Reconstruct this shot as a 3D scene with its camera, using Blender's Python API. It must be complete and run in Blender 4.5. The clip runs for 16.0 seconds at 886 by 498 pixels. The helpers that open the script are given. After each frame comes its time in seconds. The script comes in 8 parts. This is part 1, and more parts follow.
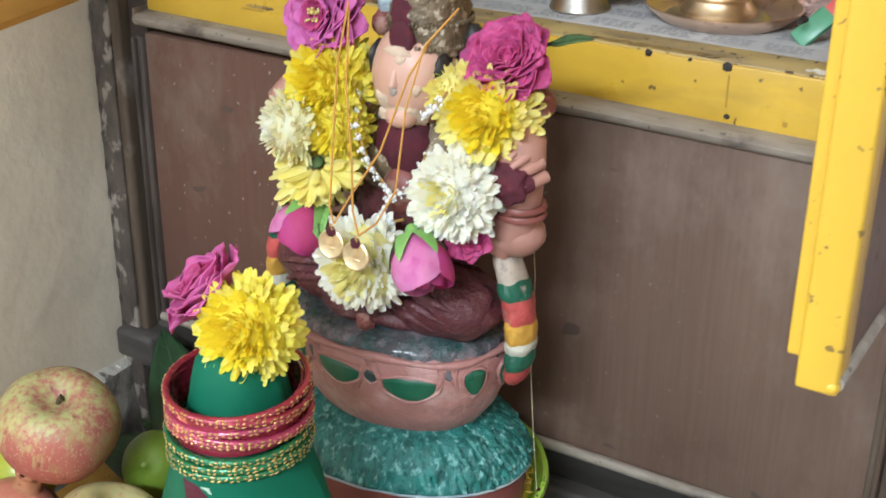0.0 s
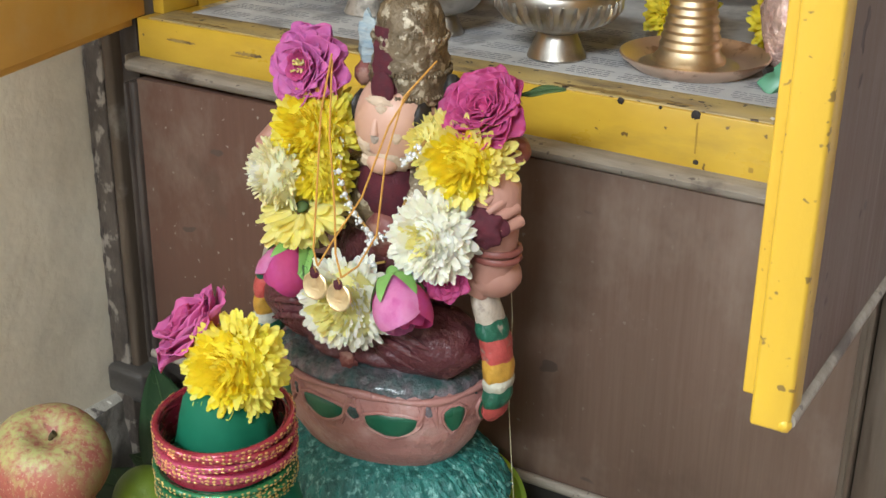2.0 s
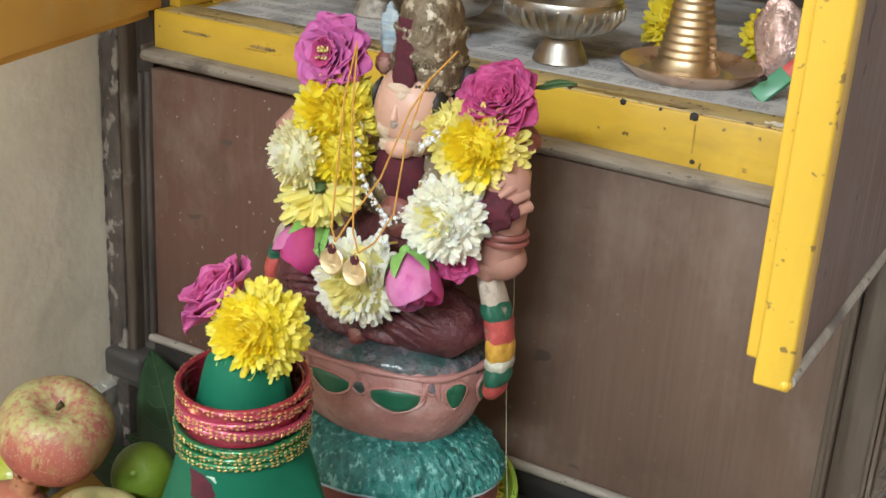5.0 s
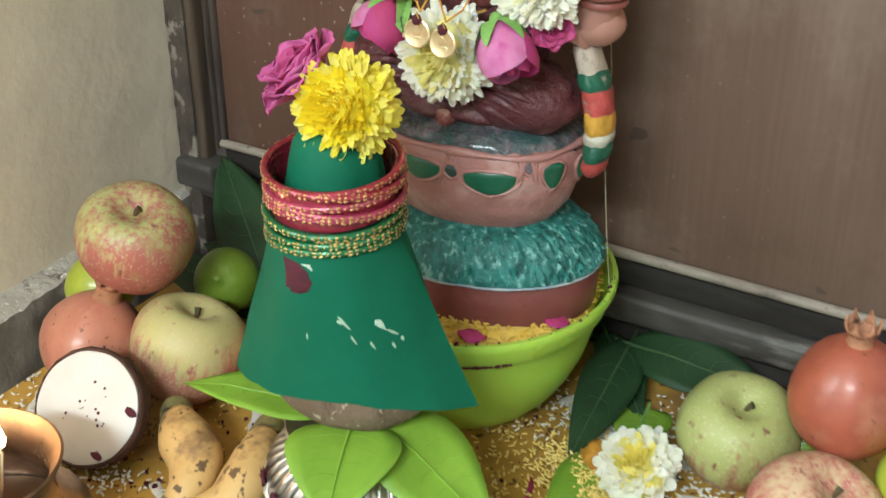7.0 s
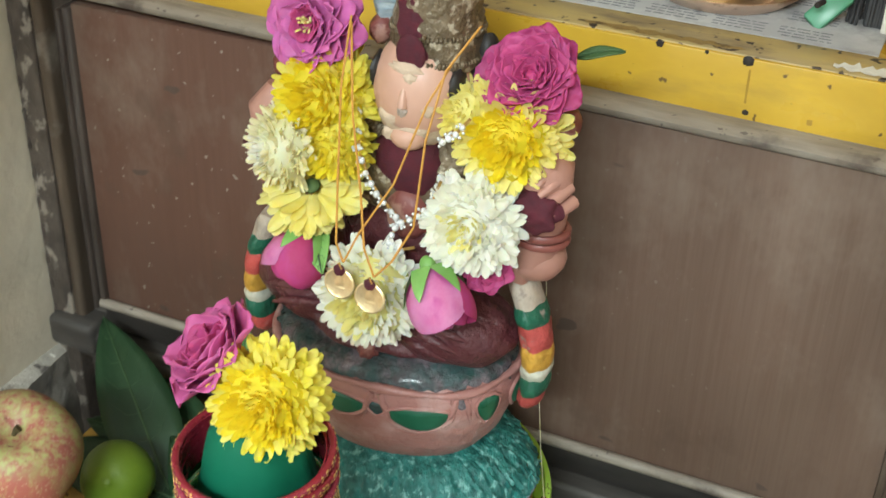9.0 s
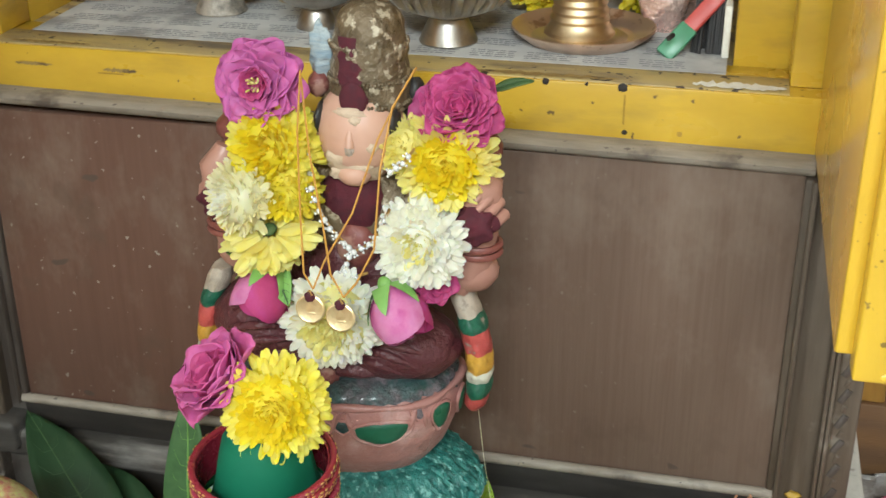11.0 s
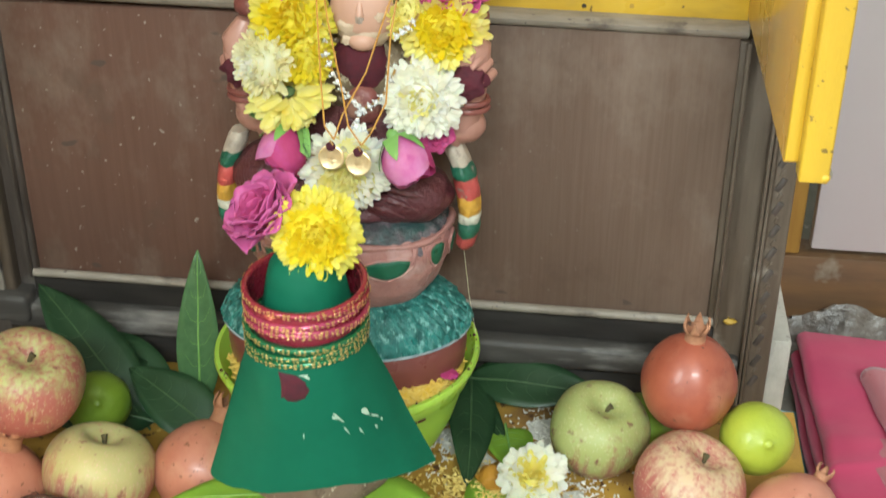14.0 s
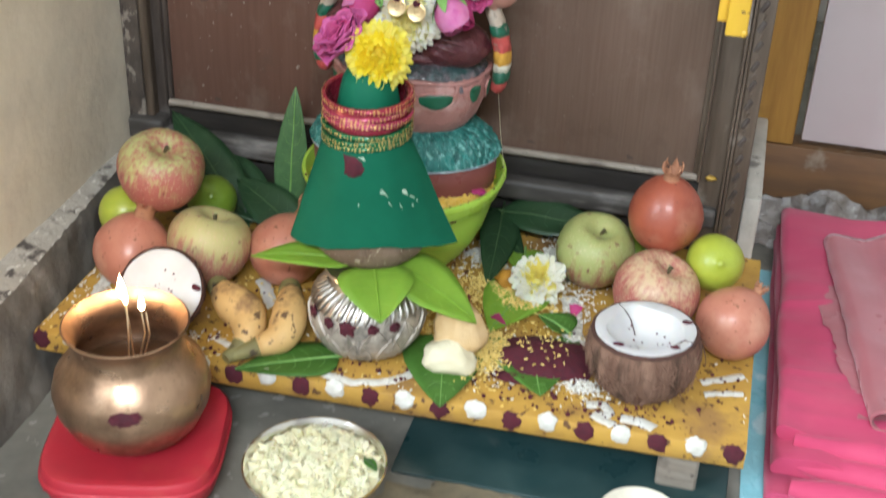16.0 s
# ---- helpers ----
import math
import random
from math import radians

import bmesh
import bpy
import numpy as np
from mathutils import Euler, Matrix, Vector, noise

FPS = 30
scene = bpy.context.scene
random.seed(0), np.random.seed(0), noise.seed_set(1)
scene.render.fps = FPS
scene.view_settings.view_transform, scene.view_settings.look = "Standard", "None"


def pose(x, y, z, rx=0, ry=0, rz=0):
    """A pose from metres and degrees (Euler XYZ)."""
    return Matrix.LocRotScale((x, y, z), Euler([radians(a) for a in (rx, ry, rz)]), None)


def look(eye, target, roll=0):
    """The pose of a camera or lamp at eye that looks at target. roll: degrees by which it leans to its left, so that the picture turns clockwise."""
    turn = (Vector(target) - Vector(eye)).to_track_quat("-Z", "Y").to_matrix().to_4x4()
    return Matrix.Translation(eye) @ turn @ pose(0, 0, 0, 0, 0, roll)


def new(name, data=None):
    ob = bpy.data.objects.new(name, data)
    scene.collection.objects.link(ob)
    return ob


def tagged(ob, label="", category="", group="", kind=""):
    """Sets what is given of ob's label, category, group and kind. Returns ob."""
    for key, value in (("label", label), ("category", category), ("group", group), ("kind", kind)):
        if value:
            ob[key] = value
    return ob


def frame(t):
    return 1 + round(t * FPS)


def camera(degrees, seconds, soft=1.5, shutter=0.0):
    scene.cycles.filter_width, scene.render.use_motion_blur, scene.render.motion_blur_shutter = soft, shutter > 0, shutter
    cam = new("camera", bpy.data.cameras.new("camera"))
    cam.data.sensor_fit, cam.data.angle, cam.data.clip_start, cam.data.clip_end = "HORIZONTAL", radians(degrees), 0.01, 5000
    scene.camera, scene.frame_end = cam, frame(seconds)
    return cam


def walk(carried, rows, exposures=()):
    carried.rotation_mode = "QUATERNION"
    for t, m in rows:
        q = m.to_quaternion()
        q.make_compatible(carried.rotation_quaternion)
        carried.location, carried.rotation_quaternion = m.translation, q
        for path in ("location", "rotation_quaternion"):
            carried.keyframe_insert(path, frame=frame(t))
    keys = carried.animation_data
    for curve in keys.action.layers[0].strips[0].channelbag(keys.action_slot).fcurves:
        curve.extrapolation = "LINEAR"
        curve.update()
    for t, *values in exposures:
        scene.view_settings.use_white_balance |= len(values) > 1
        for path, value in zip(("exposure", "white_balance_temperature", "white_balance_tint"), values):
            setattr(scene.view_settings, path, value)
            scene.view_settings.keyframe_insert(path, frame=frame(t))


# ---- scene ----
cam = camera(38.5, 16.0, shutter=0.5)
PATH = [
    (0, (0.33, -0.623, 0.598), (-0.613, 0.932, -0.235), 0.6),
    (0.5, (0.35, -0.631, 0.616), (-0.598, 0.931, -0.197), 0.4),
    (1, (0.353, -0.633, 0.621), (-0.599, 0.935, -0.175), 0.3),
    (1.5, (0.349, -0.629, 0.617), (-0.605, 0.941, -0.174), 0.3),
    (2, (0.347, -0.638, 0.613), (-0.597, 0.94, -0.173), 0.7),
    (2.5, (0.35, -0.65, 0.612), (-0.574, 0.945, -0.163), 1.6),
    (3, (0.351, -0.662, 0.612), (-0.558, 0.951, -0.144), 2.5),
    (3.2, (0.352, -0.664, 0.614), (-0.547, 0.96, -0.13), 2.9),
    (5.3, (0.342, -0.695, 0.594), (-0.553, 0.935, -0.143), 3.8),
    (5.5, (0.34, -0.699, 0.589), (-0.546, 0.922, -0.177), 3.7),
    (6, (0.339, -0.708, 0.574), (-0.524, 0.87, -0.3), 2.4),
    (6.5, (0.33, -0.711, 0.564), (-0.527, 0.834, -0.374), 0.8),
    (7, (0.312, -0.676, 0.556), (-0.591, 0.814, -0.425), -0.2),
    (7.5, (0.258, -0.595, 0.596), (-0.645, 0.839, -0.467), 0.0),
    (8, (0.242, -0.587, 0.68), (-0.553, 0.867, -0.44), 1.1),
    (8.5, (0.239, -0.589, 0.66), (-0.482, 0.913, -0.446), 1.7),
    (9, (0.221, -0.582, 0.647), (-0.469, 0.984, -0.388), 1.7),
    (9.5, (0.205, -0.619, 0.623), (-0.393, 1.032, -0.335), 1.0),
    (10, (0.192, -0.664, 0.633), (-0.326, 1.045, -0.267), 0.3),
    (10.2, (0.191, -0.67, 0.633), (-0.317, 1.052, -0.248), 0.3),
    (12.3, (0.116, -0.739, 0.654), (-0.113, 1.048, -0.214), -0.4),
    (12.5, (0.107, -0.744, 0.654), (-0.116, 1.04, -0.222), -0.2),
    (13, (0.109, -0.752, 0.649), (-0.105, 1.021, -0.252), 0.1),
    (13.5, (0.123, -0.785, 0.647), (-0.096, 0.97, -0.285), 0.3),
    (14, (0.139, -0.82, 0.644), (-0.092, 0.921, -0.313), 0.3),
    (14.5, (0.165, -0.858, 0.64), (-0.116, 0.857, -0.35), 0.7),
    (15, (0.208, -0.941, 0.667), (-0.137, 0.764, -0.32), 1.0),
    (15.5, (0.24, -1.018, 0.693), (-0.163, 0.675, -0.292), 1.5),
    (16, (0.243, -1.075, 0.682), (-0.146, 0.6, -0.338), 2.4),
]
walk(cam, [(t, look(eye, target, roll)) for t, eye, target, roll in PATH],
     ((0.0, 0.12, 6150, 18), (1.2, -0.02, 6450, 17), (5.5, 0.0, 6550, 17), (7.0, 0.0, 6550, 11), (10.0, 0.0, 6500, 10), (12.3, -0.10, 6850, 14), (13.5, 0.10, 6600, 9), (14.5, 0.0, 6700, 11), (15.4, -0.02, 6450, 17), (16.0, -0.10, 6300, 18)))

# ---- world, lights ----
W = bpy.data.worlds.new("room_air")
scene.world = W
W.use_nodes = True
W.node_tree.nodes["Background"].inputs[0].default_value = (0.9, 0.93, 1.0, 1)
W.node_tree.nodes["Background"].inputs[1].default_value = 0.02


def area(name, at, target, sx, sy, power, colour):
    d = bpy.data.lights.new(name, "AREA")
    d.shape, d.size, d.size_y, d.energy, d.color = "RECTANGLE", sx, sy, power, colour
    ob = new(name, d)
    ob.matrix_world = look(at, target)
    return ob


def point(name, at, power, colour, r):
    d = bpy.data.lights.new(name, "POINT")
    d.energy, d.color, d.shadow_soft_size = power, colour, r
    ob = new(name, d)
    ob.location = at
    return ob


area("tube_light_glow", (0.42, -2.55, 1.95), (0.0, -0.2, 0.3), 1.2, 0.14, 82, (0.865, 1.0, 1.03))
# added lamp for the light from the left; no window is known there
area("left_key_glow", (-1.50, -2.05, 1.45), (0.0, -0.2, 0.3), 1.0, 1.1, 78, (0.855, 1.0, 1.04))
point("flame_glow", (-0.185, -0.335, 0.175), 0.17, (1.0, 0.62, 0.28), 0.012)

# ---- materials ----


def ramp(nt, src, lo, hi):
    n = nt.nodes.new("ShaderNodeMapRange")
    n.inputs["From Min"].default_value, n.inputs["From Max"].default_value = lo, hi
    nt.links.new(src, n.inputs["Value"])
    return n.outputs["Result"]


def mixc(nt, fac, a, b):
    n = nt.nodes.new("ShaderNodeMix")
    n.data_type = "RGBA"
    for sock, v in ((n.inputs[0], fac), (n.inputs[6], a), (n.inputs[7], b)):
        if isinstance(v, (int, float)):
            sock.default_value = v
        elif isinstance(v, tuple):
            sock.default_value = (*v[:3], 1)
        else:
            nt.links.new(v, sock)
    return n.outputs[2]


def noise_of(nt, coord, scale, stretch=(1, 1, 1), detail=4, rough=0.6):
    m = nt.nodes.new("ShaderNodeMapping")
    m.inputs["Scale"].default_value = stretch
    nt.links.new(coord, m.inputs["Vector"])
    n = nt.nodes.new("ShaderNodeTexNoise")
    n.inputs["Scale"].default_value, n.inputs["Detail"].default_value, n.inputs["Roughness"].default_value = scale, detail, rough
    nt.links.new(m.outputs[0], n.inputs["Vector"])
    return n.outputs["Fac"]


def surf(name, base, alt=None, scale=40, rough=0.5, metal=0.0, stain=None, stain_scale=12, stain_at=0.6, stain_soft=0.05,
         stain_stretch=(1, 1, 1), speck=None, speck_scale=300, speck_at=0.68, bump=0.15, bump_scale=250, bump_dist=0.0006,
         stretch=(1, 1, 1), sss=0.0, coat=0.0, trans=0.0, ior=1.45, rvar=0.12, vary=0.0, lo=0.35, hi=0.65, sheen=0.0, spec=0.5, thin=0.0):
    """A surface of two colours by noise, larger stains, small specks, fine relief and uneven gloss."""
    m = bpy.data.materials.new(name)
    m.use_nodes = True
    nt = m.node_tree
    b = nt.nodes["Principled BSDF"]
    co = nt.nodes.new("ShaderNodeTexCoord").outputs["Object"]
    n1 = noise_of(nt, co, scale, stretch)
    col = mixc(nt, ramp(nt, n1, lo, hi), base, alt or tuple(c * 0.8 for c in base))
    if stain:
        n2 = noise_of(nt, co, stain_scale, stain_stretch, 6)
        col = mixc(nt, ramp(nt, n2, stain_at - 0.04, stain_at - 0.04 + stain_soft), col, stain)
    if speck:
        n3 = noise_of(nt, co, speck_scale, (1, 1, 1), 2)
        col = mixc(nt, ramp(nt, n3, speck_at - 0.085, speck_at - 0.05), col, speck)
    if vary:
        oi = nt.nodes.new("ShaderNodeObjectInfo")
        h = nt.nodes.new("ShaderNodeHueSaturation")
        nt.links.new(ramp(nt, oi.outputs["Random"], -1, 2), h.inputs["Fac"])
        mr = nt.nodes.new("ShaderNodeMapRange")
        nt.links.new(oi.outputs["Random"], mr.inputs["Value"])
        mr.inputs["To Min"].default_value, mr.inputs["To Max"].default_value = 1 - vary, 1 + vary
        nt.links.new(mr.outputs[0], h.inputs["Value"])
        h.inputs["Fac"].default_value = 1
        for lk in list(h.inputs["Fac"].links):
            nt.links.remove(lk)
        nt.links.new(col, h.inputs["Color"])
        col = h.outputs[0]
    nt.links.new(col, b.inputs["Base Color"])
    b.inputs["Metallic"].default_value = metal
    rr = nt.nodes.new("ShaderNodeMapRange")
    nt.links.new(n1, rr.inputs["Value"])
    rr.inputs["From Min"].default_value, rr.inputs["From Max"].default_value = 0.3, 0.7
    rr.inputs["To Min"].default_value, rr.inputs["To Max"].default_value = max(0.03, rough - rvar), min(1, rough + rvar)
    nt.links.new(rr.outputs[0], b.inputs["Roughness"])
    b.inputs["IOR"].default_value = ior
    b.inputs["Specular IOR Level"].default_value = spec
    if sss:
        b.inputs["Subsurface Weight"].default_value, b.inputs["Subsurface Scale"].default_value = sss, 0.003
        b.inputs["Subsurface Radius"].default_value = (1.0, 0.6, 0.3)
    b.inputs["Coat Weight"].default_value, b.inputs["Coat Roughness"].default_value = coat, 0.15
    b.inputs["Transmission Weight"].default_value = trans
    b.inputs["Sheen Weight"].default_value = sheen
    if bump:
        nb = noise_of(nt, co, bump_scale, stretch, 5)
        bp = nt.nodes.new("ShaderNodeBump")
        bp.inputs["Strength"].default_value, bp.inputs["Distance"].default_value = min(1, bump * 2), bump_dist
        nt.links.new(nb, bp.inputs["Height"])
        nt.links.new(bp.outputs[0], b.inputs["Normal"])
    if thin:
        tr, mx = nt.nodes.new("ShaderNodeBsdfTranslucent"), nt.nodes.new("ShaderNodeMixShader")
        nt.links.new(col, tr.inputs["Color"])
        mx.inputs[0].default_value = thin
        nt.links.new(b.outputs[0], mx.inputs[1])
        nt.links.new(tr.outputs[0], mx.inputs[2])
        nt.links.new(mx.outputs[0], nt.nodes["Material Output"].inputs["Surface"])
    return m


LAMINATE2 = surf("brown_laminate_door", (0.110, 0.066, 0.048), (0.138, 0.090, 0.068), 16, 0.5, spec=0.3, stretch=(14, 14, 0.7), stain=(0.16, 0.122, 0.10), stain_scale=7,
                stain_at=0.52, stain_soft=0.3, speck=(0.07, 0.045, 0.035), speck_scale=60, speck_at=0.74, bump=0.1, bump_scale=60)


def veiled_laminate():
    """Brown laminate, redder at one end; painted reflection greys the other, with upright streaks."""
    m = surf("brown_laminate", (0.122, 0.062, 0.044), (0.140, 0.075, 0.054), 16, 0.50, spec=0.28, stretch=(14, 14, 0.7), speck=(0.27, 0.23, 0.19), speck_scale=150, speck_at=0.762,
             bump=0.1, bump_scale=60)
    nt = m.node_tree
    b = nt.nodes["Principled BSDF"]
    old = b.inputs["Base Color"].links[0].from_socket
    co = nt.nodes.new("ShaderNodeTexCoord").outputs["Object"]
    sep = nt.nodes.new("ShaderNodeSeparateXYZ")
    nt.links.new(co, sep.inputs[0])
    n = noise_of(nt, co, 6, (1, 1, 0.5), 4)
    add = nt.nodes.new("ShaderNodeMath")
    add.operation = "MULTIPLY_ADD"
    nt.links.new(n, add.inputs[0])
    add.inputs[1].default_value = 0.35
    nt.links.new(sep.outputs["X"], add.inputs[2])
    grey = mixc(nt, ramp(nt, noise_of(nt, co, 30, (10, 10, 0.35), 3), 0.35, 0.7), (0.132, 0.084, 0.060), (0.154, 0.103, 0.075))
    # grey grows along x: a glossy veil of reflected light mixed into the colour
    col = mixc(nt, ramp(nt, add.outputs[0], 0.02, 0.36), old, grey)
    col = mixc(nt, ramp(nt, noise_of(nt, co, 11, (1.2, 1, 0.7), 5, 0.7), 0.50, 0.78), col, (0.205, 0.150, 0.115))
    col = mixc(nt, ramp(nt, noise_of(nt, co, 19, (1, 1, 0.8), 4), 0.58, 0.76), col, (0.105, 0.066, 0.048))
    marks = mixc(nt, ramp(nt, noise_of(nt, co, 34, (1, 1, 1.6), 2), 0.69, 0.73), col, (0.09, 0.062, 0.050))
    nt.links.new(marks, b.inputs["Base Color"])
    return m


LAMINATE = veiled_laminate()
# near-black so that rail and plinth carry the shade below the panel in their colour
SHADEWOOD = surf("shade_black_wood", (0.022, 0.019, 0.017), (0.038, 0.032, 0.028), 20, 0.5, stretch=(1, 8, 8), bump=0.2)
DUSTRAIL = surf("dusty_rail_wood", (0.050, 0.043, 0.038), (0.085, 0.075, 0.066), 20, 0.5, stretch=(0.8, 6, 6), stain=(0.24, 0.22, 0.20), stain_scale=16, stain_stretch=(0.5, 2, 2), stain_at=0.56, stain_soft=0.12, bump=0.3)
SERRATED = surf("chipped_dark_edge", (0.10, 0.078, 0.062), (0.055, 0.042, 0.035), 60, 0.6, stretch=(1, 1, 0.6), stain=(0.26, 0.22, 0.18), stain_scale=70, stain_stretch=(1, 1, 0.7), stain_at=0.57,
                stain_soft=0.06, bump=0.5, bump_scale=120, bump_dist=0.0015)
DARKWOOD = surf("dark_wood", (0.048, 0.036, 0.030), (0.080, 0.062, 0.052), 20, 0.45, stretch=(8, 8, 1), stain=(0.15, 0.135, 0.12), stain_scale=9, stain_at=0.6,
                stain_soft=0.15, bump=0.2)
STILE = surf("worn_stile_wood", (0.078, 0.054, 0.037), (0.115, 0.084, 0.060), 20, 0.5, stretch=(8, 8, 0.7), stain=(0.26, 0.22, 0.18), stain_scale=14, stain_at=0.64,
             stain_soft=0.12, bump=0.2)
LEDGE = surf("greyed_bead_wood", (0.31, 0.265, 0.215), (0.22, 0.18, 0.14), 30, 0.55, stretch=(1, 6, 6), stain=(0.11, 0.085, 0.07), stain_scale=20, stain_at=0.6,
             stain_soft=0.1, speck=(0.12, 0.095, 0.08), speck_scale=170, speck_at=0.75, bump=0.2)
YELLOW = surf("yellow_gloss_paint", (0.61, 0.38, 0.04), (0.52, 0.315, 0.03), 14, 0.34, stretch=(1, 1, 2.5), stain=(0.40, 0.25, 0.04), stain_scale=18, stain_stretch=(0.6, 1, 2.2), stain_at=0.58, stain_soft=0.2,
              speck=(0.14, 0.08, 0.025), speck_scale=120, speck_at=0.785, bump=0.12, bump_scale=90, coat=0.3)
# yellow paint for the door's inside, brightened to stand for light falling on it
DOORYELLOW = surf("lit_yellow_gloss_paint", (0.74, 0.405, 0.065), (0.66, 0.35, 0.06), 7, 0.24, stain=(0.80, 0.52, 0.10), stain_scale=5, stain_at=0.55, stain_soft=0.25,
                  speck=(0.55, 0.33, 0.06), speck_scale=110, speck_at=0.78, bump=0.06, bump_scale=60, coat=0.4)
ORANGE = surf("orange_yellow_paint", (0.80, 0.46, 0.11), (0.72, 0.39, 0.08), 8, 0.35, stain=(0.76, 0.55, 0.26), stain_scale=6, stain_at=0.6, stain_soft=0.2, bump=0.1)
BRIGHTYELLOW = surf("bright_yellow_paint", (0.64, 0.39, 0.035), (0.57, 0.335, 0.03), 12, 0.35, speck=(0.22, 0.13, 0.03), speck_scale=160, speck_at=0.752, bump=0.4,
                    bump_scale=55, bump_dist=0.0015, coat=0.3, stretch=(1, 1, 0.4))
DIRTYYELLOW = surf("grimy_yellow_paint", (0.52, 0.38, 0.13), (0.40, 0.30, 0.15), 16, 0.5, stretch=(0.6, 2, 2), stain=(0.19, 0.14, 0.095), stain_scale=20, stain_stretch=(0.5, 2, 2), stain_at=0.50, stain_soft=0.15,
                   speck=(0.05, 0.035, 0.025), speck_scale=130, speck_at=0.72, bump=0.3)
PLASTER = surf("cream_plaster", (0.74, 0.66, 0.52), (0.68, 0.60, 0.465), 14, 0.75, stain=(0.52, 0.475, 0.39), stain_scale=5, stain_at=0.56, stain_soft=0.25,
               bump=0.28, bump_scale=45, bump_dist=0.0022)
CEMENT = surf("cement_skirting", (0.21, 0.19, 0.16), (0.12, 0.108, 0.092), 18, 0.75, stain=(0.33, 0.30, 0.26), stain_scale=16, stain_at=0.6, stain_soft=0.1,
              bump=0.4, bump_scale=90, bump_dist=0.002)
LEDGECEMENT = surf("chipped_ledge_cement", (0.46, 0.42, 0.36), (0.36, 0.33, 0.28), 30, 0.8, stain=(0.10, 0.085, 0.075), stain_scale=42, stain_at=0.58, stain_soft=0.06, speck=(0.66, 0.63, 0.56),
                   speck_scale=150, speck_at=0.72, bump=0.5, bump_scale=120, bump_dist=0.0025)
PALECEMENT = surf("pale_cement", (0.50, 0.46, 0.40), (0.38, 0.35, 0.30), 25, 0.8, stain=(0.2, 0.18, 0.16), stain_scale=30, stain_at=0.62, bump=0.4, bump_dist=0.0015)
FLOOR = surf("grey_cement_floor", (0.24, 0.225, 0.19), (0.155, 0.145, 0.12), 13, 0.5, stain=(0.10, 0.10, 0.09), stain_scale=7, stain_at=0.57, stain_soft=0.15,
             speck=(0.34, 0.32, 0.28), speck_scale=60, speck_at=0.72, bump=0.2, bump_scale=120)
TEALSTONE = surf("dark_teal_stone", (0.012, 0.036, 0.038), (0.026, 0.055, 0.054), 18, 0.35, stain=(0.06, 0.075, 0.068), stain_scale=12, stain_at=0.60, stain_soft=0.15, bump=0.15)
MUDDY = surf("dried_beige_smear", (0.22, 0.18, 0.115), (0.15, 0.125, 0.085), 40, 0.7, stain=(0.07, 0.06, 0.045), stain_scale=40, stain_at=0.62, bump=0.4)
IVORY = surf("ivory_enamel", (0.62, 0.58, 0.47), (0.56, 0.52, 0.42), 20, 0.3, bump=0.03)
WHITEWALL = surf("white_wall", (0.78, 0.76, 0.72), (0.74, 0.72, 0.68), 3, 0.8, bump=0.1)
PINKWHITE = surf("pinkish_white_door", (0.50, 0.43, 0.42), (0.54, 0.47, 0.46), 5, 0.45, stain=(0.52, 0.44, 0.42), stain_scale=6, stain_at=0.62, stain_soft=0.2, bump=0.05)
SILLBROWN = surf("dirty_brown_sill", (0.19, 0.095, 0.04), (0.13, 0.068, 0.034), 12, 0.5, stretch=(0.6, 4, 4), stain=(0.30, 0.25, 0.19), stain_scale=14, stain_at=0.60, stain_soft=0.12, bump=0.3)
ORANGEWOOD = surf("orange_varnished_wood", (0.40, 0.215, 0.05), (0.30, 0.15, 0.035), 14, 0.4, stretch=(6, 6, 0.6), stain=(0.23, 0.10, 0.035), stain_scale=8, stain_at=0.56,
                  stain_soft=0.2, bump=0.15)
PLANK = surf("turmeric_smeared_plank", (0.52, 0.30, 0.055), (0.42, 0.23, 0.045), 22, 0.6, stretch=(1, 2, 2), stain=(0.30, 0.16, 0.05), stain_scale=14, stain_at=0.58,
             stain_soft=0.12, speck=(0.13, 0.06, 0.025), speck_scale=110, speck_at=0.70, bump=0.3, bump_scale=120)
RICEWHITE = surf("white_rice_flour", (0.70, 0.68, 0.62), (0.58, 0.55, 0.48), 120, 0.9, bump=0.4, bump_scale=600)
KUMKUM = surf("dark_kumkum", (0.060, 0.008, 0.016), (0.095, 0.013, 0.022), 160, 0.85, bump=0.5, bump_scale=500)
TURMERIC = surf("turmeric_grain", (0.72, 0.50, 0.12), (0.80, 0.62, 0.22), 200, 0.6, vary=0.15, bump=0)
YELLOWRICE = surf("turmeric_rice", (0.74, 0.48, 0.06), (0.80, 0.58, 0.16), 220, 0.6, bump=0.2)
WHITERICE = surf("white_rice", (0.78, 0.76, 0.70), (0.70, 0.67, 0.58), 220, 0.6, bump=0.2)
BRASS = surf("brass", (0.84, 0.70, 0.49), (0.76, 0.61, 0.41), 20, 0.38, 1.0, stain=(0.42, 0.27, 0.13), stain_scale=16, stain_at=0.56, stain_soft=0.2, bump=0.05, rvar=0.08)
OLDBRASS = surf("tarnished_brass_pot", (0.54, 0.355, 0.235), (0.40, 0.25, 0.16), 30, 0.36, 0.9, stain=(0.19, 0.12, 0.075), stain_scale=26, stain_at=0.53, stain_soft=0.22,
                speck=(0.36, 0.24, 0.16), speck_scale=160, speck_at=0.74, bump=0.25, bump_scale=60, bump_dist=0.0012, rvar=0.16)
COPPER = surf("copper_plate", (0.88, 0.69, 0.55), (0.79, 0.58, 0.45), 20, 0.38, 0.92, stain=(0.50, 0.31, 0.21), stain_scale=30, stain_at=0.62, bump=0.04)
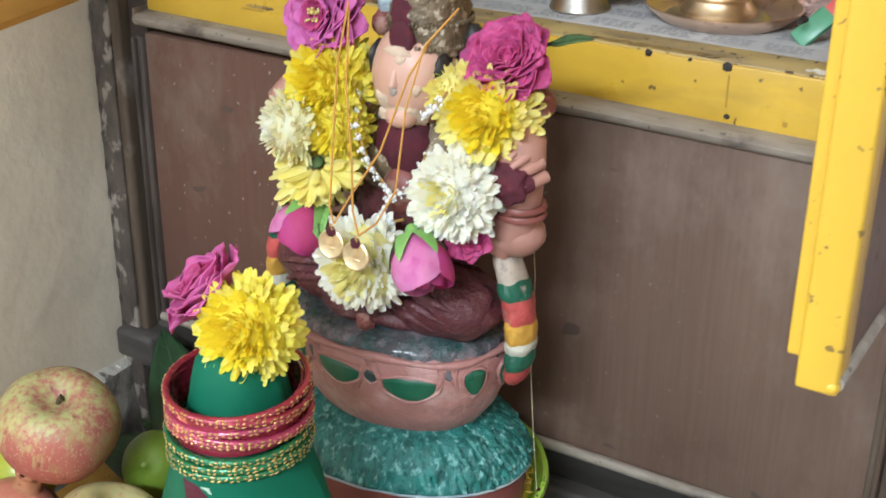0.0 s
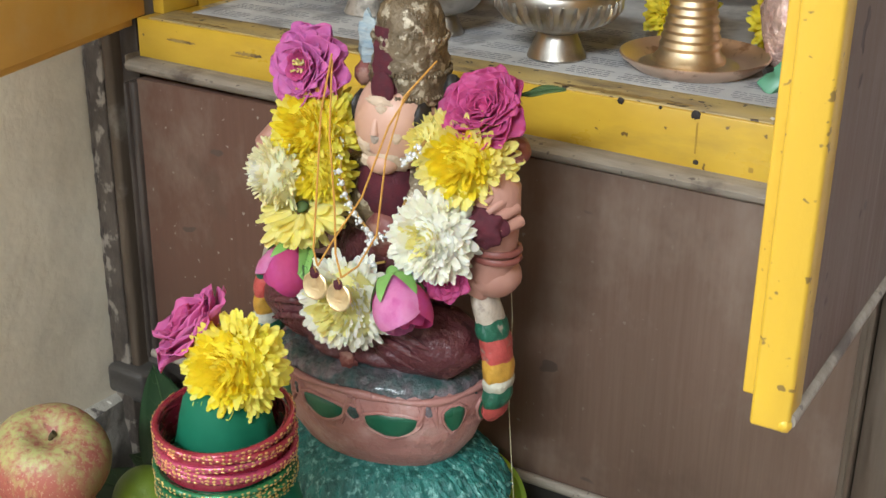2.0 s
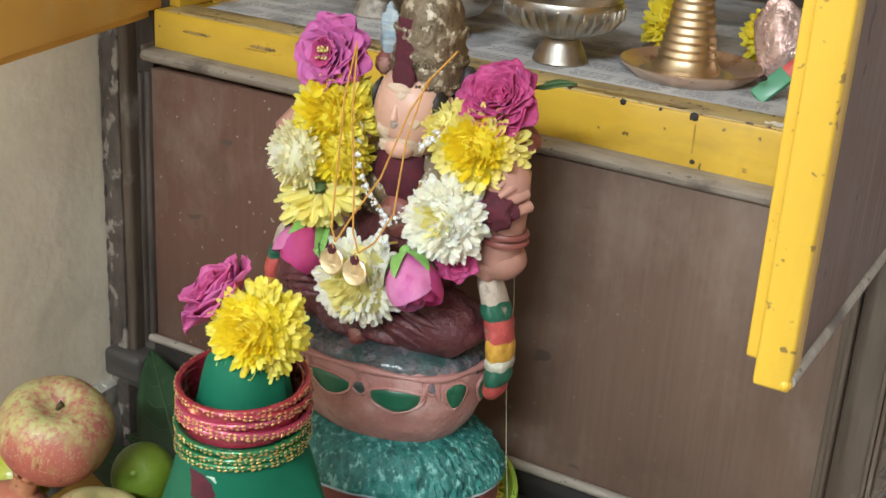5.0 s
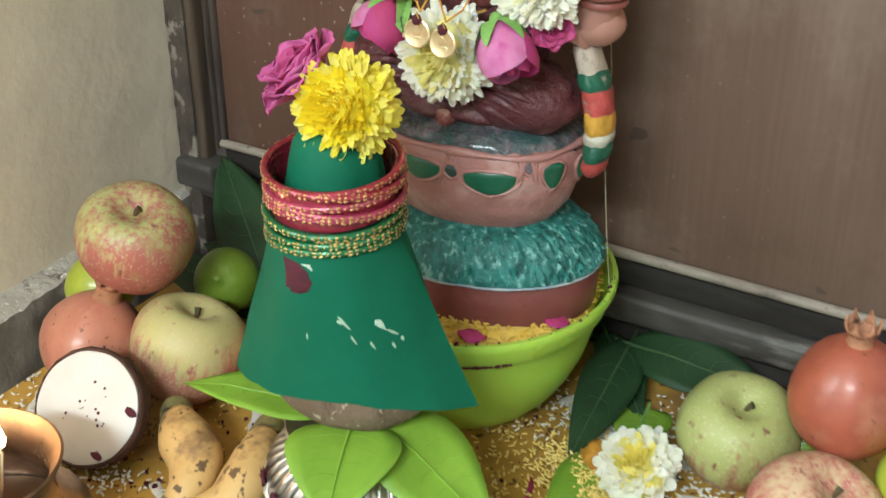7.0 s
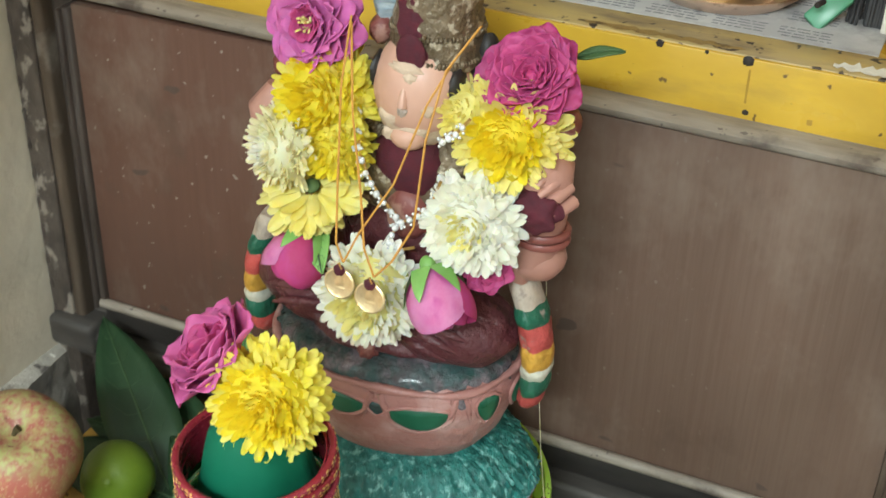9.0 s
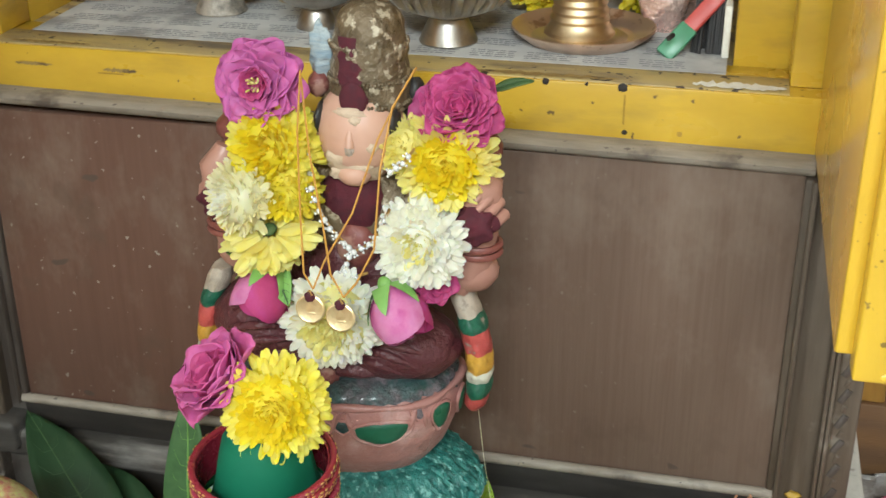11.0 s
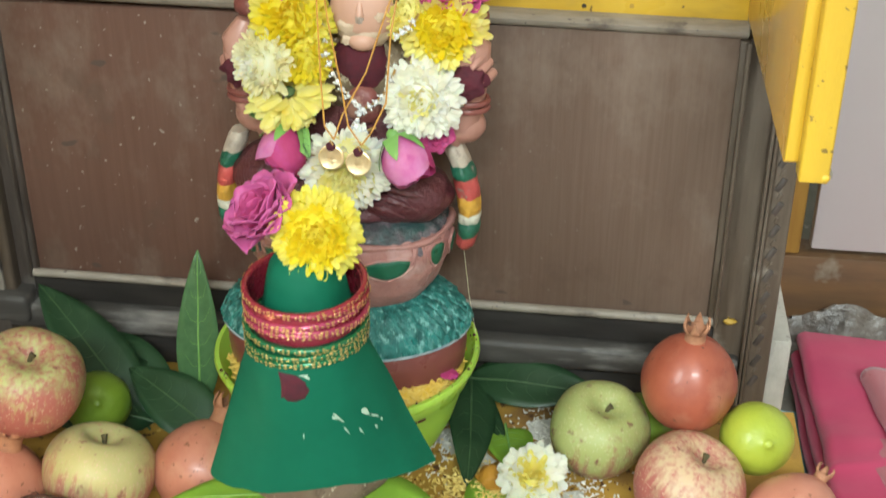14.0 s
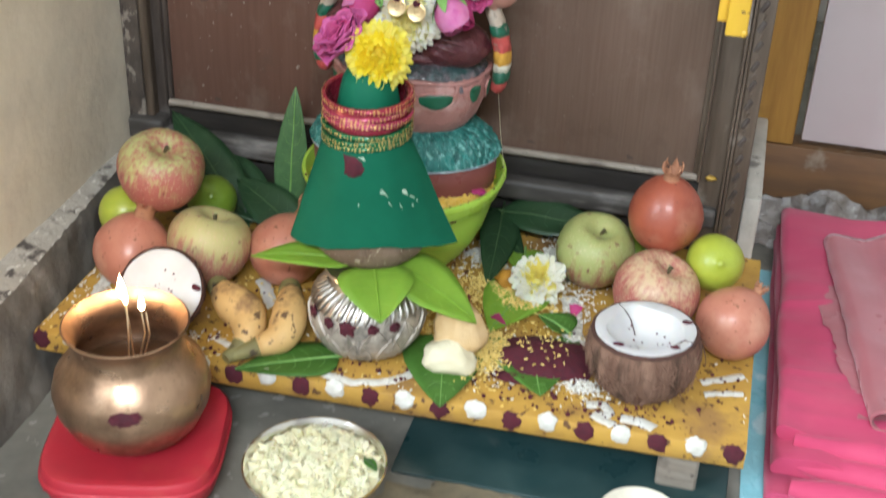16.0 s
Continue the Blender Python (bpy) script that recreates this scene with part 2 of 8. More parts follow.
SILVER = surf("worn_silver", (0.56, 0.53, 0.49), (0.42, 0.39, 0.35), 40, 0.38, 1.0, stain=(0.33, 0.30, 0.26), stain_scale=45, stain_at=0.55, stain_soft=0.15, bump=0.1)
ETCHED = surf("embossed_silver", (0.56, 0.50, 0.43), (0.40, 0.35, 0.30), 60, 0.62, 0.6, stain=(0.22, 0.20, 0.17), stain_scale=70, stain_at=0.54, stain_soft=0.15,
              bump=0.5, bump_scale=150, bump_dist=0.0015)
STEEL = surf("stainless_steel", (0.72, 0.70, 0.66), (0.66, 0.64, 0.60), 30, 0.18, 1.0, bump=0.03)
GOLD = surf("gold", (0.72, 0.48, 0.18), (0.60, 0.38, 0.13), 200, 0.38, 0.9, bump=0.2, bump_scale=900)
PALEGOLD = surf("pale_gold_coin", (0.92, 0.74, 0.44), (0.80, 0.60, 0.32), 300, 0.42, 0.8, bump=0.3, bump_scale=700, bump_dist=0.0004)
GOLDTHREAD = surf("orange_gold_thread", (0.56, 0.28, 0.05), (0.48, 0.22, 0.04), 300, 0.5, bump=0.2)
CRYSTAL = surf("white_stones", (0.80, 0.80, 0.78), (0.65, 0.65, 0.66), 300, 0.12, 0.15, bump=0.1, coat=0.8)
GREENCLOTH = surf("green_satin_cotton", (0.002, 0.110, 0.058), (0.002, 0.094, 0.050), 10, 0.72, spec=0.2, stain=(0.004, 0.125, 0.068), stain_scale=8, stain_at=0.5, stain_soft=0.25,
                  bump=0.15, bump_scale=1400, bump_dist=0.0002)
PINKCLOTH = surf("pink_cotton", (0.52, 0.050, 0.125), (0.45, 0.040, 0.105), 9, 0.8, stain=(0.56, 0.07, 0.135), stain_scale=7, stain_at=0.5, stain_soft=0.3, bump=0.2,
                 bump_scale=1200, bump_dist=0.0003, sheen=0.2)
SATIN = surf("dusty_pink_satin", (0.40, 0.125, 0.14), (0.34, 0.10, 0.115), 12, 0.30, bump=0.1, bump_scale=900, sheen=0.3)
BLUEPLASTIC = surf("light_blue_plastic_sheet", (0.22, 0.50, 0.56), (0.30, 0.58, 0.62), 20, 0.35, stain=(0.50, 0.66, 0.68), stain_scale=15, stain_at=0.58, bump=0.5,
                   bump_scale=60, bump_dist=0.002)
CLEARPLASTIC = surf("crumpled_clear_plastic", (0.13, 0.105, 0.085), (0.24, 0.21, 0.185), 30, 0.25, bump=0.6, bump_scale=50, bump_dist=0.004, stain=(0.09, 0.075, 0.065),
                    stain_scale=18, stain_at=0.5, stain_soft=0.2)
LIMEPLASTIC = surf("lime_green_plastic", (0.53, 0.80, 0.12), (0.49, 0.76, 0.11), 14, 0.34, sss=0.25, thin=0.25, bump=0.04, stain=(0.54, 0.72, 0.10), stain_scale=8, stain_at=0.58, stain_soft=0.2)
REDPLASTIC = surf("red_plastic", (0.52, 0.030, 0.048), (0.46, 0.026, 0.042), 12, 0.42, sss=0.1, stain=(0.50, 0.05, 0.05), stain_scale=14, stain_at=0.62, stain_soft=0.1, bump=0.05)
MANGO = surf("dark_mango_leaf", (0.012, 0.038, 0.015), (0.020, 0.055, 0.021), 30, 0.42, bump=0.2, bump_scale=160, spec=0.45, stain=(0.05, 0.085, 0.04), stain_scale=14,
             stain_at=0.62, stain_soft=0.15, vary=0.15)
VEIN = surf("leaf_vein", (0.060, 0.115, 0.045), (0.042, 0.085, 0.034), 60, 0.5, bump=0)
GREYLEAF = surf("dusty_upright_leaf", (0.075, 0.165, 0.065), (0.055, 0.13, 0.05), 30, 0.45, stretch=(3, 3, 0.6), bump=0.2, bump_scale=120)
BETEL = surf("light_green_leaf", (0.30, 0.50, 0.06), (0.23, 0.43, 0.045), 24, 0.42, sss=0.15, thin=0.3, bump=0.2, bump_scale=200, vary=0.1)
BETELDARK = surf("mid_green_leaf", (0.055, 0.15, 0.025), (0.09, 0.22, 0.035), 30, 0.45, thin=0.2, bump=0.2, bump_scale=180, vary=0.15)
SEPAL = surf("pale_green_sepal", (0.22, 0.42, 0.12), (0.16, 0.34, 0.08), 60, 0.55, sss=0.1, bump=0.1)
DARKCALYX = surf("dark_green_calyx", (0.04, 0.085, 0.03), (0.07, 0.12, 0.04), 90, 0.6, bump=0.2)
YPETAL = surf("yellow_petal", (0.92, 0.77, 0.04), (0.93, 0.81, 0.12), 90, 0.6, sss=0.2, thin=0.42, bump=0.15, bump_scale=500)
YLEMON = surf("lemon_yellow_petal", (0.93, 0.82, 0.09), (0.94, 0.85, 0.22), 90, 0.6, sss=0.2, thin=0.42, bump=0.15)
YCORE = surf("deep_yellow_petal", (0.93, 0.745, 0.025), (0.94, 0.79, 0.05), 120, 0.6, sss=0.2, thin=0.42, bump=0.15)
YPALE = surf("pale_yellow_petal", (0.93, 0.82, 0.20), (0.94, 0.86, 0.36), 90, 0.6, sss=0.2, thin=0.42, bump=0.15)
WPETAL = surf("white_petal", (0.95, 0.94, 0.86), (0.94, 0.92, 0.78), 90, 0.6, sss=0.2, thin=0.42, bump=0.15)
WCREAM = surf("cream_petal", (0.93, 0.90, 0.68), (0.92, 0.86, 0.52), 90, 0.6, sss=0.2, thin=0.42, bump=0.15)
WHEART = surf("pale_lemon_petal", (0.92, 0.84, 0.30), (0.93, 0.88, 0.46), 120, 0.6, sss=0.2, thin=0.42, bump=0.15)
ROSECUP = surf("pink_rose_petal", (0.68, 0.14, 0.36), (0.60, 0.10, 0.30), 50, 0.6, sss=0.2, stain=(0.68, 0.20, 0.40), stain_scale=45, stain_at=0.56, stain_soft=0.2, thin=0.25, bump=0.2,
               bump_scale=260, vary=0.12)
LILY = surf("greenish_yellow_core", (0.93, 0.84, 0.30), (0.90, 0.78, 0.16), 150, 0.6, sss=0.2, thin=0.42, bump=0.15)
ROSE = surf("magenta_rose_petal", (0.72, 0.18, 0.46), (0.63, 0.12, 0.37), 50, 0.6, sss=0.2, stain=(0.64, 0.17, 0.48), stain_scale=40, stain_at=0.55, stain_soft=0.2, thin=0.25, bump=0.2,
            bump_scale=260, vary=0.12)
ROSEBRIGHT = surf("deep_pink_petal", (0.62, 0.085, 0.26), (0.54, 0.06, 0.21), 50, 0.6, sss=0.2, stain=(0.66, 0.16, 0.38), stain_scale=40, stain_at=0.56, stain_soft=0.2, thin=0.3, bump=0.2, bump_scale=260, vary=0.12)
ROSEDEEP = surf("deep_rose_petal", (0.55, 0.065, 0.21), (0.47, 0.04, 0.16), 50, 0.6, sss=0.15, stain=(0.53, 0.07, 0.30), stain_scale=40, stain_at=0.55, stain_soft=0.2, thin=0.25, bump=0.2,
                bump_scale=260, vary=0.15)
BUD = surf("pink_bud_petal", (0.72, 0.28, 0.50), (0.60, 0.12, 0.34), 55, 0.55, sss=0.2, stain=(0.45, 0.03, 0.20), stain_scale=30, stain_at=0.58, stain_soft=0.15, thin=0.25, bump=0.15, vary=0.1)
STEM = surf("brown_stem", (0.06, 0.045, 0.02), (0.10, 0.08, 0.03), 200, 0.8, bump=0.3)
POM = surf("pomegranate_skin", (0.34, 0.085, 0.045), (0.24, 0.050, 0.028), 26, 0.46, stain=(0.38, 0.145, 0.085), stain_scale=22, stain_at=0.56, stain_soft=0.2, speck=(0.15, 0.05, 0.03),
           speck_scale=190, speck_at=0.76, bump=0.12, coat=0.15, vary=0.1)
POMPALE = surf("pale_pomegranate_skin", (0.50, 0.205, 0.135), (0.42, 0.145, 0.095), 30, 0.42, stain=(0.57, 0.30, 0.20), stain_scale=22, stain_at=0.56, stain_soft=0.2,
               speck=(0.22, 0.09, 0.05), speck_scale=210, speck_at=0.745, bump=0.12, coat=0.1)
POMCROWN = surf("dry_calyx", (0.42, 0.19, 0.10), (0.30, 0.13, 0.07), 90, 0.7, stain=(0.05, 0.025, 0.018), stain_scale=80, stain_at=0.62, bump=0.3)
LIME = surf("lime_peel", (0.37, 0.41, 0.045), (0.29, 0.36, 0.035), 18, 0.4, stain=(0.48, 0.50, 0.07), stain_scale=20, stain_at=0.56, stain_soft=0.2, bump=0.25, bump_scale=330,
            bump_dist=0.0008, coat=0.2)
LIMEDARK = surf("green_lime_peel", (0.12, 0.20, 0.02), (0.17, 0.26, 0.025), 18, 0.4, bump=0.25, bump_scale=330, bump_dist=0.0008, coat=0.2)
HUSK = surf("coconut_fibre", (0.135, 0.066, 0.042), (0.22, 0.125, 0.084), 60, 0.85, stretch=(1.5, 1.5, 0.25), stain=(0.075, 0.04, 0.025), stain_scale=40, stain_stretch=(2, 2, 0.3),
            stain_at=0.55, stain_soft=0.15, bump=0.6, bump_scale=220, bump_dist=0.0015)
COCOSHELL = surf("bare_coconut_shell", (0.145, 0.090, 0.060), (0.20, 0.135, 0.092), 50, 0.75, stretch=(1, 1, 0.5), stain=(0.12, 0.075, 0.05), stain_scale=60, stain_stretch=(1.5, 1.5, 0.5),
                stain_at=0.6, stain_soft=0.1, speck=(0.42, 0.34, 0.25), speck_scale=240, speck_at=0.72, bump=0.5, bump_scale=240, bump_dist=0.001)
HUSKDARK = surf("dark_coconut_rind", (0.055, 0.024, 0.018), (0.09, 0.04, 0.028), 80, 0.8, bump=0.5, bump_scale=200, bump_dist=0.001)
COCOFLESH = surf("coconut_flesh", (0.62, 0.61, 0.60), (0.52, 0.51, 0.50), 20, 0.5, sss=0.2, bump=0.1, bump_scale=100)
BANANA = surf("yellow_banana", (0.68, 0.44, 0.18), (0.58, 0.35, 0.13), 30, 0.55, speck=(0.16, 0.09, 0.045), speck_scale=110, speck_at=0.70, stain=(0.30, 0.17, 0.075), stain_scale=34, stain_at=0.60, stain_soft=0.10, bump=0.2)
BANANATIP = surf("grey_green_banana_stalk", (0.24, 0.21, 0.075), (0.17, 0.14, 0.06), 50, 0.65, stain=(0.07, 0.05, 0.03), stain_scale=50, stain_at=0.6, bump=0.3)
JAGGERY = surf("tan_jaggery", (0.56, 0.36, 0.16), (0.64, 0.45, 0.24), 40, 0.65, bump=0.4, bump_scale=120, bump_dist=0.002)
PALEJAG = surf("cream_lump", (0.72, 0.66, 0.48), (0.66, 0.59, 0.40), 40, 0.6, bump=0.3, bump_scale=100, bump_dist=0.0015)
UPMA = surf("cream_pudding_grains", (0.68, 0.62, 0.37), (0.72, 0.67, 0.46), 70, 0.5, sss=0.3, speck=(0.35, 0.26, 0.10), speck_scale=190, speck_at=0.745, bump=0.2, bump_scale=150, bump_dist=0.001)
PAPER = surf("newspaper", (0.50, 0.49, 0.47), (0.36, 0.35, 0.345), 20, 0.8, stain=(0.24, 0.23, 0.225), stain_scale=26, stain_at=0.54, stain_soft=0.15, bump=0.2)
FOIL = surf("crumpled_foil_wrap", (0.80, 0.58, 0.51), (0.70, 0.45, 0.40), 80, 0.25, 0.6, bump=0.8, bump_scale=110, bump_dist=0.004)
REDHANDLE = surf("red_handle", (0.55, 0.08, 0.07), (0.50, 0.07, 0.06), 30, 0.4, bump=0.05)
GREENHANDLE = surf("green_handle", (0.08, 0.28, 0.16), (0.07, 0.24, 0.13), 30, 0.4, bump=0.05)
BLACKSTICK = surf("dark_incense", (0.025, 0.023, 0.023), (0.045, 0.042, 0.042), 60, 0.7, bump=0.3)
WHITEPAINT = surf("white_marking", (0.80, 0.78, 0.70), (0.70, 0.66, 0.58), 150, 0.85, bump=0.3)
PALEMARK = surf("dried_milk_marks", (0.44, 0.54, 0.42), (0.28, 0.42, 0.30), 150, 0.8, bump=0.2)
INKGREY = surf("print_grey", (0.16, 0.16, 0.17), (0.22, 0.22, 0.23), 60, 0.8, bump=0)
BEAN = surf("tan_dried_fruit", (0.42, 0.25, 0.15), (0.34, 0.19, 0.11), 40, 0.5, bump=0.3, bump_scale=120, bump_dist=0.001)
BLACKSPOT = surf("black_stain", (0.02, 0.016, 0.014), (0.04, 0.03, 0.024), 200, 0.8, bump=0.2)
DRIPTAN = surf("dried_paint_run", (0.40, 0.29, 0.12), (0.20, 0.145, 0.085), 90, 0.5, stretch=(1, 1, 0.5), lo=0.45, hi=0.55, bump=0.2)
WORNBROWN = surf("worn_brown_wood", (0.26, 0.165, 0.055), (0.36, 0.235, 0.075), 90, 0.6, stain=(0.12, 0.075, 0.035), stain_scale=90, stain_at=0.55, stain_soft=0.1, bump=0.4)
RUSTSPOT = surf("brown_drip_stain", (0.34, 0.19, 0.025), (0.40, 0.24, 0.03), 120, 0.5, bump=0.1)
# painted figure
SKIN = surf("pink_clay_paint", (0.45, 0.235, 0.185), (0.40, 0.195, 0.15), 30, 0.42, stain=(0.55, 0.38, 0.29), stain_scale=36, stain_at=0.64, stain_soft=0.06, bump=0.15)
FACE = surf("face_paint", (0.58, 0.345, 0.26), (0.53, 0.30, 0.22), 30, 0.4, bump=0.08)
CHIPGREY = surf("grey_worn_plaster", (0.30, 0.27, 0.24), (0.42, 0.33, 0.27), 90, 0.7, bump=0.3)
CHIP = surf("chipped_cream_plaster", (0.60, 0.46, 0.34), (0.50, 0.36, 0.26), 70, 0.8, bump=0.5, bump_scale=130, bump_dist=0.002)
MAROON = surf("maroon_body_paint", (0.105, 0.030, 0.034), (0.085, 0.022, 0.026), 24, 0.34, stain=(0.16, 0.07, 0.07), stain_scale=24, stain_at=0.58, stain_soft=0.15, bump=0.5,
              bump_scale=70, bump_dist=0.005)
CROWNGOLD = surf("worn_gold_crown", (0.11, 0.078, 0.045), (0.20, 0.145, 0.09), 90, 0.35, 0.25, stain=(0.46, 0.39, 0.29), stain_scale=150, stain_at=0.585, stain_soft=0.06, bump=0.8,
                 bump_scale=140, bump_dist=0.003)
HAIR = surf("black_hair_paint", (0.018, 0.016, 0.015), (0.035, 0.03, 0.028), 60, 0.5, bump=0.4, bump_scale=120, bump_dist=0.001)
TEAL = surf("teal_grass_paint", (0.030, 0.205, 0.178), (0.008, 0.085, 0.075), 170, 0.36, stretch=(1, 1, 0.35), stain=(0.17, 0.40, 0.36), stain_scale=230, stain_stretch=(1, 1, 0.35), stain_at=0.58,
            stain_soft=0.1, bump=1.0, bump_scale=130, bump_dist=0.004)
GREYGRASS = surf("grey_green_grass_paint", (0.070, 0.060, 0.066), (0.018, 0.066, 0.062), 90, 0.28, coat=0.3, stain=(0.17, 0.135, 0.15), stain_scale=50, stain_at=0.55, stain_soft=0.1, bump=0.9,
                 bump_scale=140, bump_dist=0.003)
POTPINK = surf("pink_terracotta", (0.41, 0.195, 0.17), (0.36, 0.165, 0.145), 20, 0.34, stain=(0.48, 0.29, 0.26), stain_scale=28, stain_at=0.56, stain_soft=0.12, bump=0.4, bump_scale=90, bump_dist=0.003)
BASERED = surf("brown_red_drum", (0.20, 0.060, 0.050), (0.165, 0.045, 0.04), 24, 0.35, bump=0.12)
PATCHGREEN = surf("green_leaf_paint", (0.008, 0.085, 0.042), (0.02, 0.13, 0.075), 40, 0.35, bump=0.1)
STRIPES = [surf(n, c, tuple(v * 0.62 for v in c), 70, 0.42, stain=(0.30, 0.24, 0.20), stain_scale=85, stain_at=0.66, stain_soft=0.06, bump=0.5, bump_scale=130, bump_dist=0.002) for n, c in (
    ("stripe_cream", (0.56, 0.47, 0.38)), ("stripe_green", (0.015, 0.12, 0.07)), ("stripe_red", (0.52, 0.085, 0.075)), ("stripe_yellow", (0.62, 0.33, 0.05)),
    ("stripe_white", (0.60, 0.58, 0.47)))]
REDWOOD = surf("red_ornament_paint", (0.24, 0.075, 0.06), (0.18, 0.05, 0.045), 50, 0.45, stain=(0.35, 0.18, 0.14), stain_scale=50, stain_at=0.6, bump=0.3)
FEATHER = surf("pale_blue_feather", (0.42, 0.46, 0.46), (0.22, 0.30, 0.36), 140, 0.6, stretch=(0.4, 0.4, 2), bump=0.5, bump_scale=150, bump_dist=0.002)


def bangle_paint(name, c):
    return surf(name, c, tuple(v * 0.75 for v in c), 120, 0.25, 0.35, coat=0.6, bump=0.2, bump_scale=400)


BREDS = [bangle_paint("wine_red_enamel", (0.36, 0.03, 0.055)), bangle_paint("pink_enamel", (0.46, 0.055, 0.115))]
BGREEN = bangle_paint("green_enamel", (0.012, 0.16, 0.055))


def apple_skin(name, ground, blush, cover, dots):
    """Streaked apple skin: a ground colour, a blush that covers part of it in streaks, pale dots, green hollow."""
    m = bpy.data.materials.new(name)
    m.use_nodes = True
    nt = m.node_tree
    b = nt.nodes["Principled BSDF"]
    co = nt.nodes.new("ShaderNodeTexCoord").outputs["Object"]
    big = noise_of(nt, co, 16, (1, 1, 1), 2)
    streak = noise_of(nt, co, 100, (2.2, 2.2, 0.30), 3, 0.6)
    sep = nt.nodes.new("ShaderNodeSeparateXYZ")
    nt.links.new(co, sep.inputs[0])
    add = nt.nodes.new("ShaderNodeMath")
    add.operation = "MULTIPLY_ADD"
    nt.links.new(streak, add.inputs[0])
    add.inputs[1].default_value = 1.05
    nt.links.new(big, add.inputs[2])
    low = nt.nodes.new("ShaderNodeMath")
    low.operation = "MULTIPLY_ADD"
    nt.links.new(sep.outputs["Z"], low.inputs[0])
    low.inputs[1].default_value = -9.0
    nt.links.new(add.outputs[0], low.inputs[2])
    f = ramp(nt, low.outputs[0], 1.08 - cover, 1.36 - cover)
    col = mixc(nt, f, ground, blush)
    col = mixc(nt, ramp(nt, noise_of(nt, co, 620, (1, 1, 0.8), 1), 0.60, 0.68), col, dots)
    col = mixc(nt, ramp(nt, noise_of(nt, co, 120, (1, 1, 0.6), 3), 0.60, 0.70), col, tuple(c * 0.62 for c in blush))
    col = mixc(nt, ramp(nt, noise_of(nt, co, 45, (1, 1, 0.7), 4), 0.56, 0.74), col, tuple(0.55 * g + 0.45 * c for g, c in zip(ground, (0.25, 0.16, 0.08))))
    nt.links.new(col, b.inputs["Base Color"])
    b.inputs["Roughness"].default_value = 0.5
    b.inputs["Coat Weight"].default_value = 0.05
    b.inputs["Subsurface Weight"].default_value, b.inputs["Subsurface Scale"].default_value = 0.12, 0.004
    bp = nt.nodes.new("ShaderNodeBump")
    bp.inputs["Strength"].default_value, bp.inputs["Distance"].default_value = 0.25, 0.0006
    nt.links.new(noise_of(nt, co, 90, (1, 1, 1), 4), bp.inputs["Height"])
    nt.links.new(bp.outputs[0], b.inputs["Normal"])
    return m


def glow(name, colour, power):
    m = bpy.data.materials.new(name)
    m.use_nodes = True
    b = m.node_tree.nodes["Principled BSDF"]
    b.inputs["Base Color"].default_value = (*colour, 1)
    b.inputs["Emission Color"].default_value, b.inputs["Emission Strength"].default_value = (*colour, 1), power
    return m


FLAME = glow("flame", (1.0, 0.72, 0.35), 36)

# ---- mesh tools ----


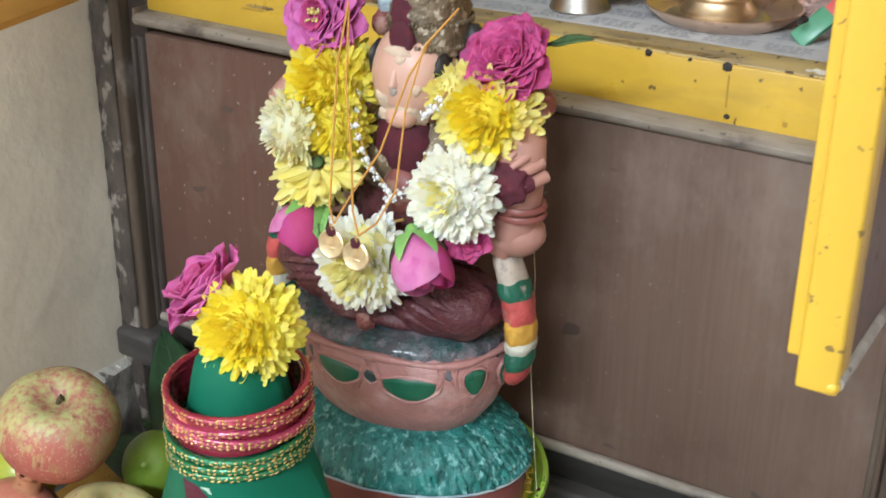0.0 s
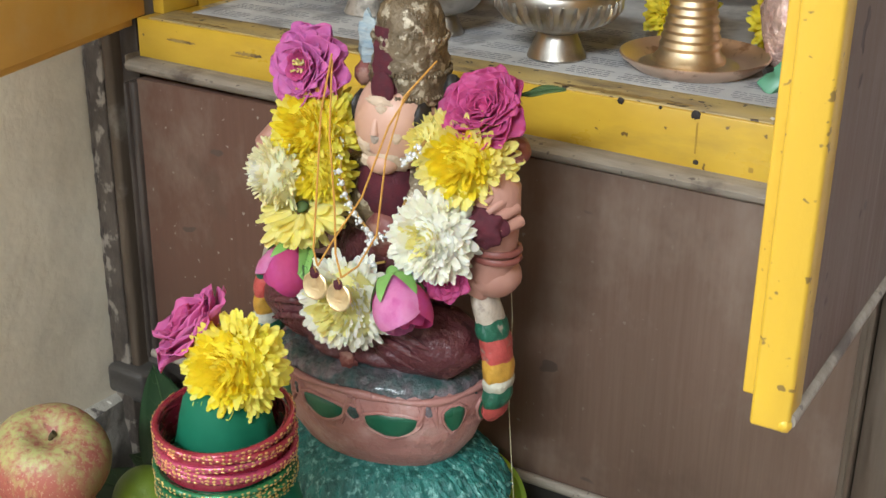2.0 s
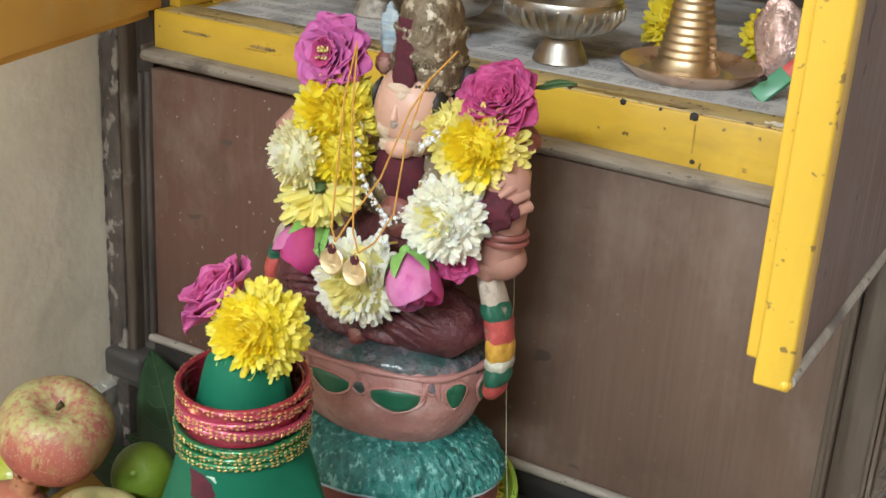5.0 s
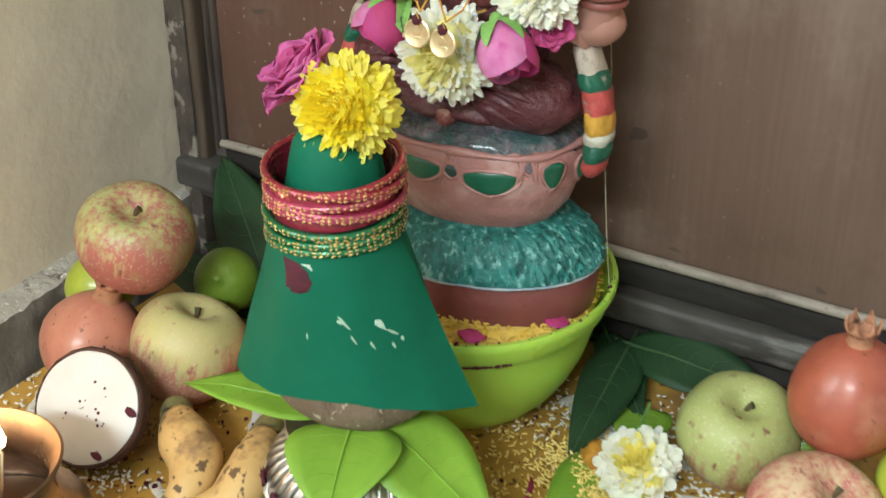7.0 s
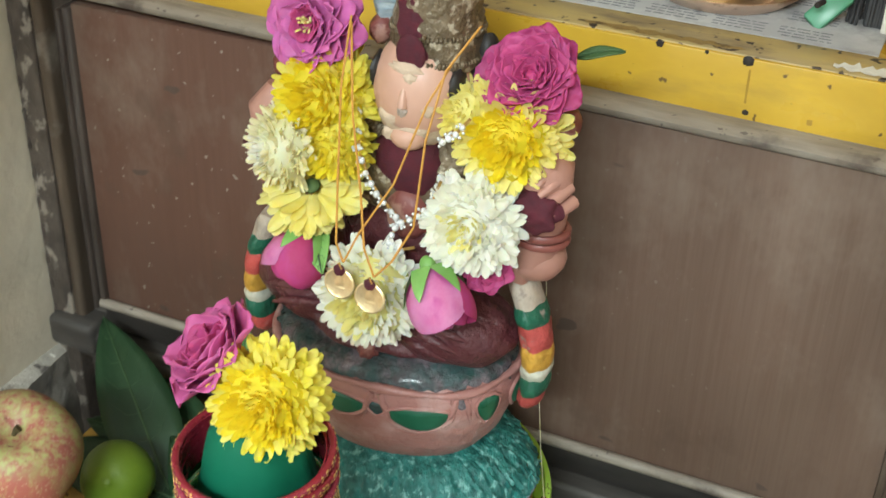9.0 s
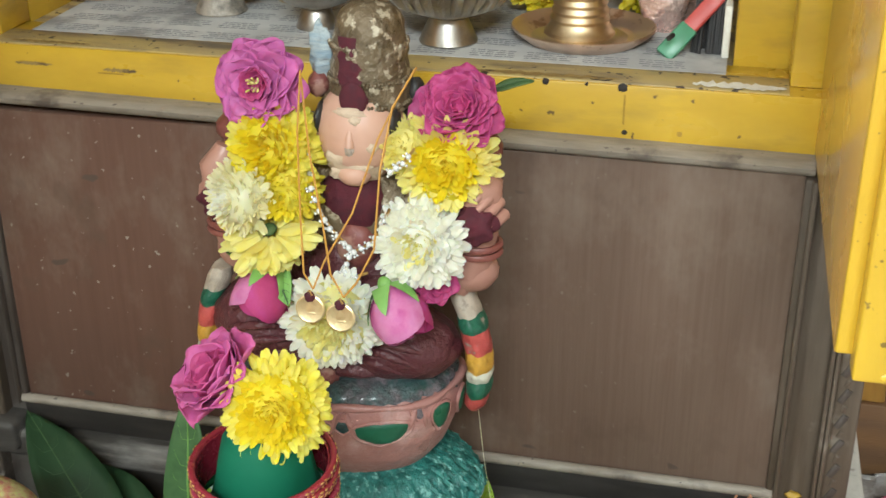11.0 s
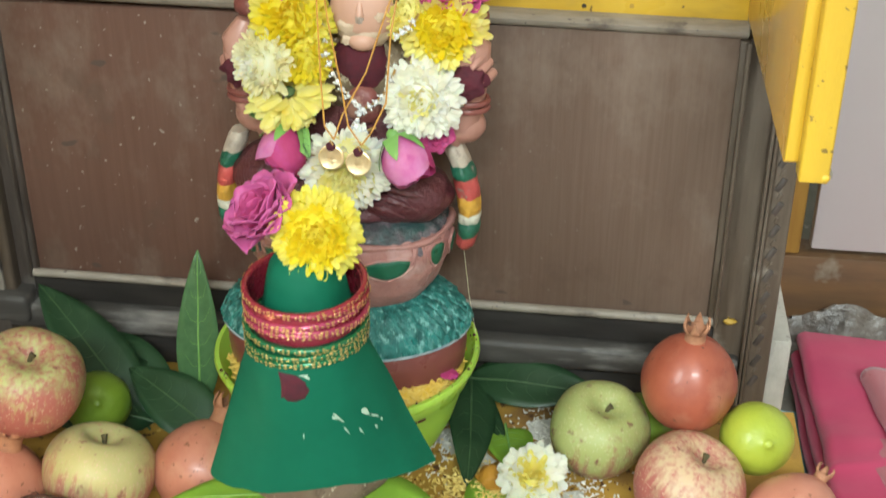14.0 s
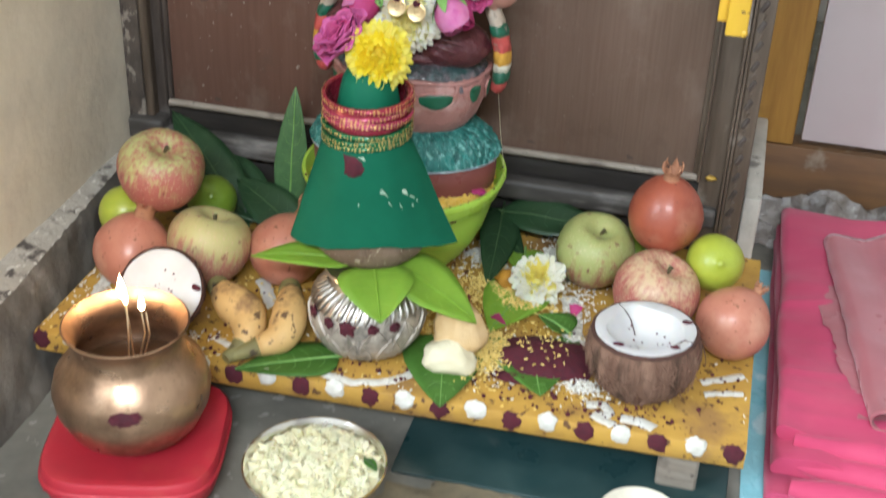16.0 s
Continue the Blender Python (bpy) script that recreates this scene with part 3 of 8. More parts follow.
class G:
    """Gathers the faces of one mesh."""

    def __init__(self):
        self.v, self.f, self.m = [], [], []

    def add(self, vs, fs, m=0, M=None):
        o = len(self.v)
        self.v += [tuple(M @ Vector(p)) for p in vs] if M is not None else [tuple(p) for p in vs]
        self.f += [tuple(i + o for i in f) for f in fs]
        self.m += [m] * len(fs)
        return self

    def grid(self, rows, m=0, M=None, wrap=False):
        """A sheet through rows of points; wrap closes each row."""
        n = len(rows[0])
        fs = []
        for i in range(len(rows) - 1):
            for j in range(n if wrap else n - 1):
                k = (j + 1) % n
                fs.append((i * n + j, i * n + k, (i + 1) * n + k, (i + 1) * n + j))
        return self.add([p for r in rows for p in r], fs, m, M)

    def lathe(self, prof, n=40, m=0, M=None, oval=1.0, wave=None):
        """Turns a profile of (radius, height) round z; wave(angle, row) scales the radius."""
        rows = []
        for i, (r, z) in enumerate(prof):
            rows.append([])
            for j in range(n):
                a = 2 * math.pi * j / n
                k = wave(a, i) if wave else 1
                rows[-1].append((r * k * math.cos(a), r * k * oval * math.sin(a), z))
        return self.grid(rows, m, M, True)

    def tube(self, pts, radii, n=10, m=0, M=None, flat=1.0):
        """A tube along points, closed at both ends."""
        pts = [Vector(p) for p in pts]
        if isinstance(radii, (int, float)):
            radii = [radii] * len(pts)
        radii = [float(r) for r in radii]
        rows, side = [], None
        for i, p in enumerate(pts):
            d = (pts[min(i + 1, len(pts) - 1)] - pts[max(i - 1, 0)]).normalized()
            if side is None:
                side = d.orthogonal().normalized()
            side = (side - d * side.dot(d)).normalized()
            up = d.cross(side)
            rows.append([p + radii[i] * (math.cos(a) * side + flat * math.sin(a) * up) for a in (2 * math.pi * j / n for j in range(n))])
        o = len(self.v)
        self.grid(rows, m, M, True)
        last = o + (len(pts) - 1) * n
        self.f += [tuple(o + j for j in reversed(range(n))), tuple(last + j for j in range(n))]
        self.m += [m, m]
        return self

    def ball(self, c, r, m=0, M=None, nu=24, nv=14, lump=0.0, seed=0.0):
        rx, ry, rz = (r, r, r) if isinstance(r, (int, float)) else r
        rows = []
        for i in range(nv + 1):
            t = math.pi * i / nv
            row = []
            for j in range(nu):
                a = 2 * math.pi * j / nu
                d = Vector((math.sin(t) * math.cos(a), math.sin(t) * math.sin(a), -math.cos(t)))
                k = 1 + lump * noise.noise(d * 2.2 + Vector((seed, seed * 2, 0)))
                row.append((c[0] + rx * k * d.x, c[1] + ry * k * d.y, c[2] + rz * k * d.z))
            rows.append(row)
        return self.grid(rows, m, M, True)

    def box(self, lo, hi, m=0, bev=0.0015, M=None, seg=2):
        bm = bmesh.new()
        bmesh.ops.create_cube(bm, size=1)
        for v in bm.verts:
            v.co = Vector([lo[k] + (v.co[k] + 0.5) * (hi[k] - lo[k]) for k in range(3)])
        if bev:
            bmesh.ops.bevel(bm, geom=bm.edges[:], offset=bev, segments=seg, affect="EDGES", profile=0.5)
        bm.verts.index_update()
        self.add([v.co.copy() for v in bm.verts], [[v.index for v in f.verts] for f in bm.faces], m, M)
        bm.free()
        return self

    def mesh(self, name, mats, sharp=45):
        me = bpy.data.meshes.new(name)
        me.from_pydata(self.v, [], self.f)
        for mt in mats if isinstance(mats, (list, tuple)) else [mats]:
            me.materials.append(mt)
        me.polygons.foreach_set("material_index", self.m)
        me.polygons.foreach_set("use_smooth", [True] * len(self.f))
        me.update()
        me.set_sharp_from_angle(angle=radians(sharp))
        return me


def single(name, g, mats, label, category, at=(0, 0, 0), rot=None, group="", kind="", sharp=45):
    """A thing that is one mesh; its points are given round its own base."""
    ob = new(name, g.mesh(name, mats, sharp))
    ob.matrix_basis = Matrix.Translation(at) @ (rot or Matrix())
    return tagged(ob, label, category, group, kind)


def thing(name, at, label, category, rot=None, group=""):
    ob = new(name)
    ob.empty_display_size = 0.01
    ob.matrix_basis = Matrix.Translation(at) @ (rot or Matrix())
    return tagged(ob, label, category, group)


def part(name, g, mats, parent, label="", kind="", sharp=45):
    ob = new(name, g.mesh(name, mats, sharp) if isinstance(g, G) else g)
    ob.parent = parent
    return tagged(ob, label, kind=kind)


def facing(n, spin=0.0):
    """A turn that takes z to the direction n."""
    return Vector(n).normalized().to_track_quat("Z", "Y").to_matrix().to_4x4() @ Matrix.Rotation(radians(spin), 4, "Z")


def structure(name, g, mats, label, category="", sharp=45):
    ob = new(name, g.mesh(name, mats, sharp))
    return tagged(ob, label, category, kind="structure")

# ---- the room ----
g = G().box((-1.6, -2.7, -0.05), (2.4, 0.9, 0.0), bev=0)
structure("floor", g, FLOOR, "grey stained cement floor", "floor")
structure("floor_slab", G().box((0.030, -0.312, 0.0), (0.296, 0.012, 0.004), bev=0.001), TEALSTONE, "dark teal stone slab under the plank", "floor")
g = G()
rows = []
for i in range(81):
    y = 0.30 - i * 0.0125
    rows.append([(-0.3405 + 0.0016 * noise.noise(Vector((y * 9, z * 9, 3))), y, z) for z in [0.06 + 0.0125 * k for k in range(56)] + [0.80 + 0.05 * k for k in range(37)]])
g.grid(rows)
g.box((-0.47, -0.702, -0.05), (-0.345, 0.30, 2.60), bev=0)
structure("wall_left", g, PLASTER, "cream painted lumpy plaster wall", "wall")
g, top = G(), G()
rows, ledge = [], []
for i in range(147):
    y = 0.03 - i * 0.005
    k = noise.noise(Vector((y * 30, 1, 0)))
    k2 = noise.noise(Vector((y * 90, 4, 0)))
    w = 0.006 + 0.026 * min(1, max(0, 0.01 - y) / 0.30) + 0.003 * k + 0.0015 * k2
    z = 0.0975 + 0.002 * k
    ledge.append([(-0.3445, y, z + 0.003 + 0.0015 * k2), (-0.3395, y, z + 0.001 + 0.001 * k2), (-0.3405 + 0.55 * w, y, z - 0.0005 + 0.0015 * noise.noise(Vector((y * 60, 7, 1)))), (-0.3405 + w, y, z - 0.003 - 0.002 * k2)])
    face = [(-0.3405 + w, y, z - 0.003 - 0.002 * k2)]
    base = 0.006 + 0.026 * min(1, max(0, 0.01 - y) / 0.30)
    for q in range(1, 15):
        t = q / 14
        face.append((-0.3395 + base * (1 + 0.75 * t) + 0.0030 * noise.noise(Vector((y * 32, t * 3.2, 2))) + 0.0014 * noise.noise(Vector((y * 85, t * 9, 6))), y, (z - 0.004) * (1 - t)))
    rows.append(face)
structure("skirting", g.grid(rows), CEMENT, "rough dark cement skirting along the plaster wall", "skirting")
structure("skirting_ledge", top.grid(ledge), LEDGECEMENT, "chipped pale cement ledge on top of the skirting", "skirting")
g = G().box((2.4, -2.65, 0.0), (2.5, 0.95, 2.64), bev=0)
structure("wall_right", g, WHITEWALL, "plain white wall", "wall")
g = G().box((-1.6, 0.9, 0.0), (2.4, 1.0, 2.64), bev=0)
structure("wall_back", g, WHITEWALL, "plain white wall", "wall")
g = G().box((-1.6, -2.75, 0), (2.5, -2.65, 2.64), bev=0)
structure("wall_front", g, WHITEWALL, "plain white wall", "wall")
# unseen wall, added with a gap to let the left lamp through
g = G().box((-1.65, -2.75, 0), (-1.55, -2.6, 2.64), bev=0).box((-1.65, -1.5, 0), (-1.55, 1.0, 2.64), bev=0)
g.box((-1.65, -2.6, 0), (-1.55, -1.5, 0.85), bev=0).box((-1.65, -2.6, 2.05), (-1.55, -1.5, 2.64), bev=0)
structure("wall_far_left", g, WHITEWALL, "unseen white wall, added with an opening for the left lamp", "wall")
g = G().box((-1.65, -2.75, 2.6), (2.5, 1.0, 2.7), bev=0)
structure("ceiling", g, WHITEWALL, "plain white ceiling", "ceiling")
# corner of pale cement and the wall behind the wooden frame
g = G().box((0.2775, 0.012, 0.0), (0.294, 0.205, 0.128), bev=0.003)
structure("wall_return", g, PALECEMENT, "low pale cement upstand beside the cabinet", "wall")
structure("door_sill", G().box((0.20, 0.2045, 0.0), (2.4, 0.24, 0.0985), bev=0.002), SILLBROWN, "dirty brown wooden sill under the door", "door sill")
g = G().box((0.20, 0.206, 0.0995), (0.3235, 0.24, 2.1), bev=0.002)
structure("door_frame", g, ORANGEWOOD, "orange-brown varnished wooden frame", "door frame")
ob = thing("cabinet_door", (0.33, 0.198, 0.113), "pinkish white flush door in an orange wooden frame", "door")
part("leaf", G().box((0, -0.006, 0), (0.55, 0.008, 1.9), bev=0.002), PINKWHITE, ob)
h = part("hinge", G().tube([(-0.004, -0.008, 0.165), (-0.004, -0.008, 0.245)], 0.0042, 12), PINKWHITE, ob, "painted-over barrel hinge")
for z in (0.165, 0.192, 0.219, 0.245):
    part("hinge_knuckle", G().tube([(-0.004, -0.008, z - 0.002), (-0.004, -0.008, z + 0.002)], 0.0049, 12), PINKWHITE, ob)

# ---- shrine cabinet ----
cab = thing("shrine_cabinet", (0, 0, 0), "brown laminate cabinet base below a yellow painted shrine opening", "cabinet")
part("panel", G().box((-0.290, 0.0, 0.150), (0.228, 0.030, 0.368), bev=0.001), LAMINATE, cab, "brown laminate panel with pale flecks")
# top ledge with a rounded nose
prof = [(0.0262, 0.3765), (0.003, 0.3760), (-0.003, 0.3750), (-0.006, 0.3728), (-0.0055, 0.3700), (-0.003, 0.3678), (0.0005, 0.3662), (0.003, 0.366)]
g = G()
g.grid([[(x, y, z + 0.006 * (0.232 - x) / 0.526) for y, z in prof] for x in [-0.2945 + k * 0.0135 for k in range(40)]])
g.box((-0.2955, -0.004, 0.376), (-0.2945, 0.02, 0.385), bev=0).box((0.2315, -0.004, 0.370), (0.2325, 0.02, 0.379), bev=0)
part("top_ledge", g, LEDGE, cab, "greyed wooden ledge with dark flecks")
for nm, x0, x1 in (("side_bead", -0.2965, -0.2895), ("side_bead", 0.2275, 0.2350)):
    g = G()
    for a, b, y in ((x0, x1, -0.004), (x0 + (0 if x0 < 0 else 0.004), x1 - (0.004 if x0 < 0 else 0), -0.008)):
        g.box((a, y, 0.146), (b, 0.03, 0.366), bev=0.0018)
    part(nm, g, STILE if x0 > 0 else DARKWOOD, cab)
part("bottom_bead", G().tube([(-0.296, -0.003, 0.1495), (0.234, -0.003, 0.1495)], 0.0036, 12), LEDGE, cab, "pale worn bead under the panel")
part("bottom_rail", G().box((-0.30, 0.006, 0.120), (0.2350, 0.034, 0.147), bev=0.002), SHADEWOOD, cab, "rail under the bead, coloured near-black for its shadow")
part("plinth_rail", G().box((-0.322, -0.006, 0.098), (0.2545, 0.034, 0.119), bev=0.004), DUSTRAIL, cab, "dusty dark rail")
part("plinth", G().box((-0.322, 0.012, 0.0), (0.2545, 0.034, 0.099), bev=0.002), SHADEWOOD, cab)
part("stile", G().box((0.2340, 0.002, 0.0), (0.2555, 0.06, 0.3665), bev=0.001), STILE, cab)
part("stile_edge", G().box((0.2605, -0.0030, 0.0), (0.2765, 0.06, 0.3665), bev=0.0015), STILE, cab)
part("stile", G().box((-0.324, 0.010, 0.0), (-0.2962, 0.06, 0.95), bev=0.001), DARKWOOD, cab)
part("stile_edge", G().box((-0.3398, -0.0025, 0.0), (-0.3215, 0.06, 0.95), bev=0.0015), SERRATED, cab)
part("stile_upper", G().box((0.2372, 0.03, 0.40), (0.274, 0.06, 0.95), bev=0.001), STILE, cab)
# ribs of the stile and its carved edge
for x in (0.2548, 0.2580):
    part("stile_rib", G().box((x, -0.0062, 0.0), (x + 0.0028, 0.03, 0.366), bev=0.0012), STILE, cab)
part("stile_rib", G().box((-0.3225, -0.0010, 0.12), (-0.3130, 0.03, 0.95), bev=0.003), STILE, cab)
part("foot_block", G().box((-0.3385, -0.012, 0.106), (-0.300, 0.03, 0.130), bev=0.004), DUSTRAIL, cab, "dusty corner block")
g = G()
for k in range(17):
    z = 0.10 + k * 0.0182
    g.box((-0.0022, -0.0008, -0.0055), (0.0022, 0.003, 0.0055), 0, 0.0012, pose(0.2665, -0.0035, z, 0, 28, 0))
part("carving", g, DARKWOOD, cab, "dark carved dashes along the stile", kind="stuff")
g = G()
for k in range(17):
    z = 0.109 + k * 0.0182
    g.box((-0.0016, -0.0006, -0.0030), (0.0016, 0.003, 0.0030), 0, 0.001, pose(0.2670, -0.0032, z, 0, 20, 0))
part("carving", g, STILE, cab, "pale worn notches between the carved dashes", kind="stuff")
g = G()
for k in range(22):
    z = 0.13 + k * 0.022
    g.ball((-0.3375, -0.0026, z), (0.0016, 0.0008, 0.0050), 0, None, 10, 8, 0.6, k)
part("carving", g, DARKWOOD, cab, "dark carved edge along the stile", kind="stuff")
# chipped paint streaks on the stile
for z0, z1, x0, w0 in ((0.262, 0.226, 0.2462, 0.0020), (0.222, 0.200, 0.2450, 0.0010), (0.192, 0.166, 0.2440, 0.0008)):
    rows = []
    for k in range(12):
        t = k / 11
        w = w0 * math.sin(math.pi * (0.08 + 0.84 * t)) * (0.6 + abs(noise.noise(Vector((t * 6, z0 * 40, 1)))))
        x = x0 - 0.0012 * t + 0.0010 * noise.noise(Vector((t * 5, z0 * 90, 5)))
        rows.append([(x - w, 0.0034, z0 + (z1 - z0) * t), (x + w, 0.0034, z0 + (z1 - z0) * t)])
    part("paint_drip", G().grid(rows), DRIPTAN, cab, "mustard paint run down the stile")
part("paint_drip", G().ball((0.2445, -0.001, 0.1495), (0.0052, 0.003, 0.0022), 0, None, 14, 8, 0.4, 3), RUSTSPOT, cab, "dried mustard paint blob at the end of the bead")

# yellow shrine opening
part("front_rail", G().box((-0.294, 0.009, 0.3705), (0.2365, 0.062, 0.4095), bev=0.0012), YELLOW, cab, "yellow gloss painted rail with dark spots and drips")
part("rail_top", G().box((-0.284, 0.0105, 0.4092), (0.214, 0.0395, 0.4104), bev=0.0005), DIRTYYELLOW, cab, "grimy worn paint along the rail top")
part("post", G().box((0.2140, 0.026, 0.4096), (0.2365, 0.062, 0.95), bev=0.0012), YELLOW, cab)
part("post", G().box((-0.294, 0.026, 0.4096), (-0.2835, 0.062, 0.95), bev=0.0012), YELLOW, cab)
part("inner_side", G().box((0.1815, 0.064, 0.405), (0.236, 0.42, 0.95), bev=0.001), YELLOW, cab)
part("inner_side", G().box((-0.294, 0.064, 0.405), (-0.284, 0.42, 0.95), bev=0.001), YELLOW, cab)
part("shelf", G().box((-0.284, 0.063, 0.390), (0.1815, 0.42, 0.4085), bev=0.001), DIRTYYELLOW, cab)
part("back_board", G().box((-0.294, 0.42, 0.39), (0.236, 0.435, 0.95), bev=0.001), DARKWOOD, cab)
part("top_board", G().box((-0.294, 0.026, 0.95), (0.236, 0.435, 0.965), bev=0.001), YELLOW, cab)


def worn_patch(x0, x1, y0, y1, z, mat, label, seed, front=False):
    """A thin ragged patch of worn paint lying on the rail's top, or standing on its front."""
    rows = []
    for k in range(25):
        t = k / 24
        x = x0 + (x1 - x0) * t
        e = math.sin(math.pi * min(1, max(0.02, t))) ** 0.35
        a = (y0 + y1) / 2 + (y0 - y1) / 2 * e * (0.8 + 1.3 * noise.noise(Vector((t * 17, seed, 0))))
        b = (y0 + y1) / 2 - (y0 - y1) / 2 * e * (0.8 + 1.3 * noise.noise(Vector((t * 17, seed, 9))))
        rows.append([(x, z, a), (x, z, b)] if front else [(x, a, z), (x, b, z)])
    part("worn_patch", G().grid(rows), mat, cab, label)


worn_patch(0.160, 0.2125, 0.0115, 0.0245, 0.41085, WHITEPAINT, "chipped white paint at the rail's end", 1)
worn_patch(0.030, 0.118, 0.0125, 0.0200, 0.41075, WORNBROWN, "brown worn wood on the rail top", 2)
worn_patch(-0.125, -0.080, 0.0120, 0.0190, 0.41075, WORNBROWN, "brown worn wood on the rail top", 3)
worn_patch(-0.270, -0.215, 0.0125, 0.0180, 0.41075, WORNBROWN, "brown worn wood on the rail top", 4)
worn_patch(-0.266, -0.240, 0.3990, 0.3965, 0.0085, WORNBROWN, "dark scratch in the yellow paint", 5, True)
worn_patch(-0.205, -0.182, 0.3985, 0.3955, 0.0085, WORNBROWN, "dark scratch in the yellow paint", 6, True)
worn_patch(-0.245, -0.228, 0.3775, 0.3735, 0.0085, WORNBROWN, "chipped paint above the ledge", 7, True)
worn_patch(0.090, 0.2300, 0.3742, 0.3728, 0.0084, BRIGHTYELLOW, "bright lip of fresh paint above the ledge", 8, True)
spots = [(0.121, 0.4078, 0.0030, 0), (0.076, 0.4088, 0.0022, 0), (0.100, 0.4088, 0.0011, 0), (0.1235, 0.381, 0.0018, 0)]
for x, z, r, k in spots:
    part("stain", G().ball((x, 0.0092, z), (r, 0.0010, r * 0.9), 0, None, 10, 6, 0.4, x * 50), BLACKSPOT, cab)
g = G()
for x, z0, z1, w in ((0.1225, 0.404, 0.386, 0.0008), (-0.255, 0.399, 0.398, 0.012),
                     (-0.20, 0.395, 0.394, 0.014), (0.155, 0.384, 0.381, 0.002)):
    rows = []
    for k in range(7):
        z = z0 + (z1 - z0) * k / 6
        ww = w * (0.6 + 0.6 * abs(noise.noise(Vector((x * 90, k * 0.8, 2)))))
        rows.append([(x - ww, 0.0087, z), (x + ww, 0.0087, z)])
    part("drip_stain", G().grid(rows), RUSTSPOT, cab, "brown drip on the yellow rail")

# open door leaves of the shrine
leaf = thing("shrine_door", (0.2310, 0.022, 0.378), "open shrine door leaf, yellow inside and brown laminate outside", "door", group="shrine doors")
part("core", G().box((0.0002, -0.246, 0.001), (0.0090, -0.001, 0.56), bev=0.001), DOORYELLOW, leaf)
part("edge_strip", G().box((0.0002, -0.2500, 0.003), (0.0078, -0.2455, 0.56), bev=0.0012), BRIGHTYELLOW, leaf, "bright yellow painted rebated edge")
part("edge_strip", G().box((0.0068, -0.2600, -0.0035), (0.0215, -0.2455, 0.56), bev=0.0015), BRIGHTYELLOW, leaf, "bright yellow painted edge")
part("laminate_face", G().box((0.0092, -0.2452, 0.001), (0.0205, -0.001, 0.56), bev=0.0008), LAMINATE2, leaf)
part("bottom_bead", G().tube([(0.0200, -0.2580, 0.0010), (0.0200, -0.001, 0.0010)], 0.0032, 10), LEDGE, leaf, "greyed bead along the lower edge")
part("end_cap", G().ball((0.0195, -0.2585, -0.0005), (0.0026, 0.0022, 0.0028), 0, None, 12, 8, 0.3), BRIGHTYELLOW, leaf)
leaf = thing("shrine_door", (-0.2945, 0.020, 0.4095), "open shrine door leaf in orange-yellow paint", "door",
             Matrix.Rotation(radians(12), 4, "Z"), group="shrine doors")
part("core", G().box((-0.016, -0.245, 0.0), (-0.0005, -0.001, 0.53), bev=0.001), ORANGE, leaf)
part("edge_strip", G().box((-0.015, -0.2445, -0.007), (-0.007, -0.003, 0.0015), bev=0.001), ORANGE, leaf)

# ---- low wooden plank seat ----
plank = thing("wooden_plank_seat", (0, 0, 0.065), "low wooden plank smeared with turmeric, dotted along its edge", "plank")
FRONT = lambda x: -0.2985 + 0.0155 * max(0.0, min(1.0, (x + 0.10) / 0.40))
# the front edge runs slightly askew
rows = []
for k in range(40):
    x = -0.288 + 0.591 * k / 39
    y = FRONT(x)
    rows.append([(x, 0.010, 0.0), (x, -0.10, 0.0), (x, y + 0.003, 0.0), (x, y + 0.0008, -0.0008), (x, y, -0.003), (x, y, -0.0175), (x, y + 0.003, -0.0205), (x, 0.010, -0.0205)])
g = G().grid(rows, 0, None, True)
g.f += [tuple(reversed(range(8))), tuple(range(39 * 8, 40 * 8))]
g.m += [0, 0]
part("board", g, PLANK, plank)
part("batten", G().box((0.238, -0.268, -0.065), (0.271, 0.0, -0.021), bev=0.003), LEDGE, plank, "worn wooden batten foot")
part("batten", G().box((-0.225, -0.285, -0.065), (-0.192, 0.0, -0.021), bev=0.003), LEDGE, plank, "worn wooden batten foot")
random.seed(5)
for k in range(21):
    x = -0.2815 + k * 0.02875
    if k % 2:
        gd = G().ball((x, FRONT(x) + 0.0015, -0.0050 + 0.0015 * random.random()), (0.0085 + 0.001 * random.random(), 0.0038, 0.0085), 0, None, 20, 12, 0.28, k * 1.3)
        part("rice_flour_dot", gd, RICEWHITE, plank, "white rice-flour dot")
    else:
        gd = G().ball((x, FRONT(x) + 0.0008, -0.0085 + 0.002 * random.random()), (0.0085, 0.0022, 0.0090), 0, None, 20, 12, 0.32, k * 1.3)
        part("kumkum_dot", gd, KUMKUM, plank, "dark maroon kumkum dot")

# ---- flowers ----


def petal(g, base, d, up, length, width, curl, cup, m=0, seg=5, notch=0.0):
    """A narrow petal from base along d, curling towards up, with a shallow trough."""
    d, up = d.normalized(), (up - d * up.dot(d)).normalized()
    side = d.cross(up)
    rows = []
    for t, k in ((0, 0.5), (0.3, 0.8), (0.6, 1.0), (0.82, 0.96), (0.94, 0.70), (1.0, 0.30)):
        w = width * k
        c = base + d * (length * t * (1 - 0.12 * abs(curl) * t)) + up * (curl * length * t * t)
        rows.append([c - side * w, c - up * (cup * width), c + side * w])
    g.grid(rows, m)


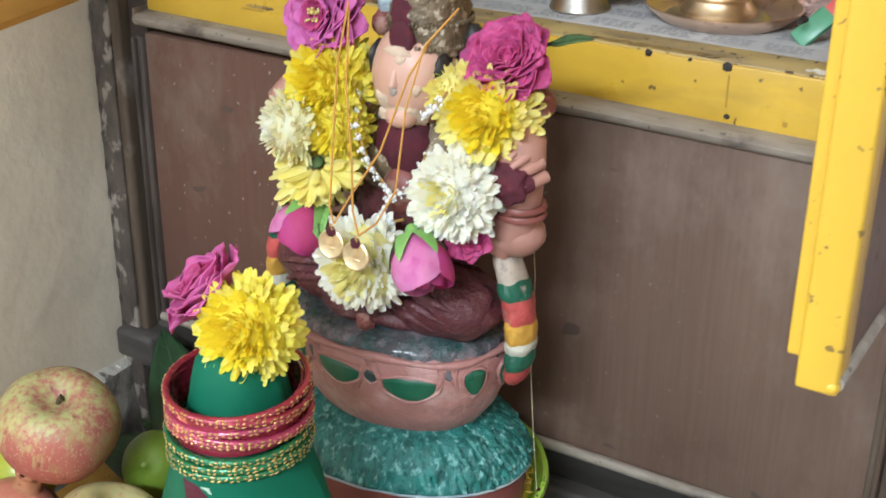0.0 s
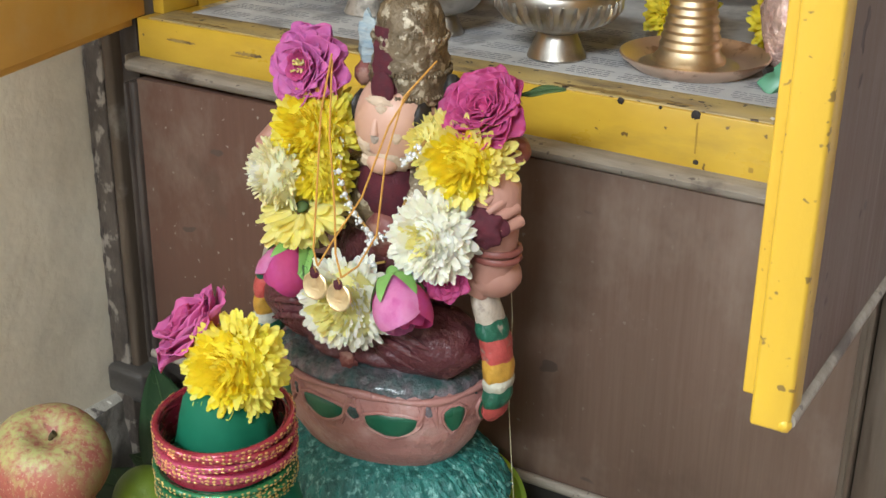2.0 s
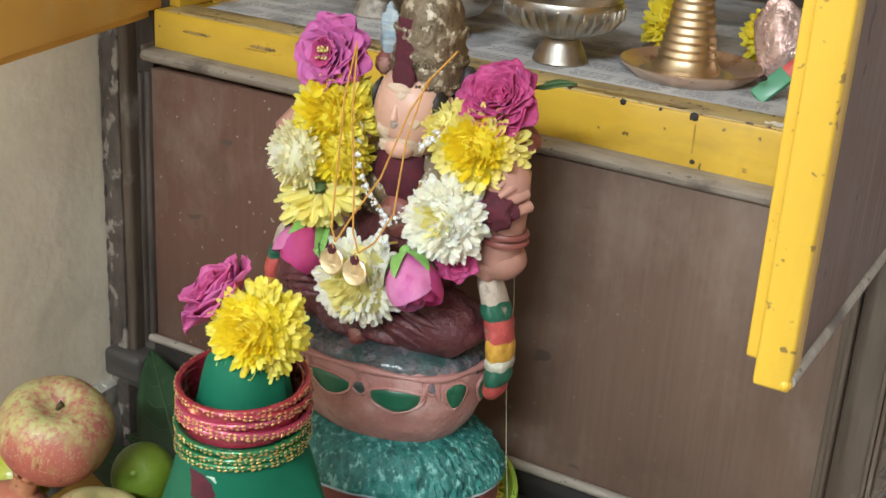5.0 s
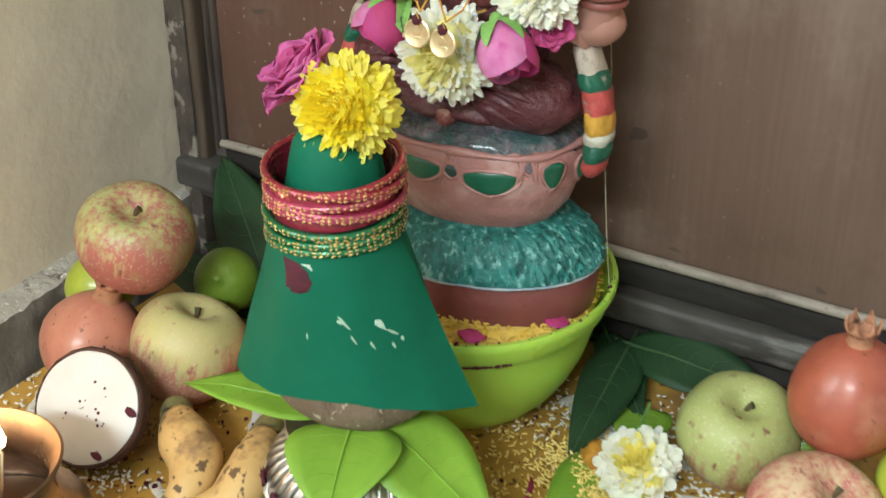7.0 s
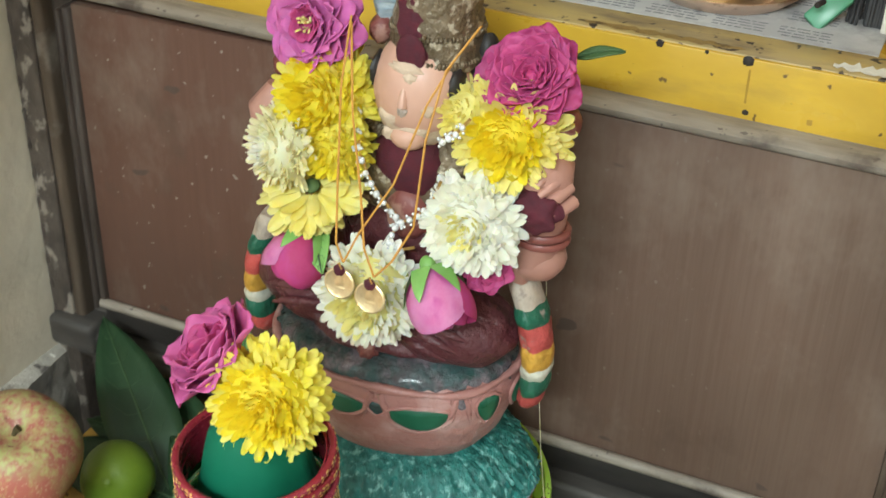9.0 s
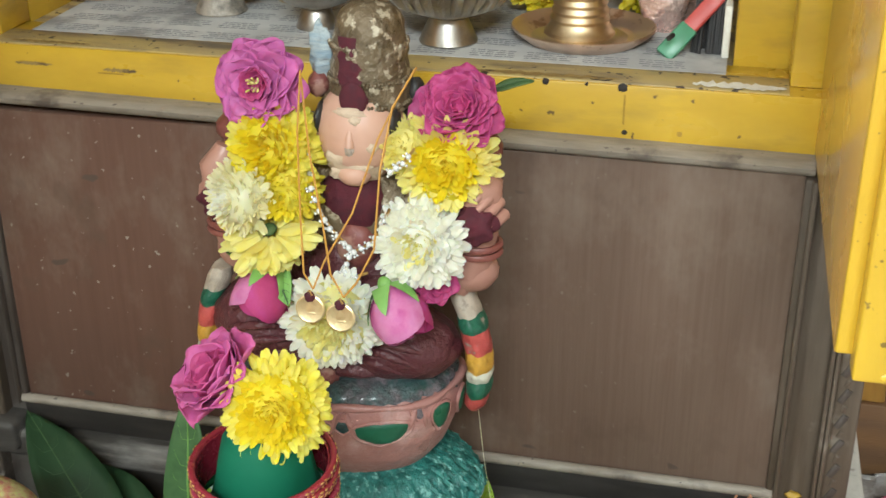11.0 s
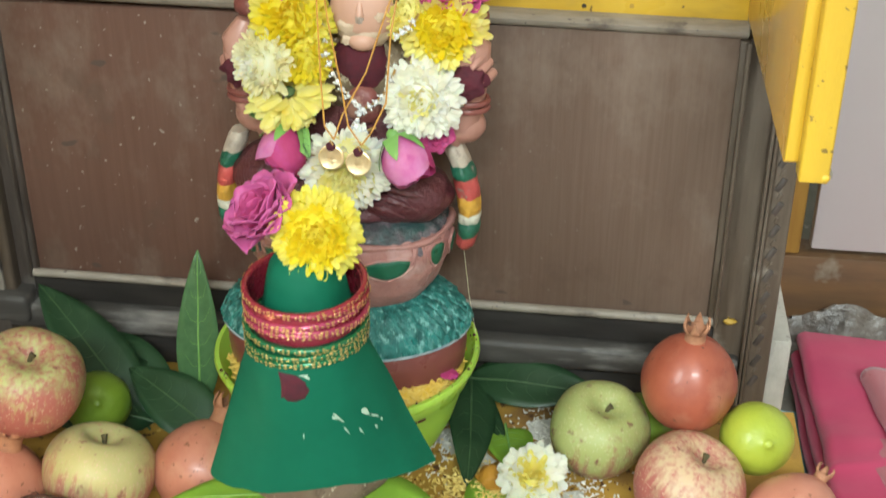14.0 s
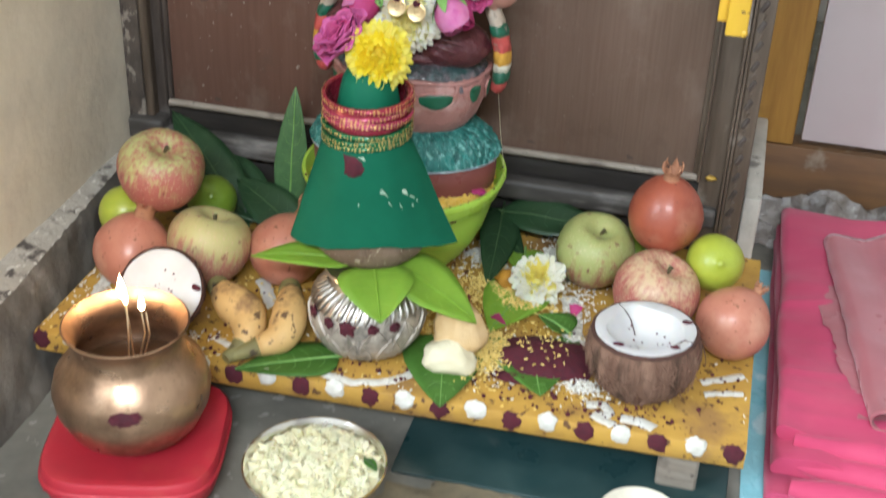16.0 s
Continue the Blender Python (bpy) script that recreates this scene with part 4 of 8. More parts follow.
def pompon(name, at, n, R, mats, label, group, petals=150, low=-25, width=0.075, seed=1, core=0.6, spin=0.0, squash=0.8, category="flower", inner=1.0, full=True, calyx=0.24):
    """A double chrysanthemum facing n: narrow petals over a dome; mats: outer, inner, calyx."""
    rnd = random.Random(seed)
    ob = thing(name, at, label, category, facing(n, spin), group)
    outer, mid = G(), G()
    petals = int(petals * 3.5)
    for i in range(petals):
        f = i / petals
        el = radians(low + (90 - low) * f ** 0.92 + rnd.uniform(-11, 11))
        az = i * 2.39996 + rnd.uniform(-0.3, 0.3)
        d = Vector((math.cos(el) * math.cos(az), math.cos(el) * math.sin(az), math.sin(el) * squash))
        L = R * rnd.uniform(0.78, 1.12) * (1 - 0.22 * f * inner)
        b = Vector((0, 0, 0.05 * R)) + d * (0.22 * R)
        petal(mid if f > core else outer, b, d, Vector((0, 0, 1)), L - 0.22 * R, width * R * 1.13 * (1.05 - 0.25 * f) * rnd.uniform(0.75, 1.25), rnd.uniform(-0.22, 0.36) * (1 - 0.5 * f), rnd.uniform(0.22, 0.50))
    if full:
        (mid if core < 0.75 else outer).ball((0, 0, 0.06 * R), (0.72 * R, 0.72 * R, 0.74 * R * squash), 0, None, 24, 14, 0.2, seed)
    part("outer_petals", outer, mats[0], ob)
    part("inner_petals", mid, mats[1], ob)
    part("calyx", G().ball((0, 0, -0.05 * R), (calyx * R, calyx * R, calyx * R), 0, None, 16, 8), mats[2], ob, "green calyx").scale.z = 0.6
    return ob


def rose_petal(r, h, wide, curl, ruffle, seed, nu=13, nv=9, tilt=0.0):
    g = G()
    rows = []
    for i in range(nv):
        v = i / (nv - 1)
        row = []
        for j in range(nu):
            u = -1 + 2 * j / (nu - 1)
            edge = 1 - 0.20 * abs(u) ** 4 + 0.09 * noise.noise(Vector((u * 4 + seed, 9, seed)))
            vv = v * edge
            a = u * wide
            k = noise.noise(Vector((u * 2.2 + seed, vv * 2.5, seed * 3))) + 0.45 * vv * noise.noise(Vector((u * 6.5 + seed, vv * 3, seed * 5)))
            rad = r * (0.22 + 0.80 * math.sin(vv * 1.45)) + curl * r * vv ** 3 + ruffle * r * k * vv * vv
            z = h * vv - curl * h * 0.28 * vv ** 4 + ruffle * h * 0.6 * k * vv
            row.append((rad * math.cos(a), rad * math.sin(a), z))
        rows.append(row)
    g.grid(rows)
    return g


def round_petal(L, W, el0, curl, cup, ruffle, seed, nu=11, nv=9):
    """A rounded petal from the origin along +x: it starts at the elevation el0 and bends outwards by curl, in radians."""
    g = G()
    rows, x, z = [], 0.0, 0.0
    for i in range(nv):
        v = i / (nv - 1)
        el = el0 - curl * v ** 1.6
        if i:
            x += L / (nv - 1) * math.cos(el)
            z += L / (nv - 1) * math.sin(el)
        w = W * 1.06 * math.sin(math.pi * (0.09 + 0.80 * v ** 1.15)) ** 0.62
        row = []
        for j in range(nu):
            u = -1 + 2 * j / (nu - 1)
            k = noise.noise(Vector((u * 2.3 + seed, v * 2.0, seed * 3))) + 0.5 * noise.noise(Vector((u * 5 + seed, v * 3, seed * 5)))
            back = 0.22 * L * u * u * v * v
            lift = cup * w * u * u + ruffle * L * k * v * v
            row.append((x - back * math.cos(el) - lift * math.sin(el), u * w * (1 + 0.08 * k), z - back * math.sin(el) + lift * math.cos(el)))
        rows.append(row)
    return g.grid(rows)


def garden_rose(name, at, n, R, mats, label, group, seed=1, spin=0, steep=(86, 74, 60, 44, 28, 14), sizes=(0.42, 0.55, 0.68, 0.82, 0.94, 1.0), counts=(5, 6, 7, 8, 9, 10), stamens=True, ruffle=0.16):
    """A full rose facing n: layers of ruffled petals, steep at the heart and flat outside; mats: outer, inner."""
    ob = thing(name, at, label, "flower", facing(n, spin), group)
    rnd = random.Random(seed)
    for li, (el, k, cnt) in enumerate(zip(steep, sizes, counts)):
        for i in range(cnt):
            g = round_petal(R * k * rnd.uniform(0.9, 1.08), R * k * rnd.uniform(0.46, 0.60), radians(el + rnd.uniform(-9, 9)), radians(rnd.uniform(10, 45)), rnd.uniform(0.25, 0.60), ruffle, seed * 7 + li * 3.3 + i * 1.7)
            p = part("petal", g, mats[0] if li > 1 else mats[1], ob)
            a = 360 * (i + 0.41 * li) / cnt + rnd.uniform(-20, 20)
            off = 0.10 * R + 0.02 * R * li
            p.matrix_basis = pose(off * math.cos(radians(a)), off * math.sin(radians(a)), -0.03 * R * li, 0, 0, a)
            md = p.modifiers.new("thick", "SOLIDIFY")
            md.thickness = 0.0004
    part("heart", G().ball((0, 0, 0.10 * R), (0.16 * R, 0.16 * R, 0.22 * R), 0, None, 12, 8, 0.3), mats[1], ob)
    if stamens:
        g = G()
        for k in range(14):
            a, t = rnd.uniform(0, 6.283), rnd.uniform(0.05, 0.22) * R
            g.tube([(0, 0, 0.1 * R), (t * math.cos(a), t * math.sin(a), rnd.uniform(0.38, 0.52) * R)], [0.0003, 0.0006], 5)
        part("stamens", g, WHEART, ob, "pale yellow stamens", kind="stuff")
    return ob


def rosebud(name, at, n, L, label, group, seed=1, spin=0, mats=(BUD, ROSEDEEP)):
    """A closed bud hanging tip first along n, with sepals at its base."""
    ob = thing(name, at, label, "flower", facing(n, spin), group)
    for i in range(7):
        g = G()
        rows = []
        for k in range(9):
            v = k / 8
            row = []
            for j in range(9):
                u = -1 + 2 * j / 8
                a = u * 1.25
                rad = L * (0.06 + 0.47 * math.sin(math.pi * min(1, 0.06 + v * (0.64 + 0.03 * i))) ** 0.85) * (1.05 - 0.085 * i) * (1 + 0.10 * (v ** 3) * (i % 2))
                rad *= 1 + 0.10 * noise.noise(Vector((u * 2 + i, v * 2, seed)))
                e = math.sqrt(1 - 0.35 * u * u)
                row.append((rad * math.cos(a), rad * math.sin(a), L * v * e))
            rows.append(row)
        g.grid(rows)
        p = part("petal", g, mats[0] if i % 3 else mats[1], ob)
        p.matrix_basis = pose(0, 0, 0.003 * (i % 3) * L, 2 * (i % 3), 0, i * 137.5)
    part("receptacle", G().ball((0, 0, -0.05 * L), (0.13 * L, 0.13 * L, 0.16 * L)), SEPAL, ob)
    for i in range(5):
        g = G()
        a = 2 * math.pi * i / 5
        o = Vector((math.cos(a), math.sin(a), 0))
        rows = []
        for k in range(6):
            v = k / 5
            c = o * L * (0.10 + 0.46 * math.sin(math.pi * (0.06 + v * 0.36)) ** 0.85) + Vector((0, 0, L * (v * 0.52 - 0.03)))
            w = L * 0.19 * (1 - v) ** 0.7 + 0.0002
            s = Vector((-o.y, o.x, 0))
            rows.append([c - s * w, c + o * 0.02 * L, c + s * w])
        g.grid(rows)
        part("sepal", g, SEPAL, ob)
    return ob


def leaf_mesh(L, Wd, bend=0.2, trough=0.15, wavy=0.02, tip=1.0, seed=0):
    """A leaf along +y from its stalk, with a raised midrib mesh apart."""
    g, rib = G(), G()
    rows, mid = [], []
    N = 14
    for i in range(N + 1):
        t = i / N
        w = Wd * (math.sin(math.pi * t ** (0.8 * tip)) ** 0.85 if 0 < t < 1 else 0.0) + 0.0004
        y = L * t
        z = bend * L * math.sin(t * 1.7) - bend * L * t * t * 0.9
        row = []
        for j in range(7):
            u = -1 + j / 3
            row.append((u * w, y - 0.12 * w * abs(u), z + trough * w * abs(u) ** 1.3 + wavy * L * 0.5 * noise.noise(Vector((u * 1.5 + seed, t * 5, seed)))))
        rows.append(row)
        mid.append((0, y, z + 0.0006 + wavy * L * 0.5 * noise.noise(Vector((seed, t * 5, seed)))))
    g.grid(rows)
    for i in range(2, N - 1, 2):
        for s in (-1, 1):
            a, b, c = rows[i][3], rows[i][3 + s * 1], rows[min(i + 1, N)][3 + s * 2]
            rib.tube([(p[0], p[1] + 0.25 * L / N * q, p[2] + 0.0004) for q, p in enumerate((a, b, c))], [0.00022, 0.00015, 0.00006], 4)
    rib.tube([(0, -0.08 * L, mid[0][2])] + mid, [0.0011] + [0.0010 * (1 - 0.8 * i / N) + 0.0001 for i in range(N + 1)], 6)
    return g, rib


def leaf(name, base, tip, nrm, Wd, mat, label, group, bend=0.15, trough=0.15, seed=0, ribmat=None, tp=1.0):
    base, tip = Vector(base), Vector(tip)
    y = (tip - base).normalized()
    z = (Vector(nrm) - y * Vector(nrm).dot(y)).normalized()
    x = y.cross(z)
    rot = Matrix((x, y, z)).transposed().to_4x4()
    g, rib = leaf_mesh((tip - base).length, Wd, bend, trough, 0.03, tp, seed)
    ob = thing(name, base, label, "leaf", rot, group)
    b = part("blade", g, mat, ob)
    md = b.modifiers.new("thick", "SOLIDIFY")
    md.thickness = 0.0005
    part("midrib", rib, ribmat or VEIN, ob)
    return ob


GIDOL = "flowers on the figure"
garden_rose("rose", (-0.0535, -0.110, 0.436), (-0.08, -1, 0.30), 0.0226, (ROSE, ROSEBRIGHT), "open magenta rose beside the crown of the figure", GIDOL, 3)
garden_rose("rose", (0.0485, -0.099, 0.425), (0.05, -0.75, 0.75), 0.0215, (ROSEBRIGHT, ROSEDEEP), "deep pink open rose beside the crown of the figure", GIDOL, 8, steep=(88, 78, 66, 54, 40, 24), stamens=False)
leaf("rose_leaf", (0.062, -0.082, 0.432), (0.083, -0.078, 0.437), (0, -0.5, 1), 0.0032, DARKCALYX, "small dark rose leaflet", GIDOL, seed=2)
pompon("chrysanthemum", (-0.0450, -0.114, 0.4035), (-0.1, -1, 0.35), 0.0272, (YLEMON, YCORE, DARKCALYX), "bright yellow chrysanthemum on the garland", GIDOL, 170, seed=2)
pompon("chrysanthemum", (-0.038, -0.121, 0.384), (0.1, -1, -0.1), 0.0205, (YPETAL, YPETAL, DARKCALYX), "yellow chrysanthemum with browning petals on the garland", GIDOL, 110, seed=21)
pompon("chrysanthemum", (-0.0590, -0.130, 0.3815), (-0.55, -0.85, 0.15), 0.0215, (WCREAM, WPETAL, DARKCALYX), "pale cream chrysanthemum on the garland", GIDOL, 120, seed=4, core=0.8)
pompon("chrysanthemum", (-0.046, -0.130, 0.3635), (0.05, 0.45, -1.0), 0.0285, (YPALE, YPALE, DARKCALYX), "pale yellow chrysanthemum turned back to show its green calyx", GIDOL, 40, low=-30,
            width=0.10, seed=5, squash=0.5, full=False, calyx=0.15)
pompon("chrysanthemum", (0.0440, -0.107, 0.4005), (0.10, -1, 0.20), 0.0275, (YPALE, YCORE, DARKCALYX), "large yellow chrysanthemum on the garland", GIDOL, 150, seed=6, width=0.075)
pompon("chrysanthemum", (0.023, -0.108, 0.408), (-0.3, -1, 0.5), 0.017, (YPALE, YPALE, DARKCALYX), "pale yellow chrysanthemum on the garland", GIDOL, 70, seed=66, width=0.085)
pompon("chrysanthemum", (0.034, -0.122, 0.362), (0.05, -1, 0.25), 0.0265, (WPETAL, WHEART, DARKCALYX), "white chrysanthemum with a greenish yellow heart", GIDOL, 150, seed=7, core=0.80)
pompon("chrysanthemum", (-0.0105, -0.137, 0.3200), (0.0, -1, 0.05), 0.0280, (WPETAL, WHEART, DARKCALYX), "white chrysanthemum with a yellow heart under two gold coins", GIDOL, 140, seed=9, core=0.70)
rosebud("rosebud", (-0.044, -0.134, 0.3445), (-0.30, -0.50, -0.80), 0.0275, "pink rosebud with pale sepals", GIDOL, 2)
rosebud("rosebud", (0.0190, -0.139, 0.3420), (0.55, -0.42, -0.85), 0.0290, "pink rosebud with long green sepals", GIDOL, 3)
garden_rose("rose", (-0.0500, -0.127, 0.322), (-0.35, -0.75, -0.45), 0.0165, (ROSEBRIGHT, ROSEDEEP), "crumpled dark pink rose under the bud", GIDOL, 21, steep=(80, 66, 50, 34), sizes=(0.6, 0.75, 0.9, 1.0),
            counts=(4, 5, 5, 6), stamens=False)
garden_rose("rose", (0.0400, -0.121, 0.340), (0.55, -0.75, 0.05), 0.0125, (ROSEBRIGHT, ROSEDEEP), "small dark pink rose tucked behind the bud", GIDOL, 23, steep=(80, 62, 44), sizes=(0.6, 0.8, 1.0),
            counts=(4, 5, 6), stamens=False)
leaf("rose_leaf", (-0.046, -0.128, 0.345), (-0.030, -0.150, 0.331), (0.3, -1, 0.4), 0.0065, SEPAL, "pale green rose leaf on the garland", GIDOL, seed=5)
leaf("rose_leaf", (-0.040, -0.120, 0.345), (-0.072, -0.128, 0.347), (0.0, -1, 0.5), 0.006, SEPAL, "pale green rose leaf on the garland", GIDOL, seed=6)
GK = "flowers on the pot"
pompon("chrysanthemum", (-0.006, -0.236, 0.327), (0.15, -1, 0.35), 0.0265, (YLEMON, YCORE, DARKCALYX), "large yellow chrysanthemum on top of the green cloth cone", GK, 210, low=-45, seed=11, width=0.068)
garden_rose("rose", (-0.0345, -0.225, 0.3300), (-0.62, -0.42, 0.75), 0.0270, (ROSECUP, ROSEBRIGHT), "magenta rose tucked behind the chrysanthemum", GK, 12, steep=(88, 80, 70, 60, 50, 38),
            sizes=(0.70, 0.78, 0.86, 0.92, 0.96, 0.98), counts=(3, 3, 4, 4, 5, 5), stamens=False, ruffle=0.11)

# ---- the seated clay figure: one plain painted mesh ----
FIG = [SKIN, FACE, CHIP, MAROON, CROWNGOLD, HAIR, TEAL, GREYGRASS, POTPINK, BASERED, PATCHGREEN, *STRIPES, REDWOOD, FEATHER, KUMKUM, CHIPGREY]
S_, F_, C_, M_, CR_, H_, T_, GG_, P_, B_, PG_ = range(11)
ST_ = 11
RW_, FE_, KU_, CHIPGREY_ = 16, 17, 18, 19
OX, OY = -0.024, -0.092
g = G()
at = Matrix.Translation((OX, OY, 0))
# drum, teal grassy disc with a pale edge, pot
PX0 = OX + 0.004
g.lathe([(0.0, 0.160), (0.0815, 0.160), (0.083, 0.172), (0.0828, 0.182), (0.080, 0.189), (0.0, 0.189)], 64, B_, at, 0.70)
disc = [(0.080, 0.186), (0.0838, 0.187), (0.0850, 0.189)] + [(float(np.interp(q, [0, 0.3, 0.65, 1], [0.0848, 0.0790, 0.0660, 0.046])), float(np.interp(q, [0, 0.3, 0.65, 1], [0.191, 0.201, 0.211, 0.217]))) for q in
        [k / 17 for k in range(18)]] + [(0.0, 0.219)]


def tuft(a, i):
    """Ridges that run down the slope and waver, like brushed grass."""
    if not 2 < i < 21:
        return 1
    w = a * 28 + 1.3 * noise.noise(Vector((a * 5, i * 0.30, 3)))
    return 1.005 + 0.085 * (0.42 - abs(noise.noise(Vector((w, i * 0.22 + 3 * noise.noise(Vector((a * 4, 0, 8))), 1))))) - 0.03 * noise.noise(Vector((a * 30, i * 0.7, 5))) - 0.012


g.lathe(disc, 300, T_, at, 0.70, tuft)
edge = [(OX + 0.0853 * math.cos(a), OY + 0.0600 * math.sin(a), 0.1885 + 0.0008 * noise.noise(Vector((a * 7, 1, 1)))) for a in (2 * math.pi * k / 96 for k in range(97))]
g.tube(edge, [0.0008 + 0.0005 * noise.noise(Vector((k * 0.4, 2, 2))) for k in range(97)], 6, FE_)
pa = Matrix.Translation((PX0, OY, 0))
g.lathe([(0.0, 0.200), (0.034, 0.203), (0.049, 0.212), (0.0595, 0.226), (0.0665, 0.244), (0.0685, 0.257), (0.0675, 0.264), (0.062, 0.267)], 64, P_, pa, 0.71, lambda a, i: 1 + 0.006 * math.sin(a * 3 + i) + 0.004 * math.sin(a * 7))
g.lathe([(0.066, 0.262), (0.0645, 0.269), (0.058, 0.273), (0.048, 0.277), (0.036, 0.279), (0.0, 0.281)], 96, GG_, pa, 0.71, lambda a, i: 1 + 0.07 * noise.noise(Vector((a * 9, i * 0.9, 2))) + 0.03 * noise.noise(Vector((a * 24, i * 1.7, 5))))
# rolled lip and leaf patches on the pot
lip = [(PX0 + (0.0675 + 0.0012 * math.sin(a * 5)) * math.cos(a), OY + 0.0480 * math.sin(a), 0.2645 + 0.0012 * math.sin(a * 4 + 1)) for a in (2 * math.pi * k / 64 for k in range(65))]
g.tube(lip, [0.0021 + 0.0006 * math.sin(k * 0.9) for k in range(65)], 8, P_)


def on_pot(a, z, out=0.0):
    r = np.interp(z, [0.203, 0.212, 0.226, 0.244, 0.257, 0.265], [0.034, 0.049, 0.0595, 0.0665, 0.0685, 0.0675]) + out
    return (PX0 + r * math.cos(a), OY + 0.71 * r * math.sin(a), z)


def patch(a0, a1, z0, z1, m, out=0.0010):
    """A raised painted leaf: flat along the top, round below, with a bevelled edge."""
    rows = []
    for i in range(9):
        v = i / 8
        half = 0.5 * (1 - abs(1 - 1.35 * v) ** 2.2 if v < 0.74 else math.sqrt(max(0.0, 1 - ((v - 0.74) / 0.28) ** 2))) + 0.02
        rows.append([on_pot((a0 + a1) / 2 + (a1 - a0) * half * u, z0 + (z1 - z0) * v + 0.0012 * noise.noise(Vector((u * 2, v * 2, a0))), -0.0006 if abs(u) > 0.9 or i in (0, 8) else out + 0.0010 * (1 - u * u)) for u in (-1, -0.8, -0.4, 0, 0.4, 0.8, 1)])
    g.grid(rows, m)
    rim = [Vector(r[0]) for r in rows] + [Vector(r[-1]) for r in reversed(rows)]
    mid = sum(rim, Vector()) / len(rim)
    rim = [p + (p - Vector((PX0, OY, p.z))).normalized() * 0.0008 + (p - mid) * 0.05 for p in rim]
    g.tube(rim + [rim[0]], [0.0011 + 0.0004 * noise.noise(Vector((k * 0.6, a0, 2))) for k in range(len(rim) + 1)], 6, P_)


for a0, a1, z0, z1 in ((-1.93, -1.48, 0.243, 0.2575), (-1.30, -0.80, 0.240, 0.2555), (-0.57, -0.32, 0.242, 0.260), (-2.36, -2.05, 0.243, 0.258), (-2.85, -2.50, 0.243, 0.258), (-0.12, 0.15, 0.242, 0.258)):
    patch(a0, a1, z0, z1, PG_)
for a0, a1, z0, z1 in ((-1.46, -1.31, 0.249, 0.2575), (-0.79, -0.65, 0.254, 0.2625), (-2.03, -1.95, 0.252, 0.260), (-2.47, -2.38, 0.250, 0.260)):
    patch(a0, a1, z0, z1, GG_)
for a in (-1.39, -0.72, -2.0, -2.43):
    for s in (-1, 1):
        g.tube([on_pot(a + s * (0.03 + t * 0.09), 0.2625 - 0.019 * t, 0.0) for t in (0, 0.3, 0.6, 1)], [0.0018, 0.0020, 0.0016, 0.0006], 6, P_)
# crossed legs, waist, chest
g.ball((0.014, -0.104, 0.291), (0.036, 0.025, 0.021), M_, pose(0, 0, 0), 36, 24, 0.12, 1)
g.ball((-0.056, -0.102, 0.297), (0.037, 0.025, 0.024), M_, None, 36, 24, 0.12, 4)
g.ball((-0.020, -0.110, 0.283), (0.042, 0.021, 0.012), M_, None, 36, 20, 0.18, 7)
for k, (x0, z0, x1, z1) in enumerate(((0.000, 0.302, 0.034, 0.296), (-0.002, 0.296, 0.030, 0.288), (-0.004, 0.290, 0.022, 0.282), (-0.042, 0.304, -0.078, 0.298), (-0.040, 0.296, -0.074, 0.288))):
    g.tube([(x0 + (x1 - x0) * t, -0.1245 - 0.0045 * math.sin(math.pi * t), z0 + (z1 - z0) * t + 0.004 * math.sin(math.pi * t)) for t in (0, 0.25, 0.5, 0.75, 1)], [0.0008, 0.0022, 0.0026, 0.0022, 0.0008], 8, M_)
g.ball((-0.018, -0.129, 0.279), (0.0055, 0.0035, 0.0055), RW_, None, 20, 12, 0.4, 3)
g.ball((-0.010, -0.088, 0.330), (0.040, 0.028, 0.038), M_, None, 28, 16, 0.08, 2)
g.ball((-0.008, -0.090, 0.366), (0.042, 0.026, 0.030), CR_, None, 28, 16, 0.1, 5)
g.ball((-0.006, -0.106, 0.375), (0.019, 0.012, 0.020), KU_, None, 20, 12, 0.1, 6)
g.ball((-0.004, -0.112, 0.352), (0.012, 0.008, 0.014), RW_, None, 16, 10, 0.1, 6)
g.tube([(-0.004, -0.094, 0.375), (-0.003, -0.096, 0.395)], [0.016, 0.014], 16, S_)
# head, hair, crown
hd = Matrix.Translation((-0.003, -0.0995, 0.412))
g.ball((0, 0, 0), (0.0238, 0.0235, 0.0270), F_, hd, 32, 22)
rows = []
for i in range(5):
    t = i / 4
    rows.append([hd @ Vector((0.0244 * math.sin(a) * math.cos(e), -0.0244 * math.cos(a) * math.cos(e), -0.0286 * math.sin(e))) for a in [-0.85 + 1.7 * j / 10 for j in range(11)]
                 for e in [0.48 + 0.55 * t + 0.06 * math.sin(a * 5)]])
g.grid(rows, C_)
g.ball((-0.003, -0.1195, 0.4090), (0.0032, 0.0046, 0.0042), CHIPGREY_, None, 18, 14, 0.4, 2)
g.tube([(-0.003, -0.1185, 0.4235), (-0.003, -0.1222, 0.4160), (-0.003, -0.1230, 0.4105)], [0.0006, 0.0018, 0.0026], 10, F_)
g.ball((-0.003, -0.1150, 0.3935), (0.0090, 0.0080, 0.0065), F_, None, 24, 14)


